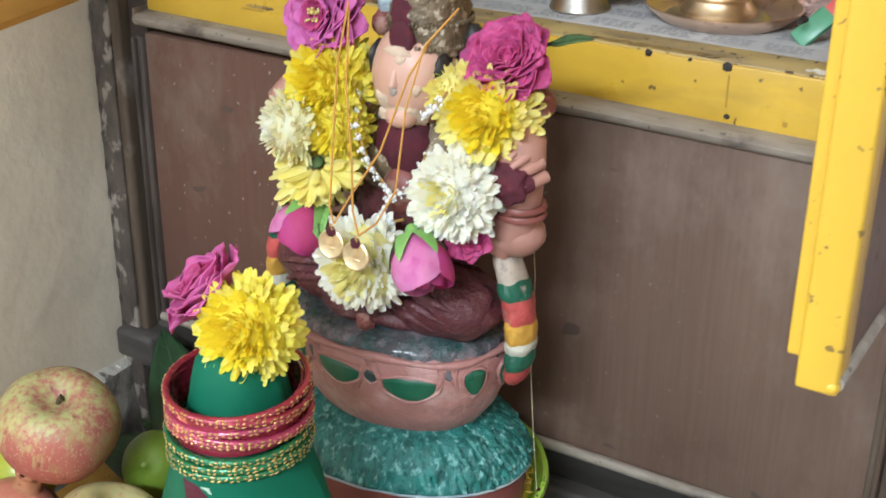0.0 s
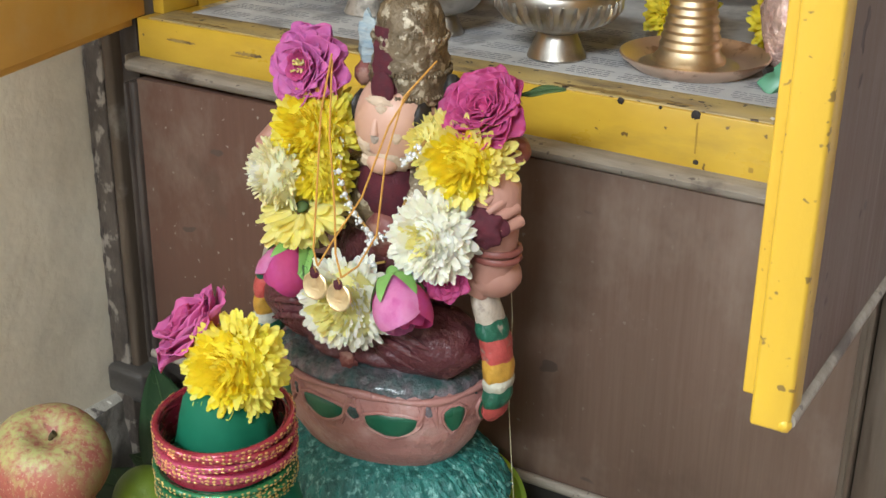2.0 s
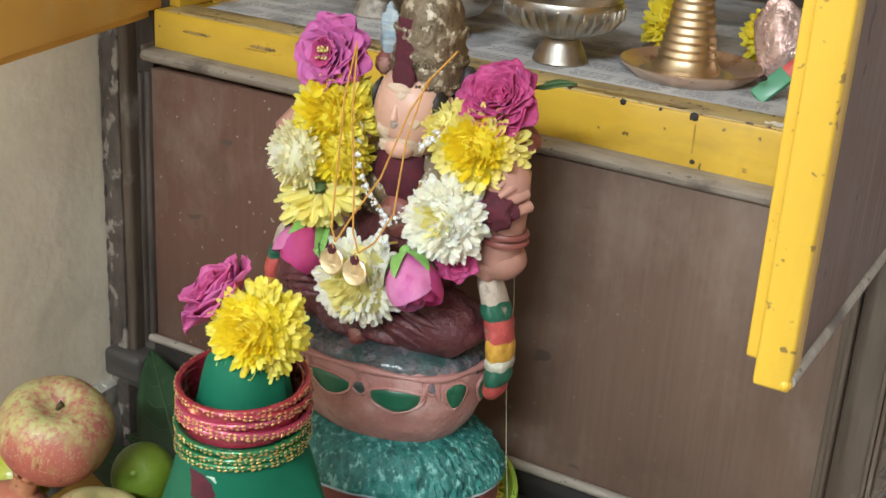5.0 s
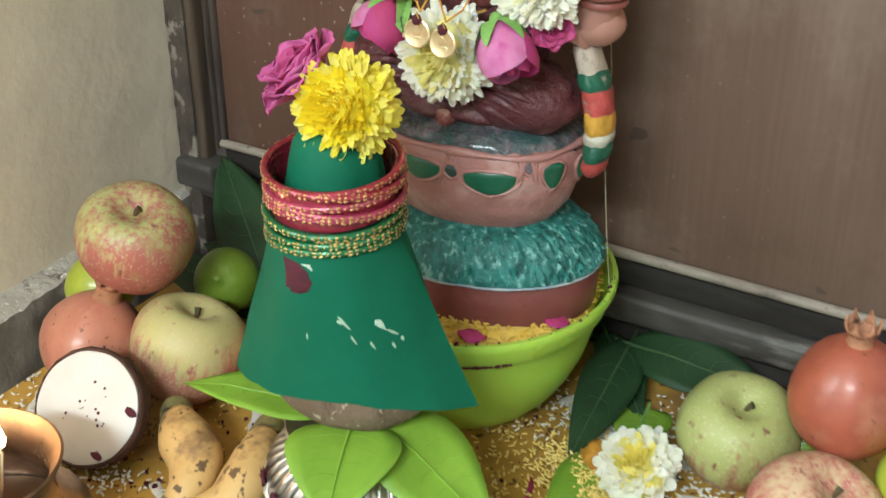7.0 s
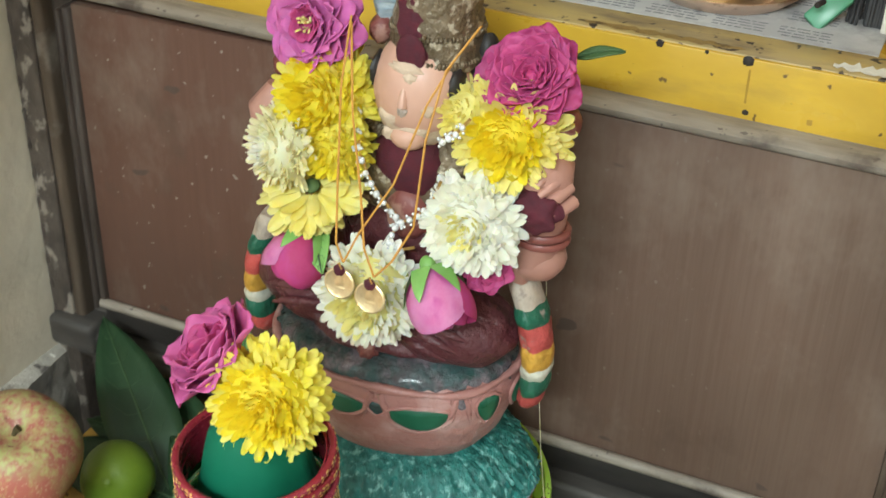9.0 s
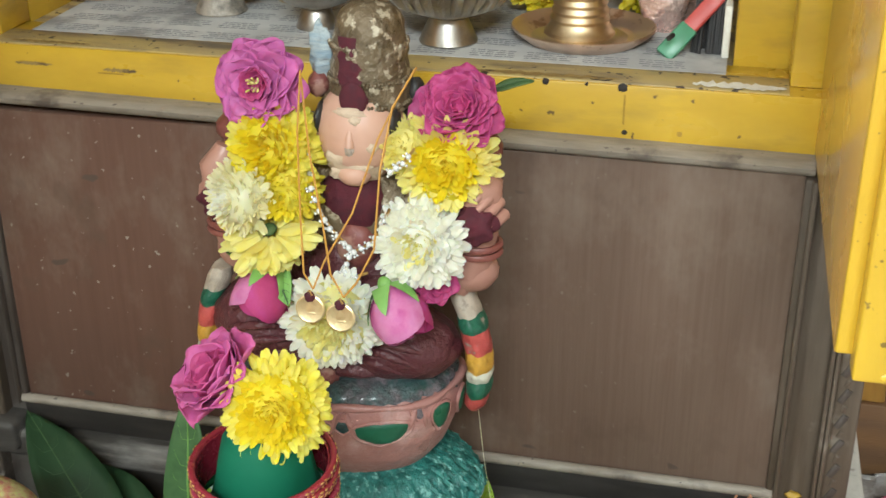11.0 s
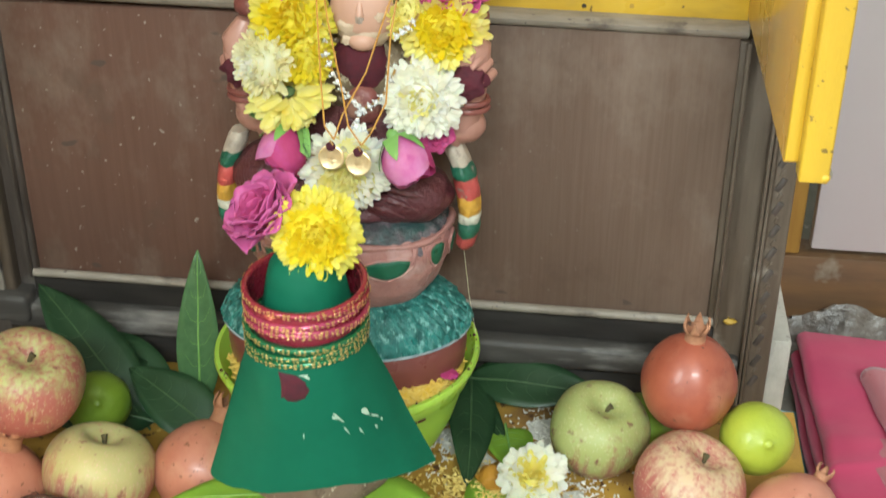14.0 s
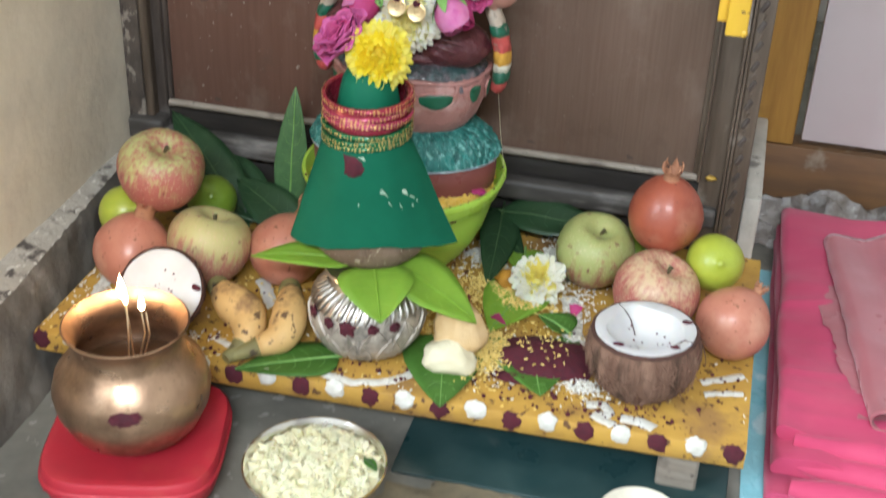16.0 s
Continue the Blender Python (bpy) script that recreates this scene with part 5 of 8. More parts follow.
def flake(u0, v0, w, h, m, seed):
    """A ragged flake of bare plaster on the front of the head, u across and v up as angles."""
    rows = []
    for f in (1.0, 0.7, 0.35, 0.0):
        row = []
        for q in range(20):
            a = 2 * math.pi * q / 20
            k = f * (1 + 0.55 * noise.noise(Vector((math.cos(a) * 1.8 + seed, math.sin(a) * 1.8, seed))))
            u, v = u0 + w * k * math.cos(a), v0 + h * k * math.sin(a)
            r = 1.035 if f < 1 else 0.995
            row.append(hd @ Vector((0.0238 * r * math.sin(u) * math.cos(v), -0.0235 * r * math.cos(u) * math.cos(v), 0.0275 * r * math.sin(v))))
        rows.append(row)
    g.grid(rows, m, None, True)


flake(-0.05, 0.60, 0.45, 0.10, C_, 1)
flake(0.10, 0.47, 0.16, 0.10, C_, 2)
flake(-0.48, -0.42, 0.30, 0.22, C_, 3)
flake(0.22, -0.62, 0.45, 0.16, C_, 4)
flake(0.50, -0.10, 0.14, 0.10, C_, 5)
g.ball((-0.003, -0.088, 0.414), (0.0270, 0.022, 0.029), H_, None, 28, 18, 0.08, 2)
for s in (-1, 1):
    g.ball((-0.003 + s * 0.0195, -0.107, 0.419), (0.0032, 0.0075, 0.0085), H_, None, 14, 10, 0.2, s)
g.ball((-0.0085, -0.1150, 0.3950), (0.0065, 0.0045, 0.0048), C_, None, 20, 12, 0.7, 2)
g.lathe([(0.0270, 0.000), (0.0285, 0.004), (0.0262, 0.007), (0.0270, 0.011), (0.0250, 0.016), (0.0255, 0.020), (0.0235, 0.024), (0.0245, 0.029), (0.0235, 0.033), (0.0220, 0.038),
         (0.0215, 0.043), (0.0190, 0.048), (0.0130, 0.052), (0.0060, 0.054), (0.0075, 0.058), (0.0050, 0.063), (0.0, 0.064)], 40, CR_, pose(0.000, -0.0930, 0.4255, 3, 2, 0) @ Matrix.Diagonal((0.80, 0.84, 1.0, 1.0)), 0.95,
        lambda a, i: 1 + 0.025 * math.sin(a * 9 + i * 1.7) + 0.015 * math.sin(a * 21 - i))
rows = []
for i in range(13):
    t = i / 12
    z = 0.424 + 0.040 * t
    w = (0.0098 if t > 0.35 else 0.0068 + 0.003 * math.sin(t * 9)) * (0.55 if t < 0.06 else 1) + 0.0008 * math.sin(i * 2.3)
    y = -0.088 - np.interp(t, [0, 0.3, 0.6, 1], [0.0292, 0.0278, 0.0255, 0.0232])
    w, y = w * 0.82, -0.093 + (y + 0.088) * 0.82
    rows.append([(-0.0025 - w, y + 0.0020, z), (-0.0025, y - 0.0006, z), (-0.0025 + w, y + 0.0020, z)])
g.grid(rows, KU_)
g.ball((-0.0022, -0.1165, 0.4335), (0.0072, 0.0020, 0.0090), KU_, None, 16, 10)
for zz, rr, cnt in ((0.4285, 0.0283, 80), (0.4400, 0.0262, 70), (0.4575, 0.0247, 64)):
    for q in range(cnt):
        a = 2 * math.pi * q / cnt
        k = 1 + 0.8 * noise.noise(Vector((q * 1.3, zz * 100, 2)))
        g.ball((0.000 + 0.80 * rr * math.cos(a), -0.093 + 0.80 * rr * math.sin(a), zz + 0.001 * noise.noise(Vector((q * 0.9, zz * 70, 4)))), (0.0011 * k, 0.0011 * k, 0.0015 * k), CR_, None, 7, 5)
g.ball((-0.0245, -0.094, 0.449), (0.0068, 0.0045, 0.0150), FE_, None, 18, 14, 0.5, 3)
g.ball((-0.0265, -0.096, 0.434), (0.006, 0.006, 0.007), RW_, None, 12, 8, 0.2)
g.ball((0.0235, -0.090, 0.430), (0.005, 0.006, 0.009), H_, None, 12, 8, 0.2)
# arms: raised at both sides
for s, ex, hx in ((1, 0.054, 0.061), (-1, -0.074, -0.079)):
    sx = -0.010 + s * 0.039
    g.tube([(sx, -0.0960, 0.385), (sx + s * 0.010, -0.0940, 0.362), (ex - s * 0.004, -0.0960, 0.340), (ex - s * 0.010, -0.1020, 0.326)], [0.012, 0.013, 0.0145, 0.010], 16, S_)
    g.ball((ex, -0.0960, 0.336), (0.0155, 0.0145, 0.0125), S_, None, 20, 12, 0.06, s)
    g.tube([(ex, -0.1000, 0.338), (ex + s * 0.005, -0.1020, 0.355), (hx - s * 0.001, -0.1050, 0.372), (hx, -0.1070, 0.390), (hx - s * 0.003, -0.1060, 0.400)],
           [0.0125, 0.0108, 0.0125, 0.0125, 0.006], 16, S_, None, 0.85)
    for zz in (0.350, 0.3545):
        g.tube([(ex + s * 0.0045 + 0.0125 * math.cos(a), -0.1015 + 0.0115 * math.sin(a), zz) for a in (2 * math.pi * q / 16 for q in range(17))], 0.0018, 6, RW_)
    for q in range(4):
        g.tube([(hx + s * (0.0125 - 0.0026 * q), -0.1045, 0.3735 + q * 0.0068), (hx + s * (0.0095 - 0.0022 * q), -0.1135, 0.3720 + q * 0.0062), (hx + s * (0.0030 - 0.0010 * q), -0.1185, 0.3700 + q * 0.0050)],
               [0.0034, 0.0030, 0.0016], 10, S_)
    g.ball((hx - s * 0.001, -0.1160, 0.371), (0.0112, 0.0052, 0.0108), KU_, None, 40, 24, 0.35, s * 2.3)
    g.ball((hx - s * 0.004, -0.0900, 0.404), (0.0125, 0.011, 0.0095), RW_, None, 16, 10, 0.15, s)
    # banded side folds: cream, green, red, yellow, white, green, red
    bx = 0.0500 if s > 0 else -0.088
    ks = [(0, 0.325, 0.311), (1, 0.311, 0.302), (2, 0.302, 0.2885), (3, 0.2885, 0.2775), (4, 0.2775, 0.271), (1, 0.271, 0.2605), (2, 0.2605, 0.251)]
    for c, z1, z0 in ks:
        rows = []
        for q in range(7):
            row = []
            for m in range(24):
                a = 2 * math.pi * m / 24
                z = z1 - (z1 - z0) * q / 6 + 0.0016 * noise.noise(Vector((math.cos(a) * 1.6, math.sin(a) * 1.6, round(z1 if q < 3 else z0, 3) * 90 + s)))
                r = (0.0070 + 0.0006 * math.sin(math.pi * q / 6)) * float(np.interp(z, [0.250, 0.254, 0.262, 0.30, 0.32, 0.33], [0.50, 0.80, 0.95, 1.05, 0.9, 0.7]))
                r *= 1 + 0.13 * noise.noise(Vector((math.cos(a) * 2, math.sin(a) * 2, z * 120 + s * 9)))
                row.append((bx + s * (0.0135 * math.sin((0.330 - z) / 0.080 * 2.3) - 0.003) + r * math.cos(a), -0.098 + 1.55 * r * math.sin(a), z))
            rows.append(row)
        o = len(g.v)
        g.grid(rows, ST_ + c, None, True)
        g.f += [tuple(o + m for m in range(24)), tuple(o + 144 + m for m in reversed(range(24)))]
        g.m += [ST_ + c] * 2
fig = single("clay_figurine", g, FIG, "seated painted clay deity figurine in flaking pink, maroon and teal paint", "figurine", sharp=60)

# fine string behind the figure
g = G().tube([(0.050, -0.070, 0.335), (0.053, -0.070, 0.30), (0.053, -0.070, 0.24), (0.058, -0.073, 0.20), (0.064, -0.078, 0.1705)], 0.00018, 6)
single("white_string", g, WCREAM, "thin white thread hanging beside the figurine", "thread")

# garland of stones, gold threads and coins
random.seed(9)
neck = thing("stone_necklace", (0, 0, 0), "glittering white stone necklace on gold links", "necklace")
pts = [Vector(p) for p in ((-0.026, -0.120, 0.402), (-0.023, -0.127, 0.388), (-0.019, -0.1275, 0.376), (-0.014, -0.1265, 0.366), (-0.007, -0.1255, 0.358), (-0.002, -0.125, 0.353), (0.006, -0.124, 0.358),
                           (0.013, -0.126, 0.367), (0.018, -0.127, 0.380))]
pts2 = [Vector(p) for p in ((0.020, -0.130, 0.402), (0.027, -0.132, 0.408), (0.033, -0.132, 0.416))]
pts3 = [Vector(p) for p in ((-0.004, -0.127, 0.351), (-0.006, -0.130, 0.344), (0.0, -0.129, 0.340), (-0.010, -0.130, 0.337), (0.006, -0.128, 0.343))]
for line in (pts, pts2, pts3):
    for a, b in zip(line, line[1:]):
        for t in (0.0, 0.5):
            c = a.lerp(b, t)
            part("stone", G().ball(c, 0.0015 + 0.0004 * random.random(), 0, None, 8, 5), CRYSTAL, neck)
            for q in range(3):
                d = Vector((random.uniform(-1, 1), -0.3, random.uniform(-1, 1))).normalized() * 0.0024
                part("stone", G().ball(c + d, 0.0008, 0, None, 6, 4), CRYSTAL, neck)
    part("link", G().tube([p + Vector((0, 0.001, 0)) for p in line], 0.0008, 6), GOLD, neck)
CO = [Vector((-0.0140, -0.1625, 0.3380)), Vector((0.0025, -0.1650, 0.3365))]
STRANDS = {False: [[(-0.025, -0.128, 0.450), (-0.0245, -0.140, 0.422), (-0.0225, -0.149, 0.381), (-0.0200, -0.157, 0.354)],
                   [(0.024, -0.132, 0.438), (0.0165, -0.140, 0.422), (0.0035, -0.146, 0.384), (-0.010, -0.154, 0.360)]],
           True: [[(-0.025, -0.128, 0.447), (-0.018, -0.142, 0.412), (-0.0105, -0.150, 0.377), (-0.0060, -0.157, 0.355)],
                  [(0.031, -0.118, 0.452), (0.023, -0.136, 0.437), (0.0185, -0.146, 0.408), (0.0155, -0.151, 0.368), (0.0070, -0.156, 0.351)]]}
for top, c, mid in (((-0.030, -0.125, 0.437), CO[0], (-0.027, -0.150, 0.385)), ((0.022, -0.115, 0.440), CO[1], (0.013, -0.146, 0.385))):
    th = thing("coin_pendant", c, "small gold coin pendant on an orange thread", "pendant", group="coin pendants")
    loc = lambda p: Vector(p) - c
    part("coin", G().lathe([(0.0, -0.0006), (0.0070, -0.0006), (0.0076, -0.0002), (0.0076, 0.0004), (0.0068, 0.0008), (0.0063, 0.0005), (0.0, 0.0006)], 30, 0,
                           Matrix.Rotation(radians(82), 4, "X")), PALEGOLD, th)
    part("relief", G().ball((0, -0.0006, 0.0006), (0.0022, 0.0002, 0.0030), 0, None, 12, 8, 0.4).ball((0.001, -0.0006, -0.0022), (0.003, 0.0004, 0.001), 0, None, 10, 6), PALEGOLD, th)
    part("bail", G().tube([(0, 0, 0.0062), (0.0015, -0.0008, 0.0085), (0, 0, 0.0105), (-0.0015, 0.0008, 0.0085), (0, 0, 0.0062)], 0.0006, 6), GOLD, th)
    part("kumkum_smear", G().ball((0, -0.0004, 0.0072), (0.0030, 0.0012, 0.0028), 0, None, 10, 6, 0.4), KUMKUM, th)
    for q in STRANDS[c.x > -0.01]:
        q = [Vector(p) for p in q] + [c + Vector((0, 0, 0.0105))]
        part("thread", G().tube([loc(p + Vector((0.0025 * (k / len(q)), 0, 0.001))) for k, p in enumerate(q)], 0.00055, 6), GOLDTHREAD, th, "orange twisted thread")
# ---- lime plastic bowl under the figure ----
BW = (-0.024, -0.092, 0.065)
bowl = thing("plastic_bowl", BW, "lime green plastic bowl holding turmeric rice and the figurine", "bowl")
part("body", G().lathe([(0.0, 0.0), (0.026, 0.0), (0.031, 0.001), (0.040, 0.006), (0.050, 0.0135), (0.060, 0.0245), (0.068, 0.037), (0.0745, 0.051), (0.0790, 0.066), (0.0815, 0.079), (0.0835, 0.0815), (0.0862, 0.0835),
                        (0.0880, 0.089), (0.0905, 0.094), (0.0920, 0.098), (0.0912, 0.1008), (0.0885, 0.1005), (0.0862, 0.0955), (0.0835, 0.0885), (0.080, 0.078), (0.073, 0.052), (0.058, 0.024), (0.030, 0.005), (0.0, 0.004)], 84, 0, None),
     LIMEPLASTIC, bowl)
random.seed(3)
part("rice_bed", G().lathe([(0.0, 0.080), (0.0775, 0.080), (0.0815, 0.088), (0.0795, 0.0935), (0.070, 0.097), (0.0, 0.098)], 72, 0, None, 1.0, lambda a, i: 1 + 0.008 * math.sin(a * 13 + i)), YELLOWRICE, bowl,
     "turmeric-yellow rice")
g, gk, gp = G(), G(), G()
for k in range(1500):
    a, r = random.uniform(0, 6.283), random.uniform(0.056, 0.0830)
    z = float(np.interp(r, [0.056, 0.070, 0.0795, 0.083], [0.0985, 0.0978, 0.0945, 0.0925])) + 0.0016 * random.random()
    g.ball((0, 0, 0), (0.0026, 0.0008, 0.0008), 0, pose(r * math.cos(a), r * math.sin(a), z, random.uniform(-25, 25), random.uniform(-25, 25), random.uniform(0, 360)), 5, 3)
part("rice_grains", g, YELLOWRICE, bowl, "loose turmeric rice grains", kind="stuff")
for k in range(70):
    a, r = random.uniform(-2.6, 0.4), random.choice((0.0885, 0.0868, 0.0895, 0.0902))
    z = {0.0885: 0.1008, 0.0868: 0.0972, 0.0895: 0.1010, 0.0902: 0.1010}[r]
    gk.ball((r * math.cos(a), r * math.sin(a), z), 0.0004 + 0.0011 * random.random() ** 3, 0, None, 6, 4, 0.4, k)
for k in range(44):
    a = -1.45 + 0.016 * k + 0.012 * random.random()
    gk.ball((0.0868 * math.cos(a), 0.0868 * math.sin(a), 0.0838), 0.0005 + 0.0006 * random.random(), 0, None, 6, 4, 0.4, k)
part("kumkum_crumbs", gk, KUMKUM, bowl, "dark kumkum crumbs on the rim", kind="stuff")
for a, r in ((-1.02, 0.0760), (-1.50, 0.0765), (-1.36, 0.0770), (-0.35, 0.080)):
    p = part("fallen_petal", G().ball((0, 0, 0), (0.0075, 0.0050, 0.0016), 0, None, 20, 8, 0.5, a), ROSEDEEP, bowl, "fallen pink rose petal")
    p.matrix_basis = pose(r * math.cos(a), r * math.sin(a), 0.0985, 12, 10, math.degrees(a) + 80)

# ---- kalash: silver pot, coconut, green cloth, bangles ----
KX, KY = -0.014, -0.235
pot = thing("silver_pot", (KX, KY, 0.066), "embossed silver pot with kumkum marks carrying a coconut", "pot")
POTR = ((0.0, 0.022), (0.002, 0.026), (0.010, 0.036), (0.022, 0.0435), (0.034, 0.0470), (0.044, 0.0470), (0.049, 0.0455))


def pot_at(a, z, out=0.0):
    r = float(np.interp(z, [q[0] for q in POTR], [q[1] for q in POTR])) + out
    return (r * math.cos(a), r * math.sin(a), z)


part("belly", G().lathe([(0.0, 0.0)] + [(r, z) for z, r in POTR], 72, 0), ETCHED, pot, "embossed silver belly")
part("shoulder", G().lathe([(0.0455, 0.049), (0.0435, 0.054), (0.038, 0.061), (0.031, 0.066), (0.029, 0.070), (0.031, 0.074), (0.035, 0.077), (0.034, 0.079), (0.028, 0.077), (0.0, 0.072)], 72, 0), SILVER, pot)
for k in range(38):
    a = 2 * math.pi * k / 38
    P = [Vector((r * math.cos(a + t), r * math.sin(a + t), z)) for r, z, t in ((0.0458, 0.0490, 0.0), (0.0438, 0.0535, 0.04), (0.0385, 0.0607, 0.10), (0.0320, 0.0655, 0.15))]
    part("flute", G().tube(P, [0.0012, 0.0025, 0.0022, 0.0011], 8), SILVER, pot)
for row, (n, z0, z1, half, shift) in enumerate(((11, 0.014, 0.0475, 0.29, 0.0), (11, 0.004, 0.036, 0.26, 0.5))):
    for k in range(n):
        a = 2 * math.pi * (k + shift) / n
        rows = []
        for i in range(10):
            v = i / 9
            h = half * math.sin(math.pi * (0.10 + 0.90 * v) ** 0.75) + 0.01
            rows.append([pot_at(a + h * u, z0 + (z1 - z0) * v, (0.0022 if abs(u) == 0.85 else 0.0004 if abs(u) == 1 else 0.0010 + 0.0009 * (abs(u) < 0.1) + 0.0004 * math.sin(i * 3 + abs(u) * 9)) * (0.3 if i in (0, 9) else 1) + 0.0005 * row)
                         for u in (-1, -0.85, -0.6, -0.3, 0, 0.3, 0.6, 0.85, 1)])
        part("embossed_petal", G().grid(rows), ETCHED, pot)
for a, z, w in ((-1.62, 0.0455, 0.0062), (-1.98, 0.0460, 0.0045), (-2.40, 0.0465, 0.0050), (-1.18, 0.0465, 0.0042), (-0.80, 0.046, 0.004)):
    M = Matrix.Rotation(a, 4, "Z") @ pose(0.0478, 0, z, 0, 0, 0)
    part("kumkum_mark", G().ball((0, 0, 0), (0.0018, w, w * 0.95), 0, M, 16, 10, 0.9, a * 3), KUMKUM, pot)
coco = thing("coconut", (KX + 0.001, KY, 0.145), "brown coconut on the silver pot, wrapped above in green cloth", "coconut")
part("husk", G().ball((0, 0, 0.034), (0.046, 0.0300, 0.034), 0, Matrix.Rotation(radians(10), 4, "Z"), 48, 32, 0.04, 2), COCOSHELL, coco)
CONE = Vector((KX, KY, 0.170))
cloth = thing("green_cloth_cone", CONE, "green cloth folded into a cone over the coconut, marked with kumkum", "cloth")
# plan of the hem: a sharp fold at one end, a blunt one at the other
HEM = ((0.0560, -0.219), (0.043, -0.2395), (0.020, -0.2590), (-0.004, -0.2675), (-0.030, -0.2695), (-0.054, -0.2650), (-0.069, -0.2575), (-0.0735, -0.2480), (-0.064, -0.228), (-0.042, -0.210), (-0.012, -0.201), (0.024, -0.203))
NC = 120
hem, ring = [], []
tot = [0.0]
for k in range(len(HEM)):
    tot.append(tot[-1] + math.dist(HEM[k], HEM[(k + 1) % len(HEM)]))
for j in range(NC):
    s = tot[-1] * j / NC
    k = max(q for q in range(len(HEM)) if tot[q] <= s)
    t = (s - tot[k]) / (tot[k + 1] - tot[k])
    a, b, c, d = (Vector(HEM[(k + q) % len(HEM)]) for q in (-1, 0, 1, 2))
    if k == 0:
        a = b + (b - c) * 0.2
    if k == len(HEM) - 1:
        d = c + (c - b) * 0.2
    hem.append(0.5 * (2 * b + (c - a) * t + (2 * a - 5 * b + 4 * c - d) * t * t + (3 * b - a - 3 * c + d) * t ** 3))
for p in hem:
    v = p - Vector((-0.010, -0.236))
    ring.append(v.normalized())
LEVELS = ((-0.05, 0.0), (-0.02, 0.0), (0.0, 0.0), (0.03, 0.0), (0.12, 0.0), (0.25, 0.0), (0.4, 0.0), (0.55, 0.0), (0.7, 0.0), (0.85, 0.0), (1.0, 0.0))
UPPER = ((0.266, 0.0312), (0.272, 0.0288), (0.280, 0.0262), (0.290, 0.0236), (0.300, 0.0218), (0.309, 0.0196), (0.316, 0.0150), (0.321, 0.0080), (0.323, 0.0008))
rows = []
for lv, _ in LEVELS:
    row = []
    for j in range(NC):
        hz = 0.1722 + 0.0088 * math.exp(-((j - 26) / 15) ** 2) + 0.0013 * noise.noise(Vector((j * 0.22, 3, 1))) - 0.003 * math.exp(-min(j, NC - j) ** 2 / 30)
        c = Vector((-0.014, -0.2375)) + ring[j] * 0.0325
        t = max(lv, 0.0)
        q = hem[j].lerp(c, t ** 0.92)
        wob = 0.0016 * math.sin(math.pi * t) * noise.noise(Vector((q.x * 45, t * 3, q.y * 45))) + 0.0012 * math.sin(math.pi * t) ** 0.5
        q = q + ring[j] * (wob - (0.0015 if lv < 0 else 0) - (0.004 if lv < -0.03 else 0))
        row.append(Vector((q.x, q.y, hz + (0.262 - hz) * t + (0.0014 if lv == -0.05 else 0))) - CONE)
    rows.append(row)
for z, r in UPPER:
    rows.append([Vector((-0.0135 + ring[j].x * r * (1 + 0.02 * math.sin(j * 0.3)), -0.2370 + ring[j].y * r, z)) - CONE for j in range(NC)])
CROWS = rows
part("cone", G().grid(rows, 0, None, True), GREENCLOTH, cloth)


def on_cone(x, z, out=0.0006):
    """The front of the cloth at x and height z."""
    line = []
    for j in range(NC):
        col = [CROWS[i][j] + CONE for i in range(2, 11)]
        if col[0].y > -0.236:
            continue
        t = [p.z for p in col]
        line.append((float(np.interp(z, t, [p.x for p in col])), float(np.interp(z, t, [p.y for p in col]))))
    line.sort()
    return Vector((x, float(np.interp(x, [p[0] for p in line], [p[1] for p in line])) - out, z)) - CONE


def dab(name, x, z, shape, m, lab="", out=0.0007):
    """A flat mark on the cloth with a ragged outline; shape lists offsets round its middle."""
    rows = []
    n = len(shape)
    P = []
    for k in range(n):
        a, b = Vector(shape[k]), Vector(shape[(k + 1) % n])
        P += [a.lerp(b, t) for t in (0, 0.33, 0.67)]
    for f in (1.0, 0.75, 0.4, 0.0):
        rows.append([on_cone(x + p.x * f * (1 + 0.25 * noise.noise(Vector((k * 0.9, x * 90, 1)))), z + p.y * f * (1 + 0.25 * noise.noise(Vector((k * 0.9, z * 90, 2)))), out if f < 1 else 0.0001) for k, p in enumerate(P)])
    part(name, G().grid(rows, 0, None, True), m, cloth, lab)


dab("kumkum_mark", -0.0155, 0.2505, ((-0.0080, 0.0078), (0.0020, 0.0075), (0.0088, 0.0010), (0.0066, -0.0070), (-0.0010, -0.0100), (-0.0072, -0.0090)), KUMKUM, "dark kumkum dab", 0.0012)
dab("pale_mark", -0.0090, 0.2580, ((-0.003, 0.0004), (0.002, 0.0010), (0.0032, -0.0026), (0.0022, -0.0008)), PALEMARK)


def sliver(x0, z0, x1, z1, w):
    d = Vector((x1 - x0, z1 - z0)) / 2
    s = Vector((-d.y, d.x)).normalized() * w
    dab("pale_mark", (x0 + x1) / 2, (z0 + z1) / 2, (tuple(-d), tuple(-d * 0.4 - s), tuple(d * 0.4 - s * 0.6), tuple(d), tuple(d * 0.2 + s * 0.7), tuple(-d * 0.5 + s)), PALEMARK)


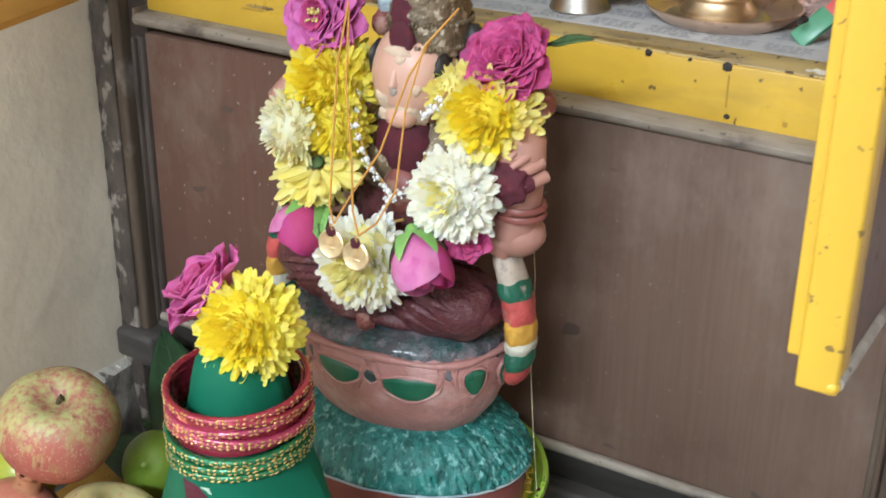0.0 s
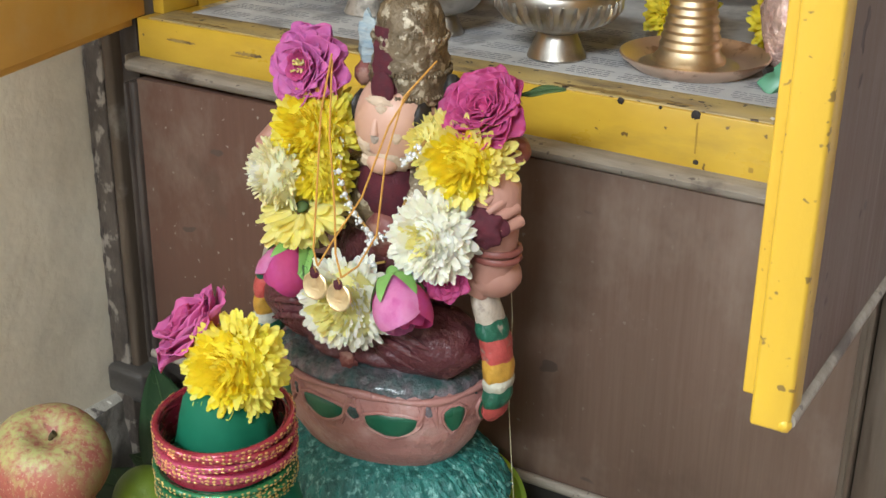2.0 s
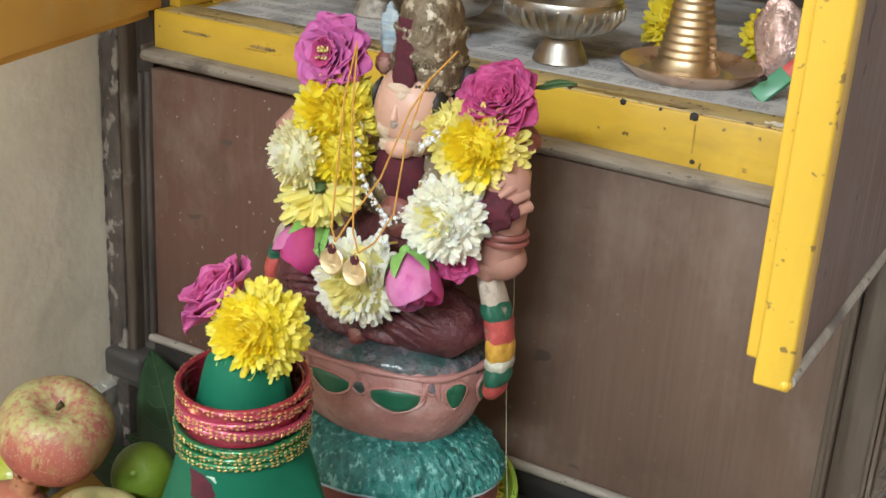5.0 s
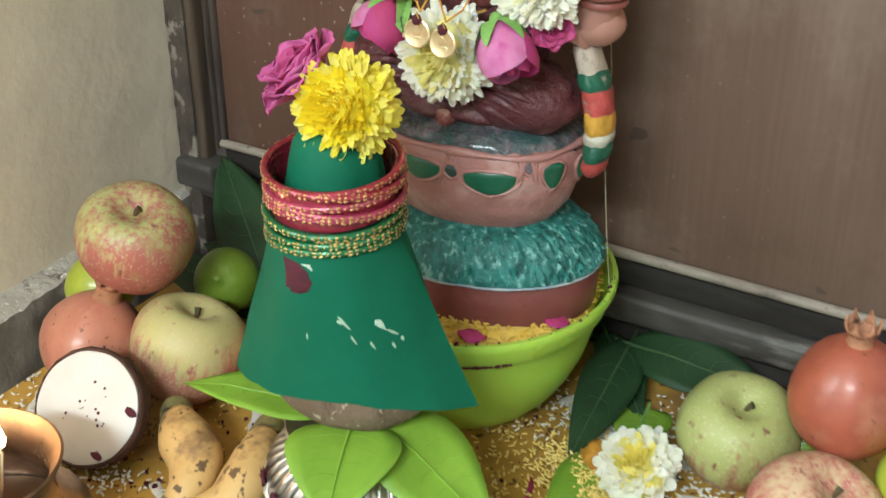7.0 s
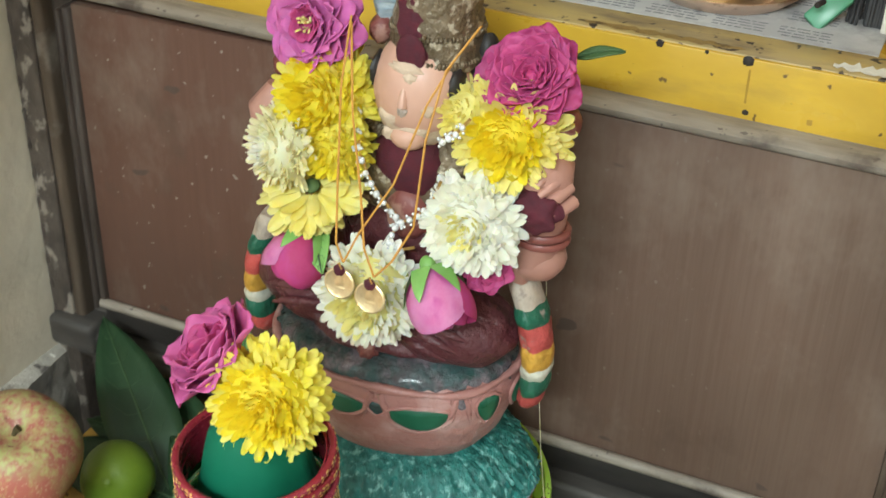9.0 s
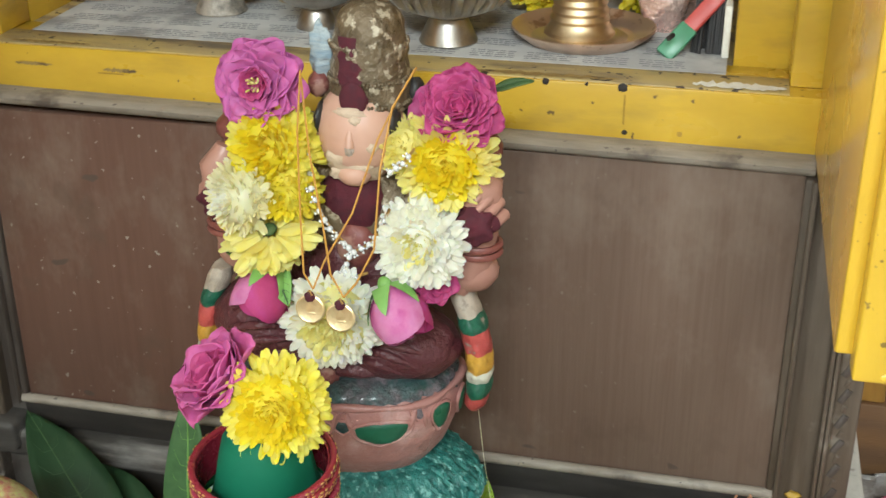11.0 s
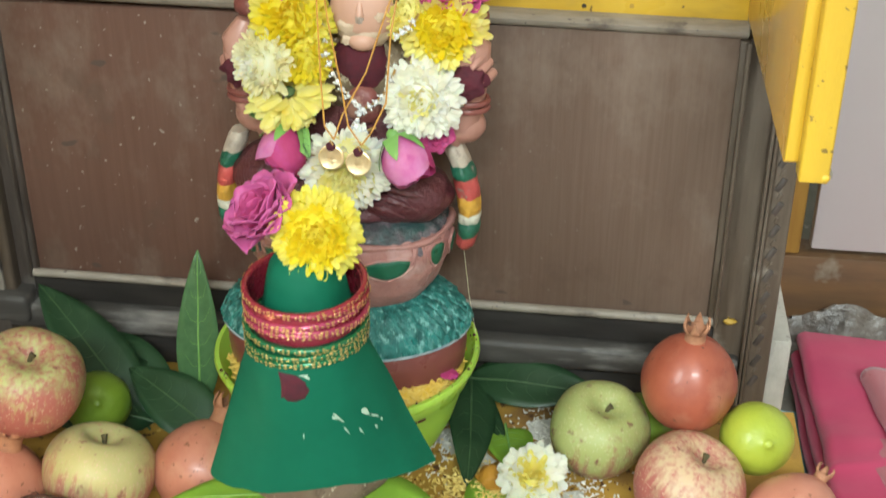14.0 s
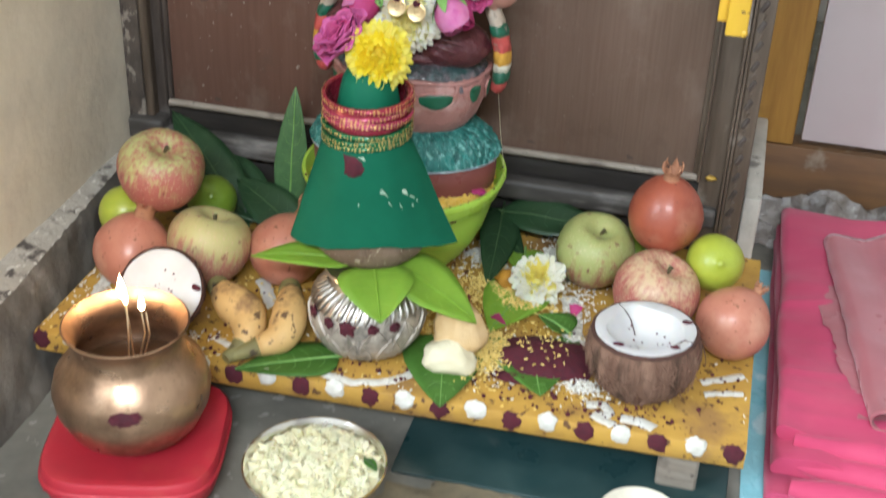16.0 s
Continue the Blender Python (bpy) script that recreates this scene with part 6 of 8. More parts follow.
for q in ((0.0010, 0.2290, 0.0070, 0.2215, 0.0009), (0.0006, 0.2265, 0.0035, 0.2245, 0.0011), (0.0065, 0.2185, 0.0095, 0.2130, 0.0005), (0.0150, 0.2255, 0.0190, 0.2190, 0.0016), (0.0190, 0.2195, 0.0235, 0.2150, 0.0006),
          (0.0140, 0.2145, 0.0165, 0.2095, 0.0005), (0.0215, 0.2120, 0.0230, 0.2085, 0.0005), (0.0240, 0.2140, 0.0250, 0.2115, 0.0006), (-0.0150, 0.2160, -0.0146, 0.2120, 0.0006)):
    sliver(q[0] + 0.004, q[1] + 0.004, q[2] + 0.004, q[3] + 0.004, q[4] * 0.75)
GB = "bangles round the cloth cone"
random.seed(12)


def bangle(z, mat, label, r=0.0328, seed=0, tilt=0.0):
    ob = thing("bangle", (KX + random.uniform(-0.0008, 0.0008), KY - 0.003 + random.uniform(-0.0008, 0.0008), z), label, "bangle",
               pose(0, 0, 0, random.uniform(-0.7, 0.7) + 4, random.uniform(-0.7, 0.7) - tilt, random.uniform(0, 360)), GB)
    ring = [(r * math.cos(2 * math.pi * k / 64), r * math.sin(2 * math.pi * k / 64), 0) for k in range(65)]
    part("ring", G().tube(ring, [0.0019] * 65, 10), mat, ob)
    gd = G()
    for k in range(72):
        a = 2 * math.pi * (k + 0.4 * random.random()) / 72
        for dz in ((0.0009, -0.0009) if k % 3 else (0.0,)):
            gd.ball((0, 0, 0), (0.0004, 0.0007 + 0.0008 * random.random(), 0.00062), 0, Matrix.Rotation(a, 4, "Z") @ pose(r + 0.0016, 0, dz, random.uniform(-30, 30), 0, 0), 6, 4)
    part("gold_specks", gd, GOLD, ob, "raised gold specks", kind="stuff")
    return ob


lab_r, lab_p, lab_g = "wine red glass bangle with gold specks", "pink glass bangle with gold specks", "green glass bangle with gold specks"
zb = 0.2980
for k, (mt, lb) in enumerate(((BREDS[0], lab_r), (BREDS[0], lab_r), (BREDS[1], lab_p), (BREDS[1], lab_p), (BREDS[1], lab_p), (BGREEN, lab_g), (BGREEN, lab_g), (BGREEN, lab_g), (BGREEN, lab_g))):
    bangle(zb - 0.00425 * k, mt, lb, 0.0328 + 0.0003 * (k % 2))
single("bangle_lining", G().lathe([(0.0312, 0.000), (0.0313, 0.020), (0.0308, 0.020), (0.0307, 0.000)], 48, 0), BREDS[0], "wine red inner band of the stacked bangles", "bangle",
       (KX, KY - 0.003, 0.2785), pose(0, 0, 0, 5, 0, 0), GB)
GL = "leaves under the coconut"
top = Vector((KX + 0.004, KY, 0.150))
for k, (b, t, w, n) in enumerate((((-0.006, -0.244, 0.150), (0.016, -0.299, 0.134), 0.030, (0.10, -0.35, 1)), ((0.008, -0.236, 0.150), (0.080, -0.245, 0.112), 0.027, (0.3, -0.2, 1)),
                                  ((-0.022, -0.240, 0.150), (-0.104, -0.262, 0.151), 0.017, (0.0, -0.10, 1)))):
    leaf("betel_leaf", b, t, n, w, BETEL, "fresh light green leaf under the coconut", GL, 0.10, 0.10, k, BETEL, 0.85)

# ---- fruit ----


def apple(at, R, mat, label, rot, seed, group):
    ob = thing("apple", at, label, "apple", rot, group)
    prof = []
    for i in range(41):
        t = math.pi * i / 40
        r = math.sin(t) * (1 + 0.10 * math.cos(t) ** 2 * 0 - 0.07 * math.cos(t + 0.0))
        z = -1.0 * math.cos(t)
        r = R * r * (1.0 + 0.09 * z)
        dip = 0.34 * math.exp(-((math.sin(t) / 0.30) ** 2))
        z = R * (z - dip * (1 if z > 0 else -0.5) * (1 if abs(z) > 0.5 else 0))
        prof.append((max(r, 0.0), z))
    part("skin", G().lathe(prof, 48, 0, None, 1.0, lambda a, i: 1 + 0.018 * math.sin(a * 5 + seed) * (0.4 + i / 66) + 0.015 * math.sin(a * 2 + seed * 2)), mat, ob, sharp=80)
    part("stem", G().tube([(0, 0, 0.56 * R), (0.0006, 0.0003, 0.66 * R), (0.0018, 0.0008, 0.76 * R), (0.0034, 0.0012, 0.80 * R)], [0.0016, 0.0014, 0.0018, 0.0024], 8), STEM, ob, "short woody stem")
    return ob


GA = "apples"
apple((-0.224, -0.171, 0.163), 0.0370, apple_skin("apple_red_green", (0.41, 0.41, 0.16), (0.37, 0.115, 0.09), 0.46, (0.46, 0.27, 0.18)), "red apple with a yellow-green shoulder", pose(0, 0, 0, 20, 6, 40), 1, GA)
apple((-0.177, -0.184, 0.1025), 0.0368, apple_skin("apple_yellow_pink", (0.48, 0.43, 0.185), (0.46, 0.19, 0.13), 0.26, (0.56, 0.42, 0.25)), "yellow-green apple with a pink blush", pose(0, 0, 0, 18, 8, 120), 2, GA)
apple((0.153, -0.086, 0.1015), 0.0350, apple_skin("apple_green", (0.34, 0.36, 0.125), (0.30, 0.13, 0.08), 0.10, (0.44, 0.42, 0.20)), "dull green apple with a brownish blush", pose(0, 0, 0, 14, 8, 10), 3, GA)
apple((0.213, -0.140, 0.1015), 0.0370, apple_skin("apple_pink", (0.53, 0.37, 0.22), (0.40, 0.115, 0.095), 0.44, (0.56, 0.36, 0.24)), "pink apple speckled with pale dots on the plank", pose(0, 0, 0, 20, 6, 70), 4, GA)


def pomegranate(at, R, mat, label, rot, seed, crown=1.0, tall=1.0):
    ob = thing("pomegranate", at, label, "pomegranate", rot, "pomegranates")
    part("skin", G().lathe([(R * math.sin(math.pi * i / 22) * (1 if i < 13 else 1 - 0.014 * (i - 12)), -R * (1.0 + 0.04 * max(0, i - 11) / 10) * (tall if i > 11 else 1) * math.cos(math.pi * i / 22)) for i in range(22)], 44, 0, None, 1.0,
                           lambda a, i: 1 + 0.018 * math.sin(a * 3 + seed) + 0.015 * math.sin(a * 5 + seed * 3)), mat, ob, sharp=80)
    c = part("crown", G().lathe([(0.35 * R, 0.88 * R), (0.26 * R, 1.00 * R), (0.24 * R, 1.16 * R), (0.29 * R, 1.32 * R), (0.26 * R, 1.32 * R), (0.17 * R, 1.10 * R), (0.0, 1.02 * R)], 24, 0), POMCROWN, ob, "dry calyx crown")
    c.matrix_basis = Matrix.Translation((0, 0, 0.96 * R * tall)) @ Matrix.Scale(crown, 4) @ Matrix.Translation((0, 0, -0.96 * R))
    for k in range(6):
        a = 2 * math.pi * k / 6 + seed
        g = G()
        o = Vector((math.cos(a), math.sin(a), 0))
        s = Vector((-o.y, o.x, 0))
        rows = []
        for i in range(5):
            v = i / 4
            w = 0.13 * R * (1 - v) + 0.0002
            cc = o * (0.27 * R + 0.05 * R * math.sin(v * 3)) + Vector((0, 0, (1.28 + 0.34 * v) * R))
            rows.append([cc - s * w, cc + o * 0.03 * R, cc + s * w])
        g.grid(rows)
        t = part("crown_tooth", g, POMCROWN, c)
        md = t.modifiers.new("thick", "SOLIDIFY")
        md.thickness = 0.0012
    return ob


pomegranate((0.211, -0.090, 0.151), 0.0325, POM, "glossy red pomegranate standing crown up", pose(0, 0, 0, 3, 0, 20), 1, 0.85, 1.16)
pomegranate((0.281, -0.157, 0.0965), 0.0312, POMPALE, "speckled brown-red pomegranate on the plank", pose(0, 0, 0, -30, 34, 0), 2, 0.6)
pomegranate((-0.240, -0.204, 0.099), 0.0345, POMPALE, "pinkish pomegranate with a torn crown", pose(0, 0, 0, 12, 18, 80), 3)
pomegranate((-0.113, -0.160, 0.098), 0.0330, POMPALE, "orange-pink pomegranate behind the pot", pose(0, 0, 0, -40, 20, 0), 4)


def lime(at, R, mat, label, rot):
    ob = single("lime", G().lathe([(0, -1.12 * R), (0.10 * R, -1.10 * R)] + [(R * math.sin(math.pi * i / 18), -R * 1.02 * math.cos(math.pi * i / 18)) for i in range(1, 18)] +
                                  [(0.12 * R, 1.06 * R), (0.06 * R, 1.13 * R), (0, 1.10 * R)], 36, 0, None, 1.0, lambda a, i: 1 + 0.012 * math.sin(a * 3)), mat, label, "lime", at, rot, "limes", sharp=80)
    return ob


lime((0.259, -0.104, 0.121), 0.0250, LIME, "bright yellow-green lime among the fruit", pose(0, 0, 0, 60, 20, 0))
lime((-0.205, -0.110, 0.108), 0.0232, LIMEDARK, "green lime behind the apples", pose(0, 0, 0, 50, 30, 0))
lime((-0.262, -0.172, 0.118), 0.0230, LIME, "yellow-green lime between the apple and the wall", pose(0, 0, 0, 20, 60, 0))
lime((0.183, -0.060, 0.091), 0.0245, LIMEDARK, "green lime tucked behind the pomegranate", pose(0, 0, 0, 80, 0, 0))


def half_coconut(at, R, rot, label, mat, seed, depth=1.05, full=0.55, barrel=False):
    """A broken half: husk, dark rind line and white flesh with a hollow."""
    ob = thing("coconut_half", at, label, "coconut", rot, "coconut halves")
    husk = [(0.0, -depth * R)] + [(R * 1.03 * math.sin(t), -depth * R * math.cos(t)) for t in [math.pi / 2 * k / 12 for k in range(1, 13)]]
    if barrel:
        husk = [(r * R, -z * R) for r, z in ((0.0, 1.36), (0.42, 1.34), (0.66, 1.24), (0.86, 1.04), (1.0, 0.78), (1.07, 0.50), (1.08, 0.28), (1.05, 0.10), (1.02, 0.0))]
    rad = lambda z: float(np.interp(z, [q[1] for q in husk], [q[0] for q in husk]))
    part("husk", G().lathe(husk, 56, 0, None, 1.0, lambda a, i: 1 + 0.012 * math.sin(a * 19 + seed) + 0.012 * math.sin(a * 7 + i)), mat, ob, "fibrous brown husk")
    part("rind", G().lathe([(1.03 * R, 0.0), (1.035 * R, 0.0016), (1.0 * R, 0.0032), (0.955 * R, 0.0022)], 56, 0, None, 1.0, lambda a, i: 1 + 0.008 * math.sin(a * 19 + seed)), HUSKDARK, ob, "dark broken rind")
    inside = [(0.74, 0.0030), (0.66, -0.003), (0.52, -full * 0.40 * R), (0.28, -full * 0.62 * R), (0.0, -full * 0.70 * R)] if full > 0.2 else [(0.7, 0.0042), (0.5, 0.0045), (0.25, 0.0043), (0.0, 0.0042)]
    part("flesh", G().lathe([(0.965 * R, 0.0008), (0.96 * R, 0.0034), (0.90 * R, 0.0040)] + [(r * R, z) for r, z in inside], 56, 0, None, 1.0,
                            lambda a, i: 1 + (0.05 * math.sin(a * 3 + seed) + 0.04 * math.sin(a * 5 + 2 * seed) if i > 2 else 0.006 * math.sin(a * 9))), COCOFLESH, ob, "white coconut flesh")
    rnd = random.Random(seed)
    for a in (2.2, -0.4) if barrel else ():
        part("crack", G().tube([(r * R * math.cos(a + 0.08 * math.sin(r * 9)), r * R * math.sin(a + 0.08 * math.sin(r * 9)), float(np.interp(r, [0.3, 0.5, 0.68, 0.78, 0.97], [-full * 0.60 * R, -full * 0.42 * R, -0.001, 0.0034, 0.0038]))) for r in (0.34, 0.48, 0.6, 0.7, 0.8, 0.9, 0.97)], 0.0005, 5), HUSKDARK, ob, "thin dark crack in the flesh")
    gk = G()
    for k in range(16):
        a, r = rnd.uniform(0, 6.283), R * rnd.uniform(0.05, 0.5)
        gk.ball((r * math.cos(a), r * math.sin(a), -full * 0.70 * R * (1 - (r / (0.72 * R)) ** 2) + (0.0012 if full > 0.2 else 0.0056)), 0.0004 + 0.0007 * rnd.random(), 0, None, 6, 4, 0.4, k)
    part("kumkum_crumbs", gk, KUMKUM, ob, "kumkum crumbs on the flesh", kind="stuff")
    for a in (0.45, -0.75, -2.1):
        part("kumkum_mark", G().ball((0.84 * R * math.cos(a), 0.84 * R * math.sin(a), 0.0042), (0.0042, 0.0026, 0.0010), 0, None, 10, 6, 0.5, a), KUMKUM, ob)
    gf = G()
    for k in range(1000 if barrel else 120):
        a = rnd.uniform(0, 6.283)
        z = -depth * R * rnd.uniform(0.05, 0.98)
        pts, da, dz = [], rnd.gauss(0, 0.16), rnd.uniform(-0.016, -0.004)
        lift = 0.0060 * rnd.random() ** 3 + (0.006 * rnd.random() if z < -0.85 * depth * R else 0)
        for t in (0, 0.35, 0.7, 1):
            zz = max(z + dz * t, -depth * R)
            r = rad(zz) + 0.0004 + lift * t
            pts.append((r * math.cos(a + da * t), r * math.sin(a + da * t), zz + 0.001 * t))
        gf.tube(pts, [0.0005, 0.0005, 0.0004, 0.0002], 4)
    part("loose_fibres", gf, mat, ob, "loose coconut fibres", kind="stuff")
    return ob


half_coconut((0.213, -0.230, 0.1222), 0.0412, pose(0, 0, 0, -1, -2, 0), "broken half coconut with white flesh, standing on the plank", HUSK, 2, 1.36, 0.52, True)
half_coconut((-0.185, -0.262, 0.104), 0.0350, pose(0, 0, 0, 52, 16, 0), "broken half coconut leaning to show its white flesh", HUSKDARK, 5, 0.95, 0.05)


def banana(name, pts, radii, label):
    ob = thing(name, pts[0], label, "banana", None, "bananas")
    o = Vector(pts[0])
    q = [Vector(p) - o for p in pts]
    fine, fr = [], []
    for i in range(len(q) - 1):
        for k in range(5):
            t = k / 5
            a, b, c, d = q[max(i - 1, 0)], q[i], q[i + 1], q[min(i + 2, len(q) - 1)]
            fine.append(0.5 * ((2 * b) + (c - a) * t + (2 * a - 5 * b + 4 * c - d) * t * t + (3 * b - a - 3 * c + d) * t ** 3))
            fr.append(radii[i] * (1 - t) + radii[i + 1] * t)
    fine.append(q[-1])
    fr.append(radii[-1])
    n = len(fine)
    part("fruit", G().tube(fine[5:n - 6], fr[5:n - 6], 18, 0, None, 0.9), BANANA, ob, sharp=80)
    part("stalk", G().tube(fine[n - 7:], fr[n - 7:], 10), BANANATIP, ob, "grey-green stalk")
    part("tip", G().tube(fine[:6], fr[:6], 12), BANANATIP, ob, "dark blossom tip")
    return ob


banana("banana", ((-0.152, -0.224, 0.092), (-0.146, -0.231, 0.092), (-0.132, -0.241, 0.089), (-0.116, -0.250, 0.085), (-0.108, -0.265, 0.080), (-0.110, -0.283, 0.074), (-0.116, -0.296, 0.071)),
       (0.0095, 0.0105, 0.0165, 0.0172, 0.0140, 0.007, 0.005), "short yellow banana with brown bruises on the plank")
banana("banana", ((-0.092, -0.208, 0.092), (-0.088, -0.219, 0.092), (-0.082, -0.236, 0.089), (-0.078, -0.252, 0.085), (-0.080, -0.267, 0.080), (-0.098, -0.281, 0.075), (-0.114, -0.292, 0.071)),
       (0.0090, 0.0105, 0.0155, 0.0168, 0.0150, 0.0075, 0.005), "short yellow banana with a green-grey stalk")

# ---- leaves and offerings on the plank ----
GM = "mango leaves round the bowl"
LM = "dark green mango leaf lying by the bowl"
leaf("mango_leaf", (0.052, -0.012, 0.088), (0.158, -0.022, 0.086), (0.0, -0.50, 0.9), 0.021, MANGO, LM, GM, 0.12, 0.10, 1)
leaf("mango_leaf", (0.053, -0.004, 0.087), (0.064, -0.122, 0.071), (0.25, 0, 1), 0.018, MANGO, LM, GM, 0.10, 0.12, 2)
leaf("mango_leaf", (0.030, 0.003, 0.082), (0.086, -0.065, 0.072), (0.0, 0, 1), 0.015, MANGO, LM, GM, 0.06, 0.12, 3)
leaf("mango_leaf", (-0.185, -0.085, 0.078), (-0.288, -0.010, 0.142), (0.45, -0.6, 0.75), 0.024, MANGO, "dark mango leaf leaning in the cabinet corner", GM, 0.10, 0.15, 5)
leaf("mango_leaf", (-0.170, -0.060, 0.078), (-0.262, -0.006, 0.100), (0.1, -0.5, 0.9), 0.022, MANGO, "dark mango leaf leaning in the cabinet corner", GM, 0.12, 0.15, 6)
leaf("mango_leaf", (-0.170, -0.050, 0.078), (-0.270, -0.060, 0.094), (0.1, -0.4, 1), 0.022, MANGO, LM, GM, 0.12, 0.15, 7)
leaf("mango_leaf", (-0.175, -0.085, 0.076), (-0.285, -0.095, 0.090), (0.1, -0.3, 1), 0.024, MANGO, LM, GM, 0.14, 0.15, 8)
leaf("mango_leaf", (-0.120, -0.10, 0.078), (-0.200, -0.060, 0.105), (0.1, -0.6, 1), 0.022, MANGO, LM, GM, 0.12, 0.15, 17)
leaf("upright_leaf", (-0.148, -0.060, 0.072), (-0.142, -0.048, 0.205), (0.15, -1, 0.1), 0.0155, GREYLEAF, "upright grey-green leaf standing behind the fruit", GM, 0.03, 0.2, 9, SEPAL)
leaf("mango_leaf", (0.02, 0.004, 0.075), (-0.08, 0.006, 0.080), (0.0, -0.5, 1), 0.018, MANGO, LM, GM, 0.10, 0.12, 10)
GBL = "betel leaves under the offerings"
leaf("betel_leaf", (0.046, -0.205, 0.0690), (0.066, -0.301, 0.0665), (0, 0, 1), 0.034, BETELDARK, "dark betel leaf under the pale lump", GBL, 0.04, 0.05, 11, SEPAL, 0.8)
leaf("betel_leaf", (0.108, -0.160, 0.060), (0.140, -0.268, 0.0695), (0, 0, 1), 0.042, BETELDARK, "green betel leaf under the kumkum heap", GBL, 0.03, 0.08, 12, SEPAL, 0.8)
leaf("betel_leaf", (0.100, -0.105, 0.070), (0.082, -0.192, 0.070), (0, 0, 1), 0.030, BETEL, "light green betel leaf with turmeric on it", GBL, 0.05, 0.10, 13, SEPAL, 0.8)
leaf("betel_leaf", (0.085, -0.050, 0.072), (0.095, -0.105, 0.074), (0, 0, 1), 0.018, BETEL, "light green betel leaf by the flower", GBL, 0.05, 0.10, 14, SEPAL, 0.8)
leaf("betel_leaf", (0.148, -0.175, 0.0705), (0.118, -0.163, 0.076), (0.0, 0.2, 1), 0.020, BETELDARK, "curled green betel leaf at the heap's back", GBL, 0.10, 0.25, 15, SEPAL, 0.8)
leaf("betel_leaf", (-0.030, -0.262, 0.068), (-0.105, -0.303, 0.068), (0, 0, 1), 0.024, BETELDARK, "dark betel leaf under the bananas", GBL, 0.03, 0.06, 16, SEPAL, 0.8)
pompon("chrysanthemum", (0.110, -0.127, 0.088), (0.05, -0.55, 0.8), 0.0250, (WPETAL, LILY, DARKCALYX), "white chrysanthemum with a yellow eye lying on the plank", "flowers on the plank", 90, low=-12, width=0.115, seed=31,
       squash=0.6, core=0.70)
p = single("rose_petal", rose_petal(0.008, 0.011, 0.7, 0.4, 0.2, 2), ROSEDEEP, "curled fallen rose petal", "petal", (0.146, -0.148, 0.068), pose(0, 0, 0, 10, 10, 90), "fallen petals")
p = single("rose_petal", rose_petal(0.010, 0.012, 0.8, 0.4, 0.2, 3), ROSEDEEP, "magenta petal fallen by the kumkum heap", "petal", (0.096, -0.180, 0.070), pose(0, 0, 0, 60, 0, 200), "fallen petals")
p = single("rose_petal", rose_petal(0.011, 0.012, 0.8, 0.4, 0.2, 5), ROSEDEEP, "dark fallen rose petal behind the pot", "petal", (0.058, -0.165, 0.067), pose(0, 0, 0, 75, 0, 140), "fallen petals")


def lump(name, at, r, mat, label, seed, rot=None, cat="sweet"):
    g = G()
    rows = []
    rnd = random.Random(seed)
    cuts = [Vector((rnd.uniform(-1, 1), rnd.uniform(-1, 1), rnd.uniform(-0.6, 1))).normalized() for _ in range(7)]
    for i in range(29):
        t = math.pi * i / 28
        row = []
        for j in range(44):
            a = 2 * math.pi * j / 44
            d = Vector((math.sin(t) * math.cos(a), math.sin(t) * math.sin(a), -math.cos(t)))
            k = 1 + 0.22 * noise.noise(d * 1.3 + Vector((seed, 0, 0))) + 0.10 * noise.noise(d * 3.5 + Vector((0, seed, 0))) + 0.05 * noise.noise(d * 9 + Vector((0, 0, seed)))
            for c in cuts:
                k = min(k, 0.80 / max(0.05, d.dot(c)))
            row.append((r[0] * k * d.x, r[1] * k * d.y, r[2] * max(k * d.z, -0.92)))
        rows.append(row)
    g.grid(rows, 0, None, True)
    return single(name, g, mat, label, cat, at, rot)


lump("coconut_piece", (0.060, -0.250, 0.081), (0.0235, 0.0180, 0.0150), PALEJAG, "pale cream lump on a betel leaf", 3)
lump("jaggery_lump", (0.065, -0.235, 0.098), (0.0225, 0.0175, 0.0230), JAGGERY, "tan jaggery lump behind the pale one", 6)
lump("turmeric_piece", (0.082, -0.118, 0.078), (0.0120, 0.0105, 0.0090), surf("orange_lump", (0.52, 0.24, 0.03), None, 50, 0.6, bump=0.4, bump_scale=120), "orange lump beside the white flower", 9)


def heap(g, c, rx, ry, h, seed, n=36):
    rows = []
    for i in range(9):
        v = i / 8
        row = []
        for j in range(n):
            a = 2 * math.pi * j / n
            k = 1 + 0.30 * noise.noise(Vector((math.cos(a) * 2.2 + seed, math.sin(a) * 2.2, seed))) + 0.12 * noise.noise(Vector((math.cos(a) * 6 + seed, math.sin(a) * 6, seed)))
            rr = (1 - v) * k
            row.append((c[0] + rx * rr * math.cos(a), c[1] + ry * rr * math.sin(a), c[2] + h * (1 - (1 - v) ** 2.0) + 0.0012 * noise.noise(Vector((rr * math.cos(a) * 9, rr * math.sin(a) * 9, seed)))))
        rows.append(row)
    g.grid(rows, 0, None, True)


g = G()
heap(g, (0.134, -0.213, 0.0685), 0.044, 0.031, 0.010, 1)
single("kumkum_heap", g, KUMKUM, "dark maroon kumkum powder heaped on a betel leaf", "powder")
g = G()
heap(g, (0.112, -0.247, 0.068), 0.016, 0.009, 0.002, 7)
single("kumkum_heap", g, KUMKUM, "spilled dark kumkum powder", "powder")
random.seed(21)


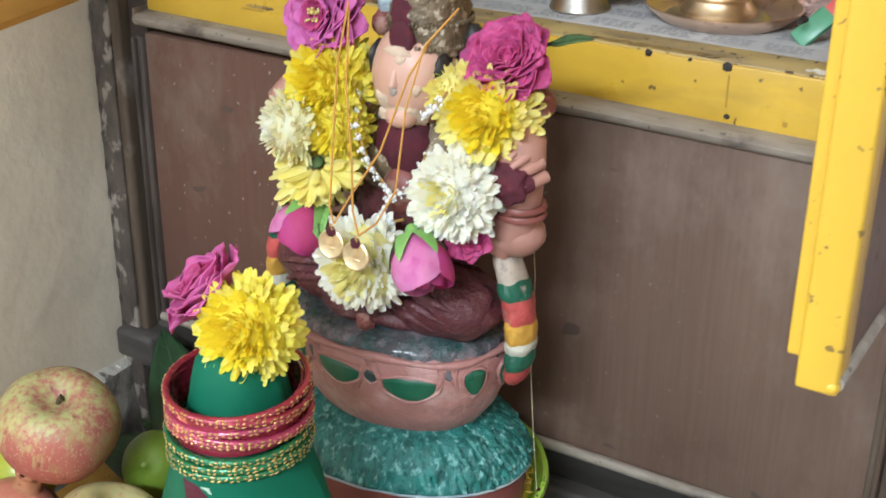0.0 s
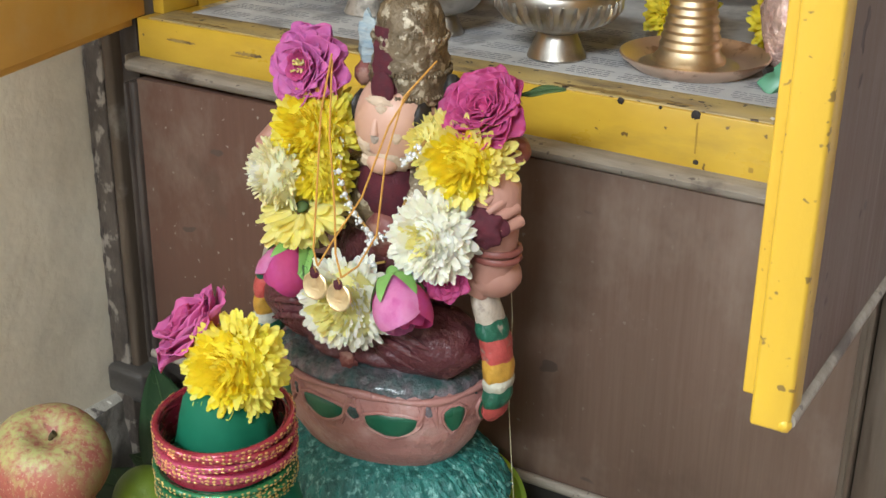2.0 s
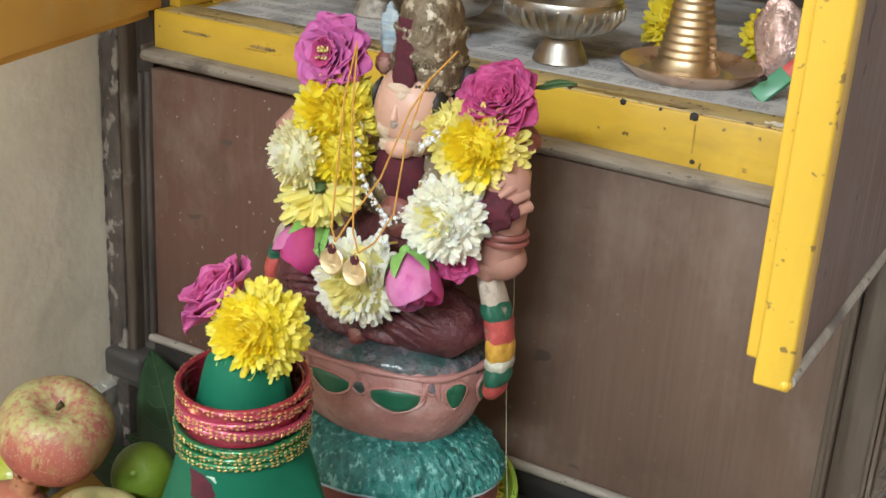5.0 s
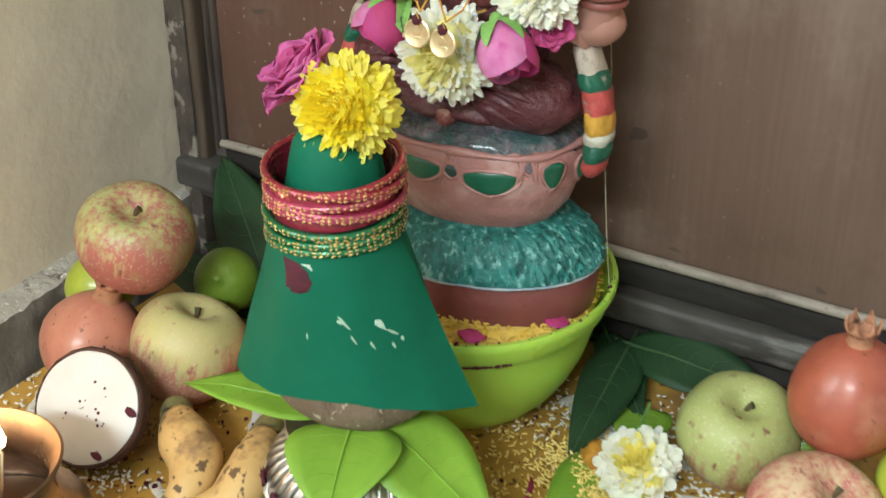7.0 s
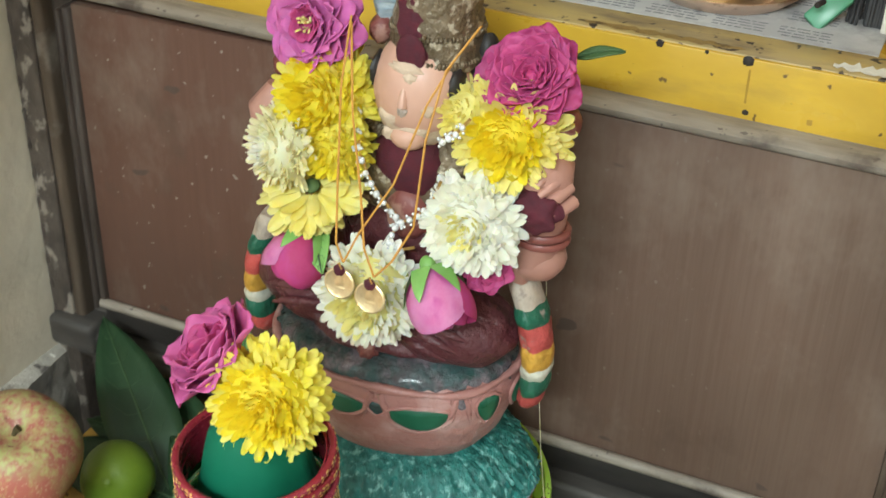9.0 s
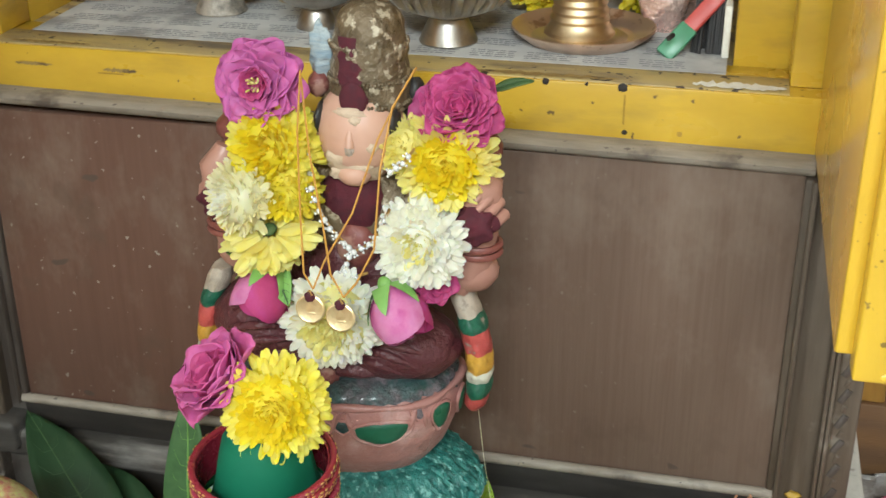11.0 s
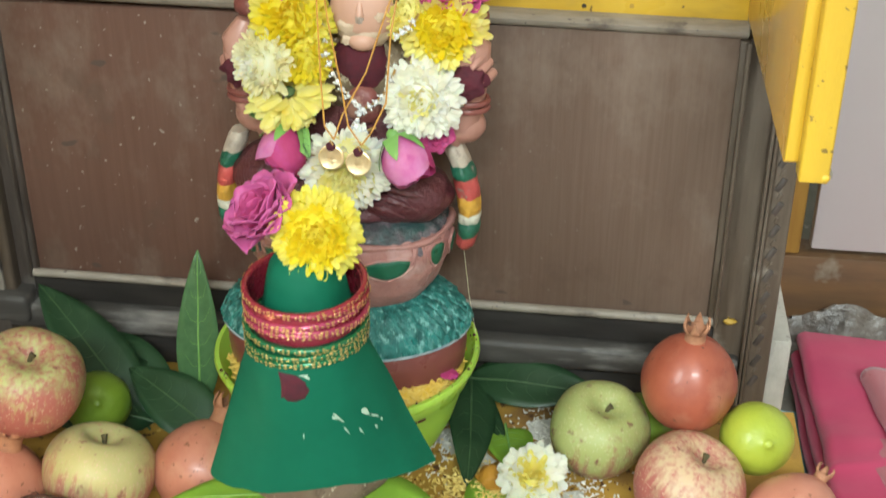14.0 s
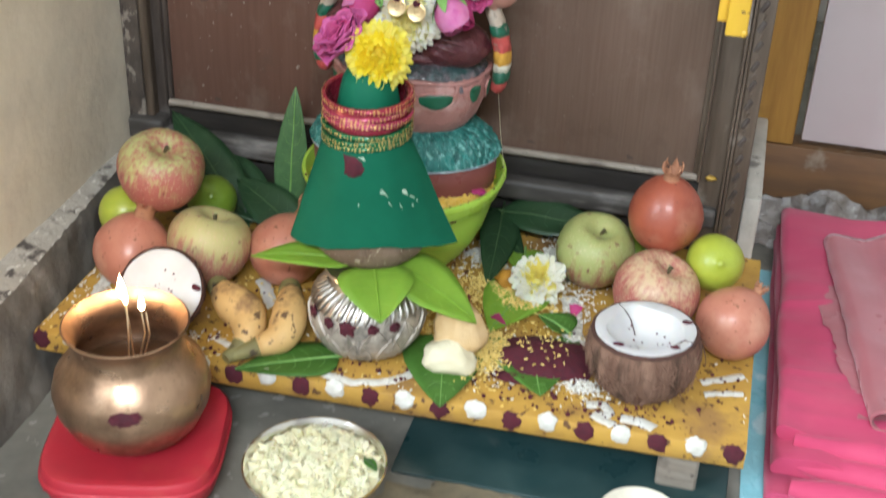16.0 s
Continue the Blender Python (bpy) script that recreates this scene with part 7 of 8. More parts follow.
def grains(name, mat, label, spots, size, kind="stuff"):
    """Loose grains: spots of (x, y, z, spread x, spread y, count)."""
    g = G()
    for x, y, z, sx, sy, n in spots:
        for k in range(int(n * 1.6)):
            px, py = max(-0.284, min(0.299, random.gauss(x, sx))), random.gauss(y, sy)
            if py < FRONT(px) + 0.003:
                continue
            h = z + 0.004 * max(0, 1 - ((px - x) / (2 * sx)) ** 2 - ((py - y) / (2 * sy)) ** 2) * random.random() * min(1, n / 150)
            s = size * random.uniform(0.7, 1.25)
            g.ball((0, 0, 0), (s, s * 0.38, s * 0.34), 0, pose(px, py, h, random.uniform(-30, 30), random.uniform(-30, 30), random.uniform(0, 360)), 5, 3)
    return single(name, g, mat, label, "rice", kind=kind)


grains("turmeric_rice_grains", TURMERIC, "turmeric-coated rice grains scattered on the plank",
       [(0.088, -0.224, 0.071, 0.008, 0.017, 420), (0.135, -0.214, 0.0790, 0.020, 0.014, 30), (0.078, -0.125, 0.071, 0.016, 0.014, 420), (0.10, -0.145, 0.072, 0.014, 0.006, 160), (0.085, -0.165, 0.070, 0.005, 0.012, 40),
        (0.06, -0.15, 0.067, 0.03, 0.04, 240), (0.02, -0.16, 0.067, 0.05, 0.05, 200), (0.10, -0.23, 0.067, 0.06, 0.05, 70), (-0.14, -0.15, 0.067, 0.06, 0.06, 160), (0.06, -0.24, 0.0675, 0.02, 0.025, 60)], 0.0020)
grains("white_rice_grains", WHITERICE, "white rice grains scattered on the plank",
       [(0.172, -0.246, 0.068, 0.010, 0.007, 150), (0.104, -0.232, 0.067, 0.012, 0.014, 80), (0.125, -0.045, 0.067, 0.018, 0.030, 330), (0.040, -0.075, 0.067, 0.030, 0.02, 140), (-0.25, -0.22, 0.067, 0.02, 0.03, 160), (-0.20, -0.275, 0.067, 0.04, 0.01, 160),
        (0.145, -0.13, 0.067, 0.012, 0.03, 160), (0.0, -0.22, 0.067, 0.15, 0.05, 80)], 0.0020)
g = G()
for x, y, sx, sy, n in ((0.13, -0.215, 0.05, 0.035, 260), (0.20, -0.262, 0.03, 0.012, 130), (0.05, -0.26, 0.06, 0.012, 130), (-0.05, -0.275, 0.05, 0.010, 90), (0.09, -0.14, 0.05, 0.05, 160), (-0.16, -0.24, 0.04, 0.03, 70), (0.27, -0.2, 0.015, 0.02, 40)):
    for k in range(n):
        px, py = random.gauss(x, sx), random.gauss(y, sy)
        if py > FRONT(px) + 0.002 and -0.285 < px < 0.30:
            g.ball((px, py, 0.0664), 0.0005 + 0.0016 * random.random() ** 3, 0, None, 6, 4, 0.4, k)
single("kumkum_crumbs", g, KUMKUM, "dark kumkum crumbs scattered on the plank", "powder", kind="stuff")
# rice-flour drawings on the plank


def stroke(g, pts, w, seed):
    """A flat uneven line of powder along points on the plank."""
    P = [Vector((min(x, 0.297), max(y, FRONT(x) + 0.0045), 0.0)) for x, y in pts]
    fine = []
    for a, b in zip(P, P[1:]):
        n = max(2, int((b - a).length / 0.003))
        fine += [a.lerp(b, k / n) for k in range(n)]
    fine.append(P[-1])
    rows = []
    for i, p in enumerate(fine):
        d = (fine[min(i + 1, len(fine) - 1)] - fine[max(i - 1, 0)]).normalized()
        s = Vector((-d.y, d.x, 0))
        k = 1 + 0.7 * noise.noise(Vector((i * 0.45, seed, 0)))
        c = p + s * 0.002 * noise.noise(Vector((i * 0.3, 5, seed)))
        rows.append([(*(c - s * w * k).xy, 0.0655), (*(c - s * w * 0.4).xy, 0.0667), (*(c + s * w * 0.5 * k).xy, 0.0666), (*(c + s * w).xy, 0.0655)])
    g.grid(rows)


g = G()
ring = [(KX + 0.052 * math.cos(radians(a)), KY - 0.008 + 0.045 * math.sin(radians(a))) for a in range(200, 345, 8)]
stroke(g, ring, 0.0045, 1)
stroke(g, [(0.0, -0.285), (0.004, -0.296)], 0.002, 2)
stroke(g, [(0.262, -0.206), (0.280, -0.196), (0.296, -0.186)], 0.004, 3)
stroke(g, [(0.266, -0.222), (0.285, -0.214), (0.299, -0.212)], 0.0035, 4)
stroke(g, [(0.176, -0.262), (0.190, -0.258), (0.196, -0.268), (0.186, -0.276), (0.200, -0.286), (0.196, -0.293)], 0.0045, 5)
stroke(g, [(0.205, -0.272), (0.222, -0.272), (0.232, -0.278)], 0.0055, 6)
stroke(g, [(0.118, -0.250), (0.104, -0.228), (0.112, -0.212)], 0.007, 7)
stroke(g, [(0.138, -0.11), (0.146, -0.14), (0.150, -0.165), (0.160, -0.190)], 0.008, 8)
stroke(g, [(0.108, -0.03), (0.122, -0.06), (0.134, -0.085)], 0.010, 9)
stroke(g, [(-0.14, -0.262), (-0.125, -0.270), (-0.110, -0.262)], 0.0035, 10)
stroke(g, [(-0.265, -0.18), (-0.268, -0.22), (-0.255, -0.25), (-0.262, -0.285)], 0.006, 11)
stroke(g, [(-0.135, -0.165), (-0.12, -0.19), (-0.108, -0.205)], 0.006, 12)
stroke(g, [(0.035, -0.055), (0.06, -0.075), (0.075, -0.09)], 0.010, 13)
single("rice_flour_drawing", g, RICEWHITE, "uneven white rice-flour lines drawn on the plank", "powder", kind="stuff")

g = G()
heap(g, (0.105, -0.352, 0.0005), 0.085, 0.045, 0.004, 11, 60)
single("dried_smear", g, MUDDY, "dried beige smear on the floor in front of the plank", "stain", kind="stuff")
dish = thing("enamel_dish", (0.232, -0.325, 0.0), "small ivory enamel dish on the floor before the plank", "dish")
part("body", G().lathe([(0.0, 0.0), (0.018, 0.0), (0.026, 0.006), (0.0315, 0.016), (0.0330, 0.0175), (0.0325, 0.0185), (0.0300, 0.0170), (0.024, 0.007), (0.0, 0.003)], 48, 0), IVORY, dish)

# ---- in front of the plank ----
PX, PY = -0.165, -0.362
lid = thing("red_plastic_stand", (PX, PY, 0.0), "red rounded-square plastic stand on the floor", "stand", pose(0, 0, 0, 0, 0, 14))
g = G()


def squircle(r, n=48, p=4.0):
    out = []
    for k in range(n):
        a = 2 * math.pi * k / n
        c, s = math.cos(a), math.sin(a)
        q = (abs(c) ** p + abs(s) ** p) ** (-1 / p)
        out.append((r * q * c, r * q * s))
    return out


g.grid([[(x, y, z) for x, y in squircle(r)] for r, z in ((0.058, 0.0), (0.066, 0.010), (0.069, 0.024), (0.069, 0.034), (0.067, 0.037), (0.060, 0.0375), (0.056, 0.0355), (0.0, 0.0350))], 0, None, True)
part("body", g, REDPLASTIC, lid)
part("rim", G().grid([[(x, y, z) for x, y in squircle(r)] for r, z in ((0.0685, 0.022), (0.0705, 0.024), (0.0705, 0.027), (0.0685, 0.029))], 0, None, True), REDPLASTIC, lid)
lota = thing("brass_pot", (PX, PY, 0.036), "round tarnished brass pot used as an oil lamp", "pot")
part("body", G().lathe([(0.0, 0.0), (0.030, 0.0), (0.036, 0.004), (0.050, 0.016), (0.0585, 0.034), (0.0605, 0.048), (0.057, 0.062), (0.048, 0.073), (0.0425, 0.080), (0.0405, 0.087), (0.0415, 0.094), (0.0445, 0.100), (0.0475, 0.1025),
                        (0.0480, 0.1040), (0.0465, 0.1048), (0.0435, 0.1010), (0.0395, 0.094), (0.0385, 0.087), (0.0405, 0.078), (0.054, 0.062), (0.057, 0.048), (0.048, 0.018), (0.0, 0.006)], 72, 0), OLDBRASS, lota, sharp=70)
part("kumkum_mark", G().ball((0, 0, 0), (0.0105, 0.0050, 0.0014), 0, Matrix.Rotation(radians(22), 4, "Z") @ pose(0, -0.0588, 0.0570, 68, 0, 0), 24, 12, 0.7, 3), KUMKUM, lota, "dark kumkum smear")
part("oil", G().lathe([(0.0, 0.050), (0.0555, 0.050)], 40, 0), surf("dark_oil", (0.06, 0.03, 0.015), None, 20, 0.05, bump=0, coat=0.5), lota, "dark oil surface")
for k, (p0, p1, p2) in enumerate((((0.002, 0.004, 0.052), (-0.006, 0.016, 0.092), (-0.012, 0.020, 0.112)), ((0.004, 0.000, 0.052), (0.010, 0.010, 0.090), (0.004, 0.018, 0.104)),
                                  ((0.006, 0.0, 0.052), (0.016, 0.006, 0.092), (0.010, 0.014, 0.106)), ((0.0, -0.004, 0.052), (-0.002, 0.006, 0.088), (-0.008, 0.018, 0.108)))):
    part("wick_wire", G().tube([p0, p1, p2], 0.0008, 6), BRASS, lota, "thin brass wick wire")
for c, s in (((-0.0125, 0.0205, 0.118), 1.15), ((0.0045, 0.0185, 0.109), 0.85), ((-0.008, 0.018, 0.112), 0.65)):
    part("flame", G().lathe([(0.0, -0.007 * s), (0.0022 * s, -0.005 * s), (0.0032 * s, -0.001 * s), (0.0024 * s, 0.004 * s), (0.0010 * s, 0.009 * s), (0.0, 0.012 * s)], 14, 0, Matrix.Translation(c)), FLAME, lota, "small bright flame")

SB = thing("steel_bowl", (-0.012, -0.375, 0.0), "stainless steel bowl filled with cream-coloured pudding", "bowl")
part("body", G().lathe([(0.0, 0.0), (0.028, 0.0), (0.031, 0.003), (0.044, 0.022), (0.0515, 0.044), (0.0545, 0.0495), (0.0550, 0.0515), (0.0535, 0.0520), (0.0500, 0.046), (0.0425, 0.024), (0.028, 0.004), (0.0, 0.003)], 64, 0), STEEL, SB)
g = G()
rows = []
for i in range(16):
    r = 0.0492 * i / 15
    rows.append([(r * math.cos(a), r * math.sin(a), 0.0435 + 0.0065 * (1 - (r / 0.0492) ** 2) + 0.0022 * noise.noise(Vector((r * math.cos(a) * 130, r * math.sin(a) * 130, 2)))) for a in [2 * math.pi * k / 56 for k in range(56)]])
part("pudding", g.grid(rows, 0, None, True), UPMA, SB, "lumpy cream pudding with brown specks")
g, gs = G(), G()
random.seed(33)
for k in range(190):
    a, r = random.uniform(0, 6.283), 0.0455 * math.sqrt(random.random())
    z = 0.0440 + 0.0065 * (1 - (r / 0.0492) ** 2)
    g.ball((r * math.cos(a), r * math.sin(a), z + 0.0006), (0.0030 + 0.0050 * random.random(), 0.0030 + 0.0040 * random.random(), 0.0024 + 0.0020 * random.random()), 0, None, 10, 7, 0.9, k)
    if k % 5 == 0:
        gs.ball((r * math.cos(a + 0.3), r * math.sin(a + 0.3), z + 0.0020), (0.0010, 0.0006, 0.0005), 0, None, 5, 3)
part("pudding_grains", g, UPMA, SB, kind="stuff")
part("seeds", gs, STEM, SB, "brown seeds", kind="stuff")
leaf("curry_leaf", (0.024, -0.362, 0.053), (0.036, -0.372, 0.052), (0, 0, 1), 0.004, BETELDARK, "small green leaf on the pudding", "garnish", seed=3)

# ---- cloth bundle at the right ----


def folded(name, x0, x1, y0, y1, z0, z1, mat, label, layers, rot=0, slope=0.0, cat="cloth", seed=0, back=(0, 0, 0)):
    """A folded stack: each layer a soft rounded slab with a fold along its left side."""
    c = ((x0 + x1) / 2, (y0 + y1) / 2, z0)
    ob = thing(name, c, label, cat, pose(0, 0, 0, 0, 0, rot))
    hx, hy = (x1 - x0) / 2, (y1 - y0) / 2
    th = (z1 - z0) / layers
    for k in range(layers):
        rows = []
        for j in range(121):
            y = -hy + 2 * hy * j / 120
            row = []
            zc = th * (k + 0.5)
            h = th * 0.49
            inset = 0.003 * noise.noise(Vector((k * 3.1, y * 8, seed))) + 0.002 * k
            prof = [(hx, zc - h)] + [(-hx + h + inset - h * math.sin(math.pi * q / 8), zc - h * math.cos(math.pi * q / 8)) for q in range(9)] + [(-hx + 2 * hx * q / 8, zc + h) for q in range(1, 9)]
            for (x, z) in prof:
                wv = 0.0085 * noise.noise(Vector((x * 14 + k, y * 9, seed))) + 0.0032 * (1 - abs(noise.noise(Vector((x * 22 + y * 9, y * 7 - x * 5 + k, seed + 4))))) ** 4 + 0.0016 * noise.noise(Vector((x * 50, y * 40 + k, seed))) + 0.0022 * math.exp(-((y - 0.03 - 0.2 * x) / 0.004) ** 2) + 0.0018 * math.exp(-((y + 0.10 - 0.15 * x) / 0.004) ** 2)
                row.append((x, y + back[k] * (0.5 - 0.5 * y / hy) * (1 - 0.35 * (x + hx) / hx), max(0.0005, z + wv * (1 if z > th * 0.3 else 0) + slope * (x + hx) * (z / (z1 - z0)))))
            rows.append(row)
        g = G().grid(rows, 0, None, True)
        n = len(rows[0])
        g.f += [tuple(reversed(range(n))), tuple(range(120 * n, 121 * n))]
        g.m += [0, 0]
        part("fold", g, mat, ob)
    return ob


pk = folded("pink_cloth", 0.321, 0.625, -0.268, 0.150, 0.003, 0.052, PINKCLOTH, "folded bright pink cotton cloth on the floor", 3, 0.8, back=(0.0, 0.020, 0.046))
for k, (y0, y1, z, r) in enumerate(((-0.168, -0.206, 0.040, 0.0110), (-0.184, -0.228, 0.030, 0.0125), (-0.204, -0.250, 0.020, 0.0140), (-0.226, -0.276, 0.0105, 0.0100))):
    pts, rad = [], []
    for q in range(22):
        t = q / 21
        pts.append((-0.134 + 0.30 * t, y0 + (y1 - y0) * t ** 1.4 + 0.004 * noise.noise(Vector((t * 5, k * 3, 1))), z + 0.003 * noise.noise(Vector((t * 4, k, 7)))))
        rad.append(r * (0.35 + 0.65 * min(1, 6 * t + 0.2)) * (1 + 0.25 * noise.noise(Vector((t * 6, k * 2, 4)))))
    part("fold", G().tube(pts, rad, 16, 0, None, 0.8), PINKCLOTH, pk)
ob = thing("satin_cloth", (0.363, 0.071, 0.054), "dusty pink satin cloth folded over the pink bundle", "cloth")
rows = []
for j in range(60):
    v = j / 59
    y = -0.285 * v
    x0 = 0.035 * v + 0.002 * noise.noise(Vector((v * 9, 3, 0)))
    row = [(x0 + 0.030, y, 0.0012)]
    h = 0.0085 + 0.002 * noise.noise(Vector((v * 4, 1, 2)))
    for q in range(9):
        t = math.pi * q / 8
        row.append((x0 + h - h * math.sin(t), y, 0.0012 + h - h * math.cos(t)))
    for q in range(1, 26):
        u = q / 25
        x = x0 + h + 0.24 * u
        z = 0.0012 + 2 * h - 0.004 * min(1, u * 10) + 0.011 * math.exp(-((u - 0.20 - 0.10 * v) / 0.05) ** 2) + 0.010 * math.exp(-((u - 0.52 + 0.08 * v) / 0.06) ** 2) + 0.003 * noise.noise(Vector((u * 7, v * 3, 5))) + 0.0012 * noise.noise(Vector((u * 25, v * 9, 6)))
        row.append((x, y + 0.006 * math.sin(u * 3), z))
    rows.append(row)
p = part("drape", G().grid(rows), SATIN, ob)
md = p.modifiers.new("thick", "SOLIDIFY")
md.thickness = 0.0012
rows = []
for j in range(40):
    v = j / 39
    y = -0.075 - 0.20 * v
    w = 0.021 + 0.0035 * (1 if (j // 7) % 2 else 0) + 0.004 * noise.noise(Vector((j * 0.8, 1, 4)))
    rows.append([(0.012 + 0.035 * v * 1.1 - w * u, y, 0.0020 + 0.0012 * noise.noise(Vector((j * 0.4, u * 3, 6))) + 0.002 * (1 - u)) for u in (0, 0.35, 0.7, 1)])
p = part("ragged_edge", G().grid(rows), SATIN, ob, "frayed satin edge")
g = G()
rows = []
for j in range(24):
    y = 0.10 - 0.50 * j / 23
    rows.append([(0.306 + 0.30 * u + 0.004 * noise.noise(Vector((y * 20, u * 5, 1))), y, 0.0015 + 0.0018 * (1 + noise.noise(Vector((y * 40, u * 60, 2))))) for u in [k / 15 for k in range(16)]])
single("plastic_sheet", g.grid(rows), BLUEPLASTIC, "light blue plastic sheet under the cloth bundle", "sheet")
g = G()
rows = []
for j in range(20):
    v = j / 19
    rows.append([(0.296 + 0.26 * u, 0.152 + 0.048 * v, 0.002 + 0.066 * math.sin(math.pi * min(1, v * 0.75)) * (0.55 + 0.45 * noise.noise(Vector((u * 5, v * 3, 7)))) + 0.010 * noise.noise(Vector((u * 16, v * 9, 3)))) for u in [k / 29 for k in range(30)]])
single("plastic_bag", g.grid(rows), CLEARPLASTIC, "crumpled clear plastic bag behind the cloth", "bag", sharp=20)

# ---- on the shrine shelf ----
SZ = 0.4107


def brass_lamp(x, y, scale, plate_mat, label):
    pl = thing("plate", (x, y, SZ), "shallow copper plate under a brass lamp", "plate", None, "lamp plates")
    R = 0.047 * scale
    part("dish", G().lathe([(0.0, 0.0012), (0.70 * R, 0.0012), (0.76 * R, 0.0018), (0.90 * R, 0.0062), (0.94 * R, 0.0086), (0.965 * R, 0.0096), (0.98 * R, 0.0092), (0.98 * R, 0.0084), (0.94 * R, 0.0064), (0.76 * R, 0.0), (0.0, 0.0)], 56, 0), plate_mat, pl)
    lp = thing("brass_lamp", (x - 0.002, y - 0.004, SZ + 0.0014), label, "lamp", None, "brass lamps")
    prof = [(0.0, 0.0), (0.0300, 0.0), (0.0306, 0.0018), (0.0262, 0.0036), (0.0225, 0.0040), (0.0222, 0.0062), (0.0205, 0.0078), (0.0190, 0.0100)]
    z, r = 0.0120, 0.0182
    for k in range(10):
        prof += [(r, z), (r + 0.0008, z + 0.0022), (r - 0.0004, z + 0.0042)]
        z += 0.0050
        r -= 0.00085
    prof += [(0.0105, 0.064), (0.0190, 0.068), (0.0205, 0.071), (0.0150, 0.075), (0.0090, 0.080), (0.0085, 0.110), (0.0, 0.111)]
    part("stem", G().lathe(prof, 44, 0), BRASS, lp, sharp=30)
    part("cup", G().lathe([(0.0, 0.110), (0.020, 0.112), (0.030, 0.118), (0.032, 0.124), (0.029, 0.122), (0.0, 0.115)], 36, 0), BRASS, lp, "flared oil cup")


brass_lamp(0.087, 0.094, 1.0, COPPER, "ringed brass oil lamp standing in a copper plate")
brass_lamp(-0.272, 0.150, 1.0, COPPER, "brass oil lamp in a copper plate at the shelf's end")


def footed_bowl(x, y, R, H, mat, label, ribs, name="footed_bowl", metalfoot=None):
    ob = thing(name, (x, y, SZ), label, "bowl", None, "bowls on the shelf")
    part("foot", G().lathe([(0.0, 0.0), (0.46 * R, 0.0), (0.47 * R, 0.001), (0.36 * R, 0.22 * H), (0.30 * R, 0.32 * H), (0.0, 0.33 * H)], 36, 0), metalfoot or mat, ob)
    part("cup", G().lathe([(0.0, 0.32 * H), (0.34 * R, 0.34 * H), (0.72 * R, 0.46 * H), (0.92 * R, 0.64 * H), (0.97 * R, 0.80 * H), (0.94 * R, 0.86 * H), (0.99 * R, 0.93 * H), (R, 1.0 * H), (0.96 * R, 1.0 * H), (0.88 * R, 0.80 * H), (0.6 * R, 0.50 * H),
                           (0.0, 0.40 * H)], 48, 0), mat, ob)
    if ribs:
        for k in range(ribs):
            a = 2 * math.pi * k / ribs
            part("rib", G().tube([(r * R * math.cos(a), r * R * math.sin(a), z * H) for r, z in ((0.55, 0.42), (0.82, 0.53), (0.955, 0.66), (0.985, 0.78))], [0.0008, 0.0022, 0.0024, 0.001], 6), mat, ob)
    return ob


footed_bowl(0.004, 0.072, 0.040, 0.050, SILVER, "footed silver bowl with ribs, holding tan dried fruit", 30)
for x, y in ((-0.010, 0.070), (0.018, 0.066), (0.006, 0.088)):
    single("dried_fruit", G().ball((0, 0, 0), (0.015, 0.012, 0.011), 0, None, 20, 12, 0.15, x * 100), BEAN, "tan wrinkled dried fruit", "fruit", (x, y, SZ + 0.048), None, "dried fruit")
footed_bowl(-0.088, 0.086, 0.030, 0.040, SILVER, "small footed silver bowl", 0)
footed_bowl(-0.165, 0.110, 0.038, 0.046, ETCHED, "dull embossed silver bowl", 0)
footed_bowl(-0.123, 0.150, 0.030, 0.040, BRASS, "small brass footed bowl", 0)
pompon("chrysanthemum", (0.052, 0.158, 0.430), (-0.1, -1, 0.5), 0.026, (YPETAL, YPETAL, DARKCALYX), "yellow chrysanthemum behind the brass lamp", "flowers on the shelf", 120, seed=41)
pompon("chrysanthemum", (0.118, 0.165, 0.430), (0.1, -1, 0.5), 0.022, (YPETAL, YCORE, DARKCALYX), "yellow chrysanthemum behind the brass lamp", "flowers on the shelf", 120, seed=42)
pompon("chrysanthemum", (0.000, -0.086, 0.489), (0, -0.3, 1), 0.011, (YPETAL, YPALE, DARKCALYX), "small yellow flower on the crown", GIDOL, 40, seed=43)
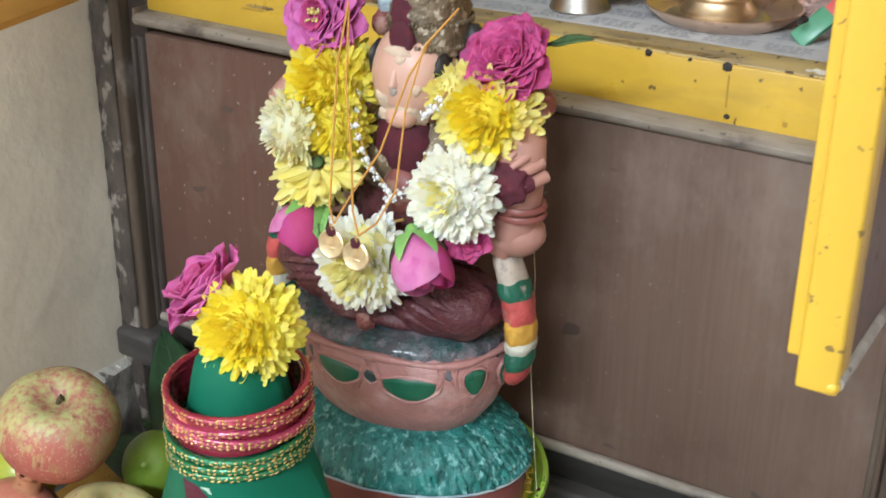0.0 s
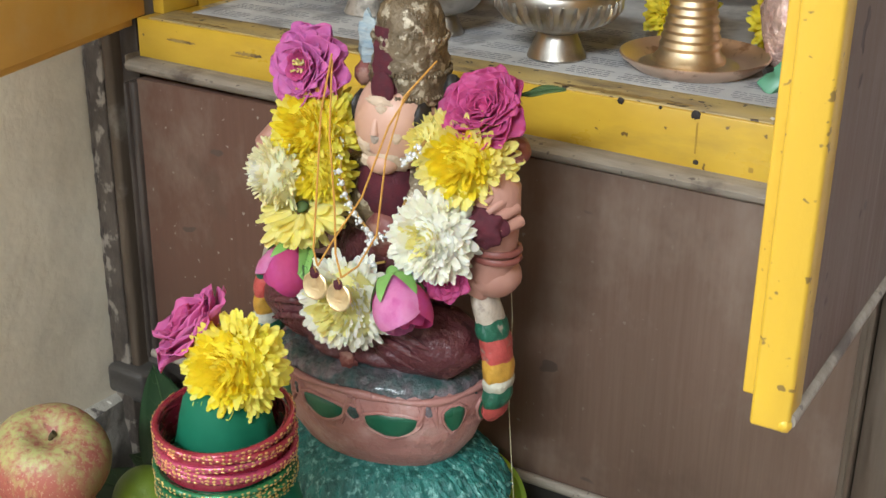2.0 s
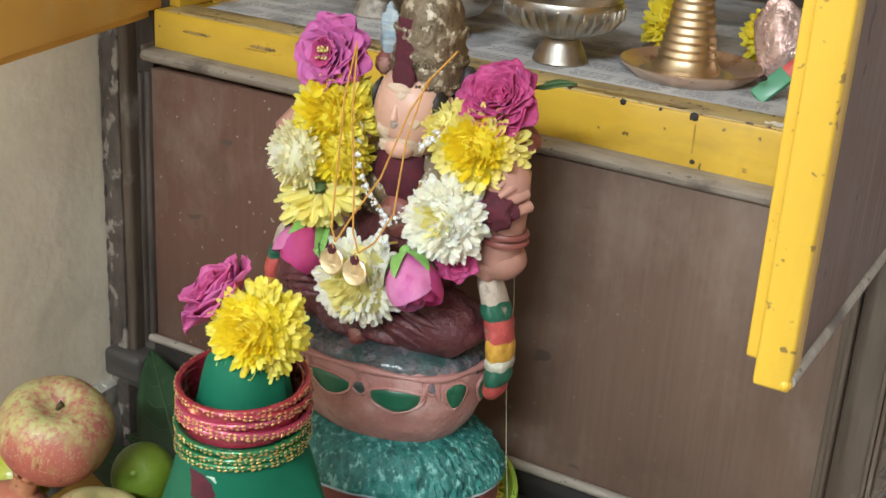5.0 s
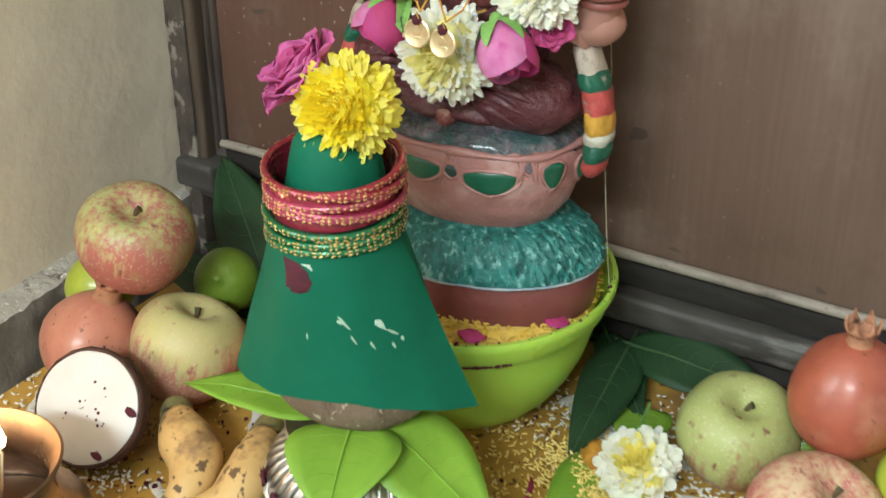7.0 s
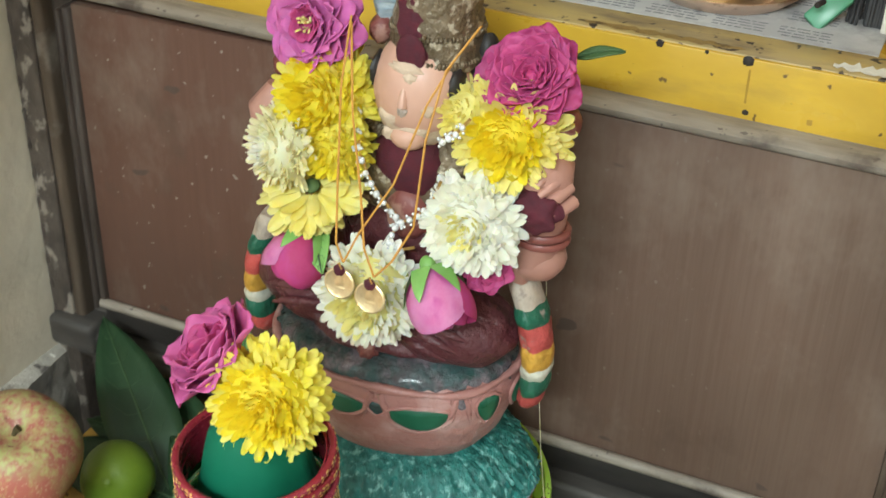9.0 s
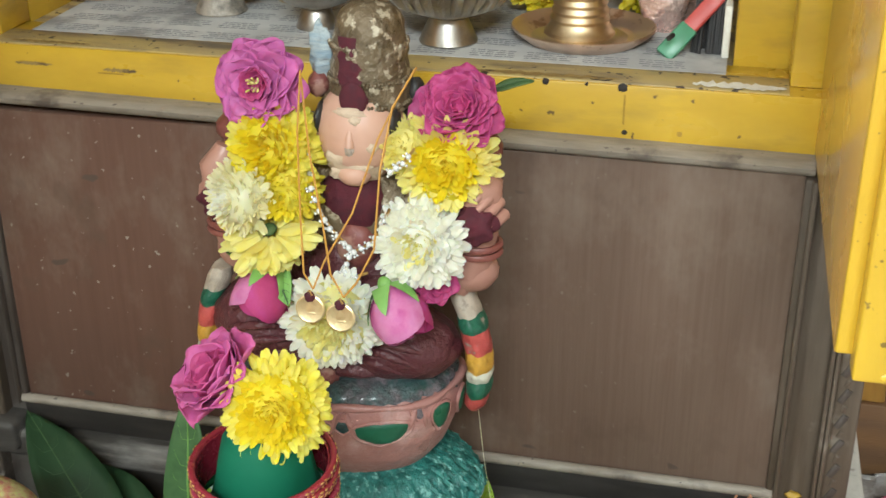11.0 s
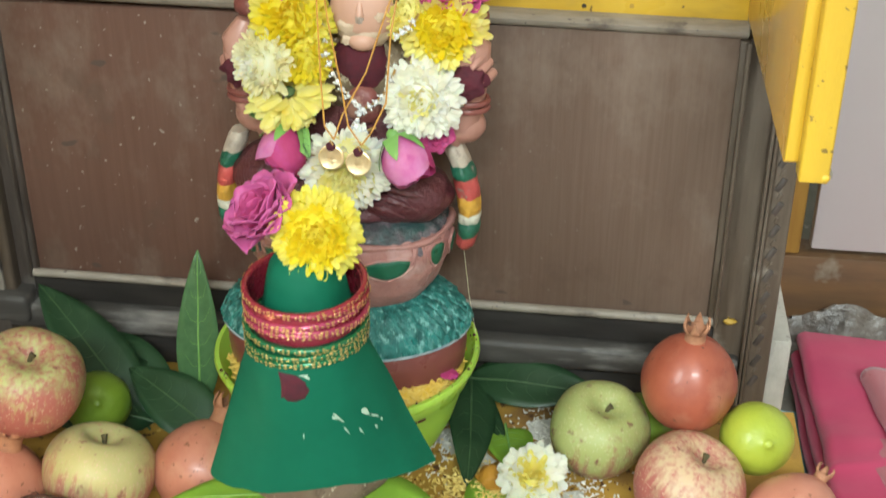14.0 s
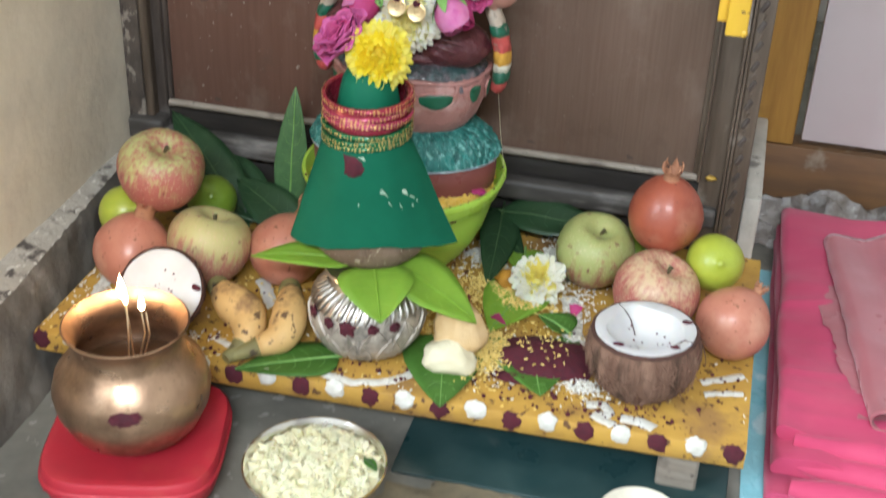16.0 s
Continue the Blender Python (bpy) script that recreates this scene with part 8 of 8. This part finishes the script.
single("newspaper", G().box((-0.27, 0.040, 0.4097), (0.178, 0.40, 0.4105), bev=0.0003), PAPER, "grey newspaper lining the shrine shelf", "newspaper")
news = G()
random.seed(77)
for k in range(60):
    x, y = -0.26 + (k % 12) * 0.035, 0.045 + (k // 12) * 0.025
    for q in range(4):
        w = x + 0.004 * random.random()
        while w < x + 0.028:
            d = 0.002 + 0.005 * random.random()
            news.box((w, y + q * 0.004, 0.41055), (w + d, y + q * 0.004 + 0.0013, 0.41065), bev=0)
            w += d + 0.0012
single("print_lines", news, INKGREY, "grey lines of print on the newspaper", "print", kind="stuff")
kn = thing("brush", (0.1395, 0.066, 0.4115), "brush with a red handle and green end leaning in the shrine", "brush", pose(0, 0, 0, 0, 0, -20))
part("green_end", G().box((-0.006, -0.002, 0.0), (0.006, 0.003, 0.024), 0, 0.0015, pose(0, 0, 0, -38, 32, 0)), GREENHANDLE, kn, "green plastic end")
part("red_handle", G().box((-0.005, -0.002, 0.023), (0.005, 0.003, 0.110), 0, 0.0015, pose(0, 0, 0, -38, 32, 0)), REDHANDLE, kn, "red plastic handle")
part("hole", G().tube([(0.006, -0.008, 0.0135), (0.006, -0.0015, 0.0140)], 0.0016, 10), BLACKSPOT, kn)
random.seed(14)
bun = thing("incense_bundle", (0.166, 0.085, 0.4105), "bundle of dark incense sticks beside the shrine wall", "incense")
for k in range(34):
    x, y = random.uniform(-0.012, 0.011), random.uniform(-0.008, 0.008)
    part("stick", G().tube([(x, y, 0), (x * 0.8 + 0.003, y + 0.03, 0.12)], 0.0011, 6), BLACKSTICK, bun)
part("wrapper", G().box((0.008, -0.014, 0.0), (0.0125, 0.004, 0.032), bev=0.001), WHITEPAINT, bun, "torn white paper")
lump("foil_wrapper", (0.133, 0.13, 0.436), (0.020, 0.016, 0.030), FOIL, "crumpled shiny pinkish foil wrapper", 12, cat="wrapper")
lump("foil_wrapper", (0.150, 0.155, 0.425), (0.016, 0.016, 0.020), FOIL, "crumpled shiny foil wrapper", 17, cat="wrapper")
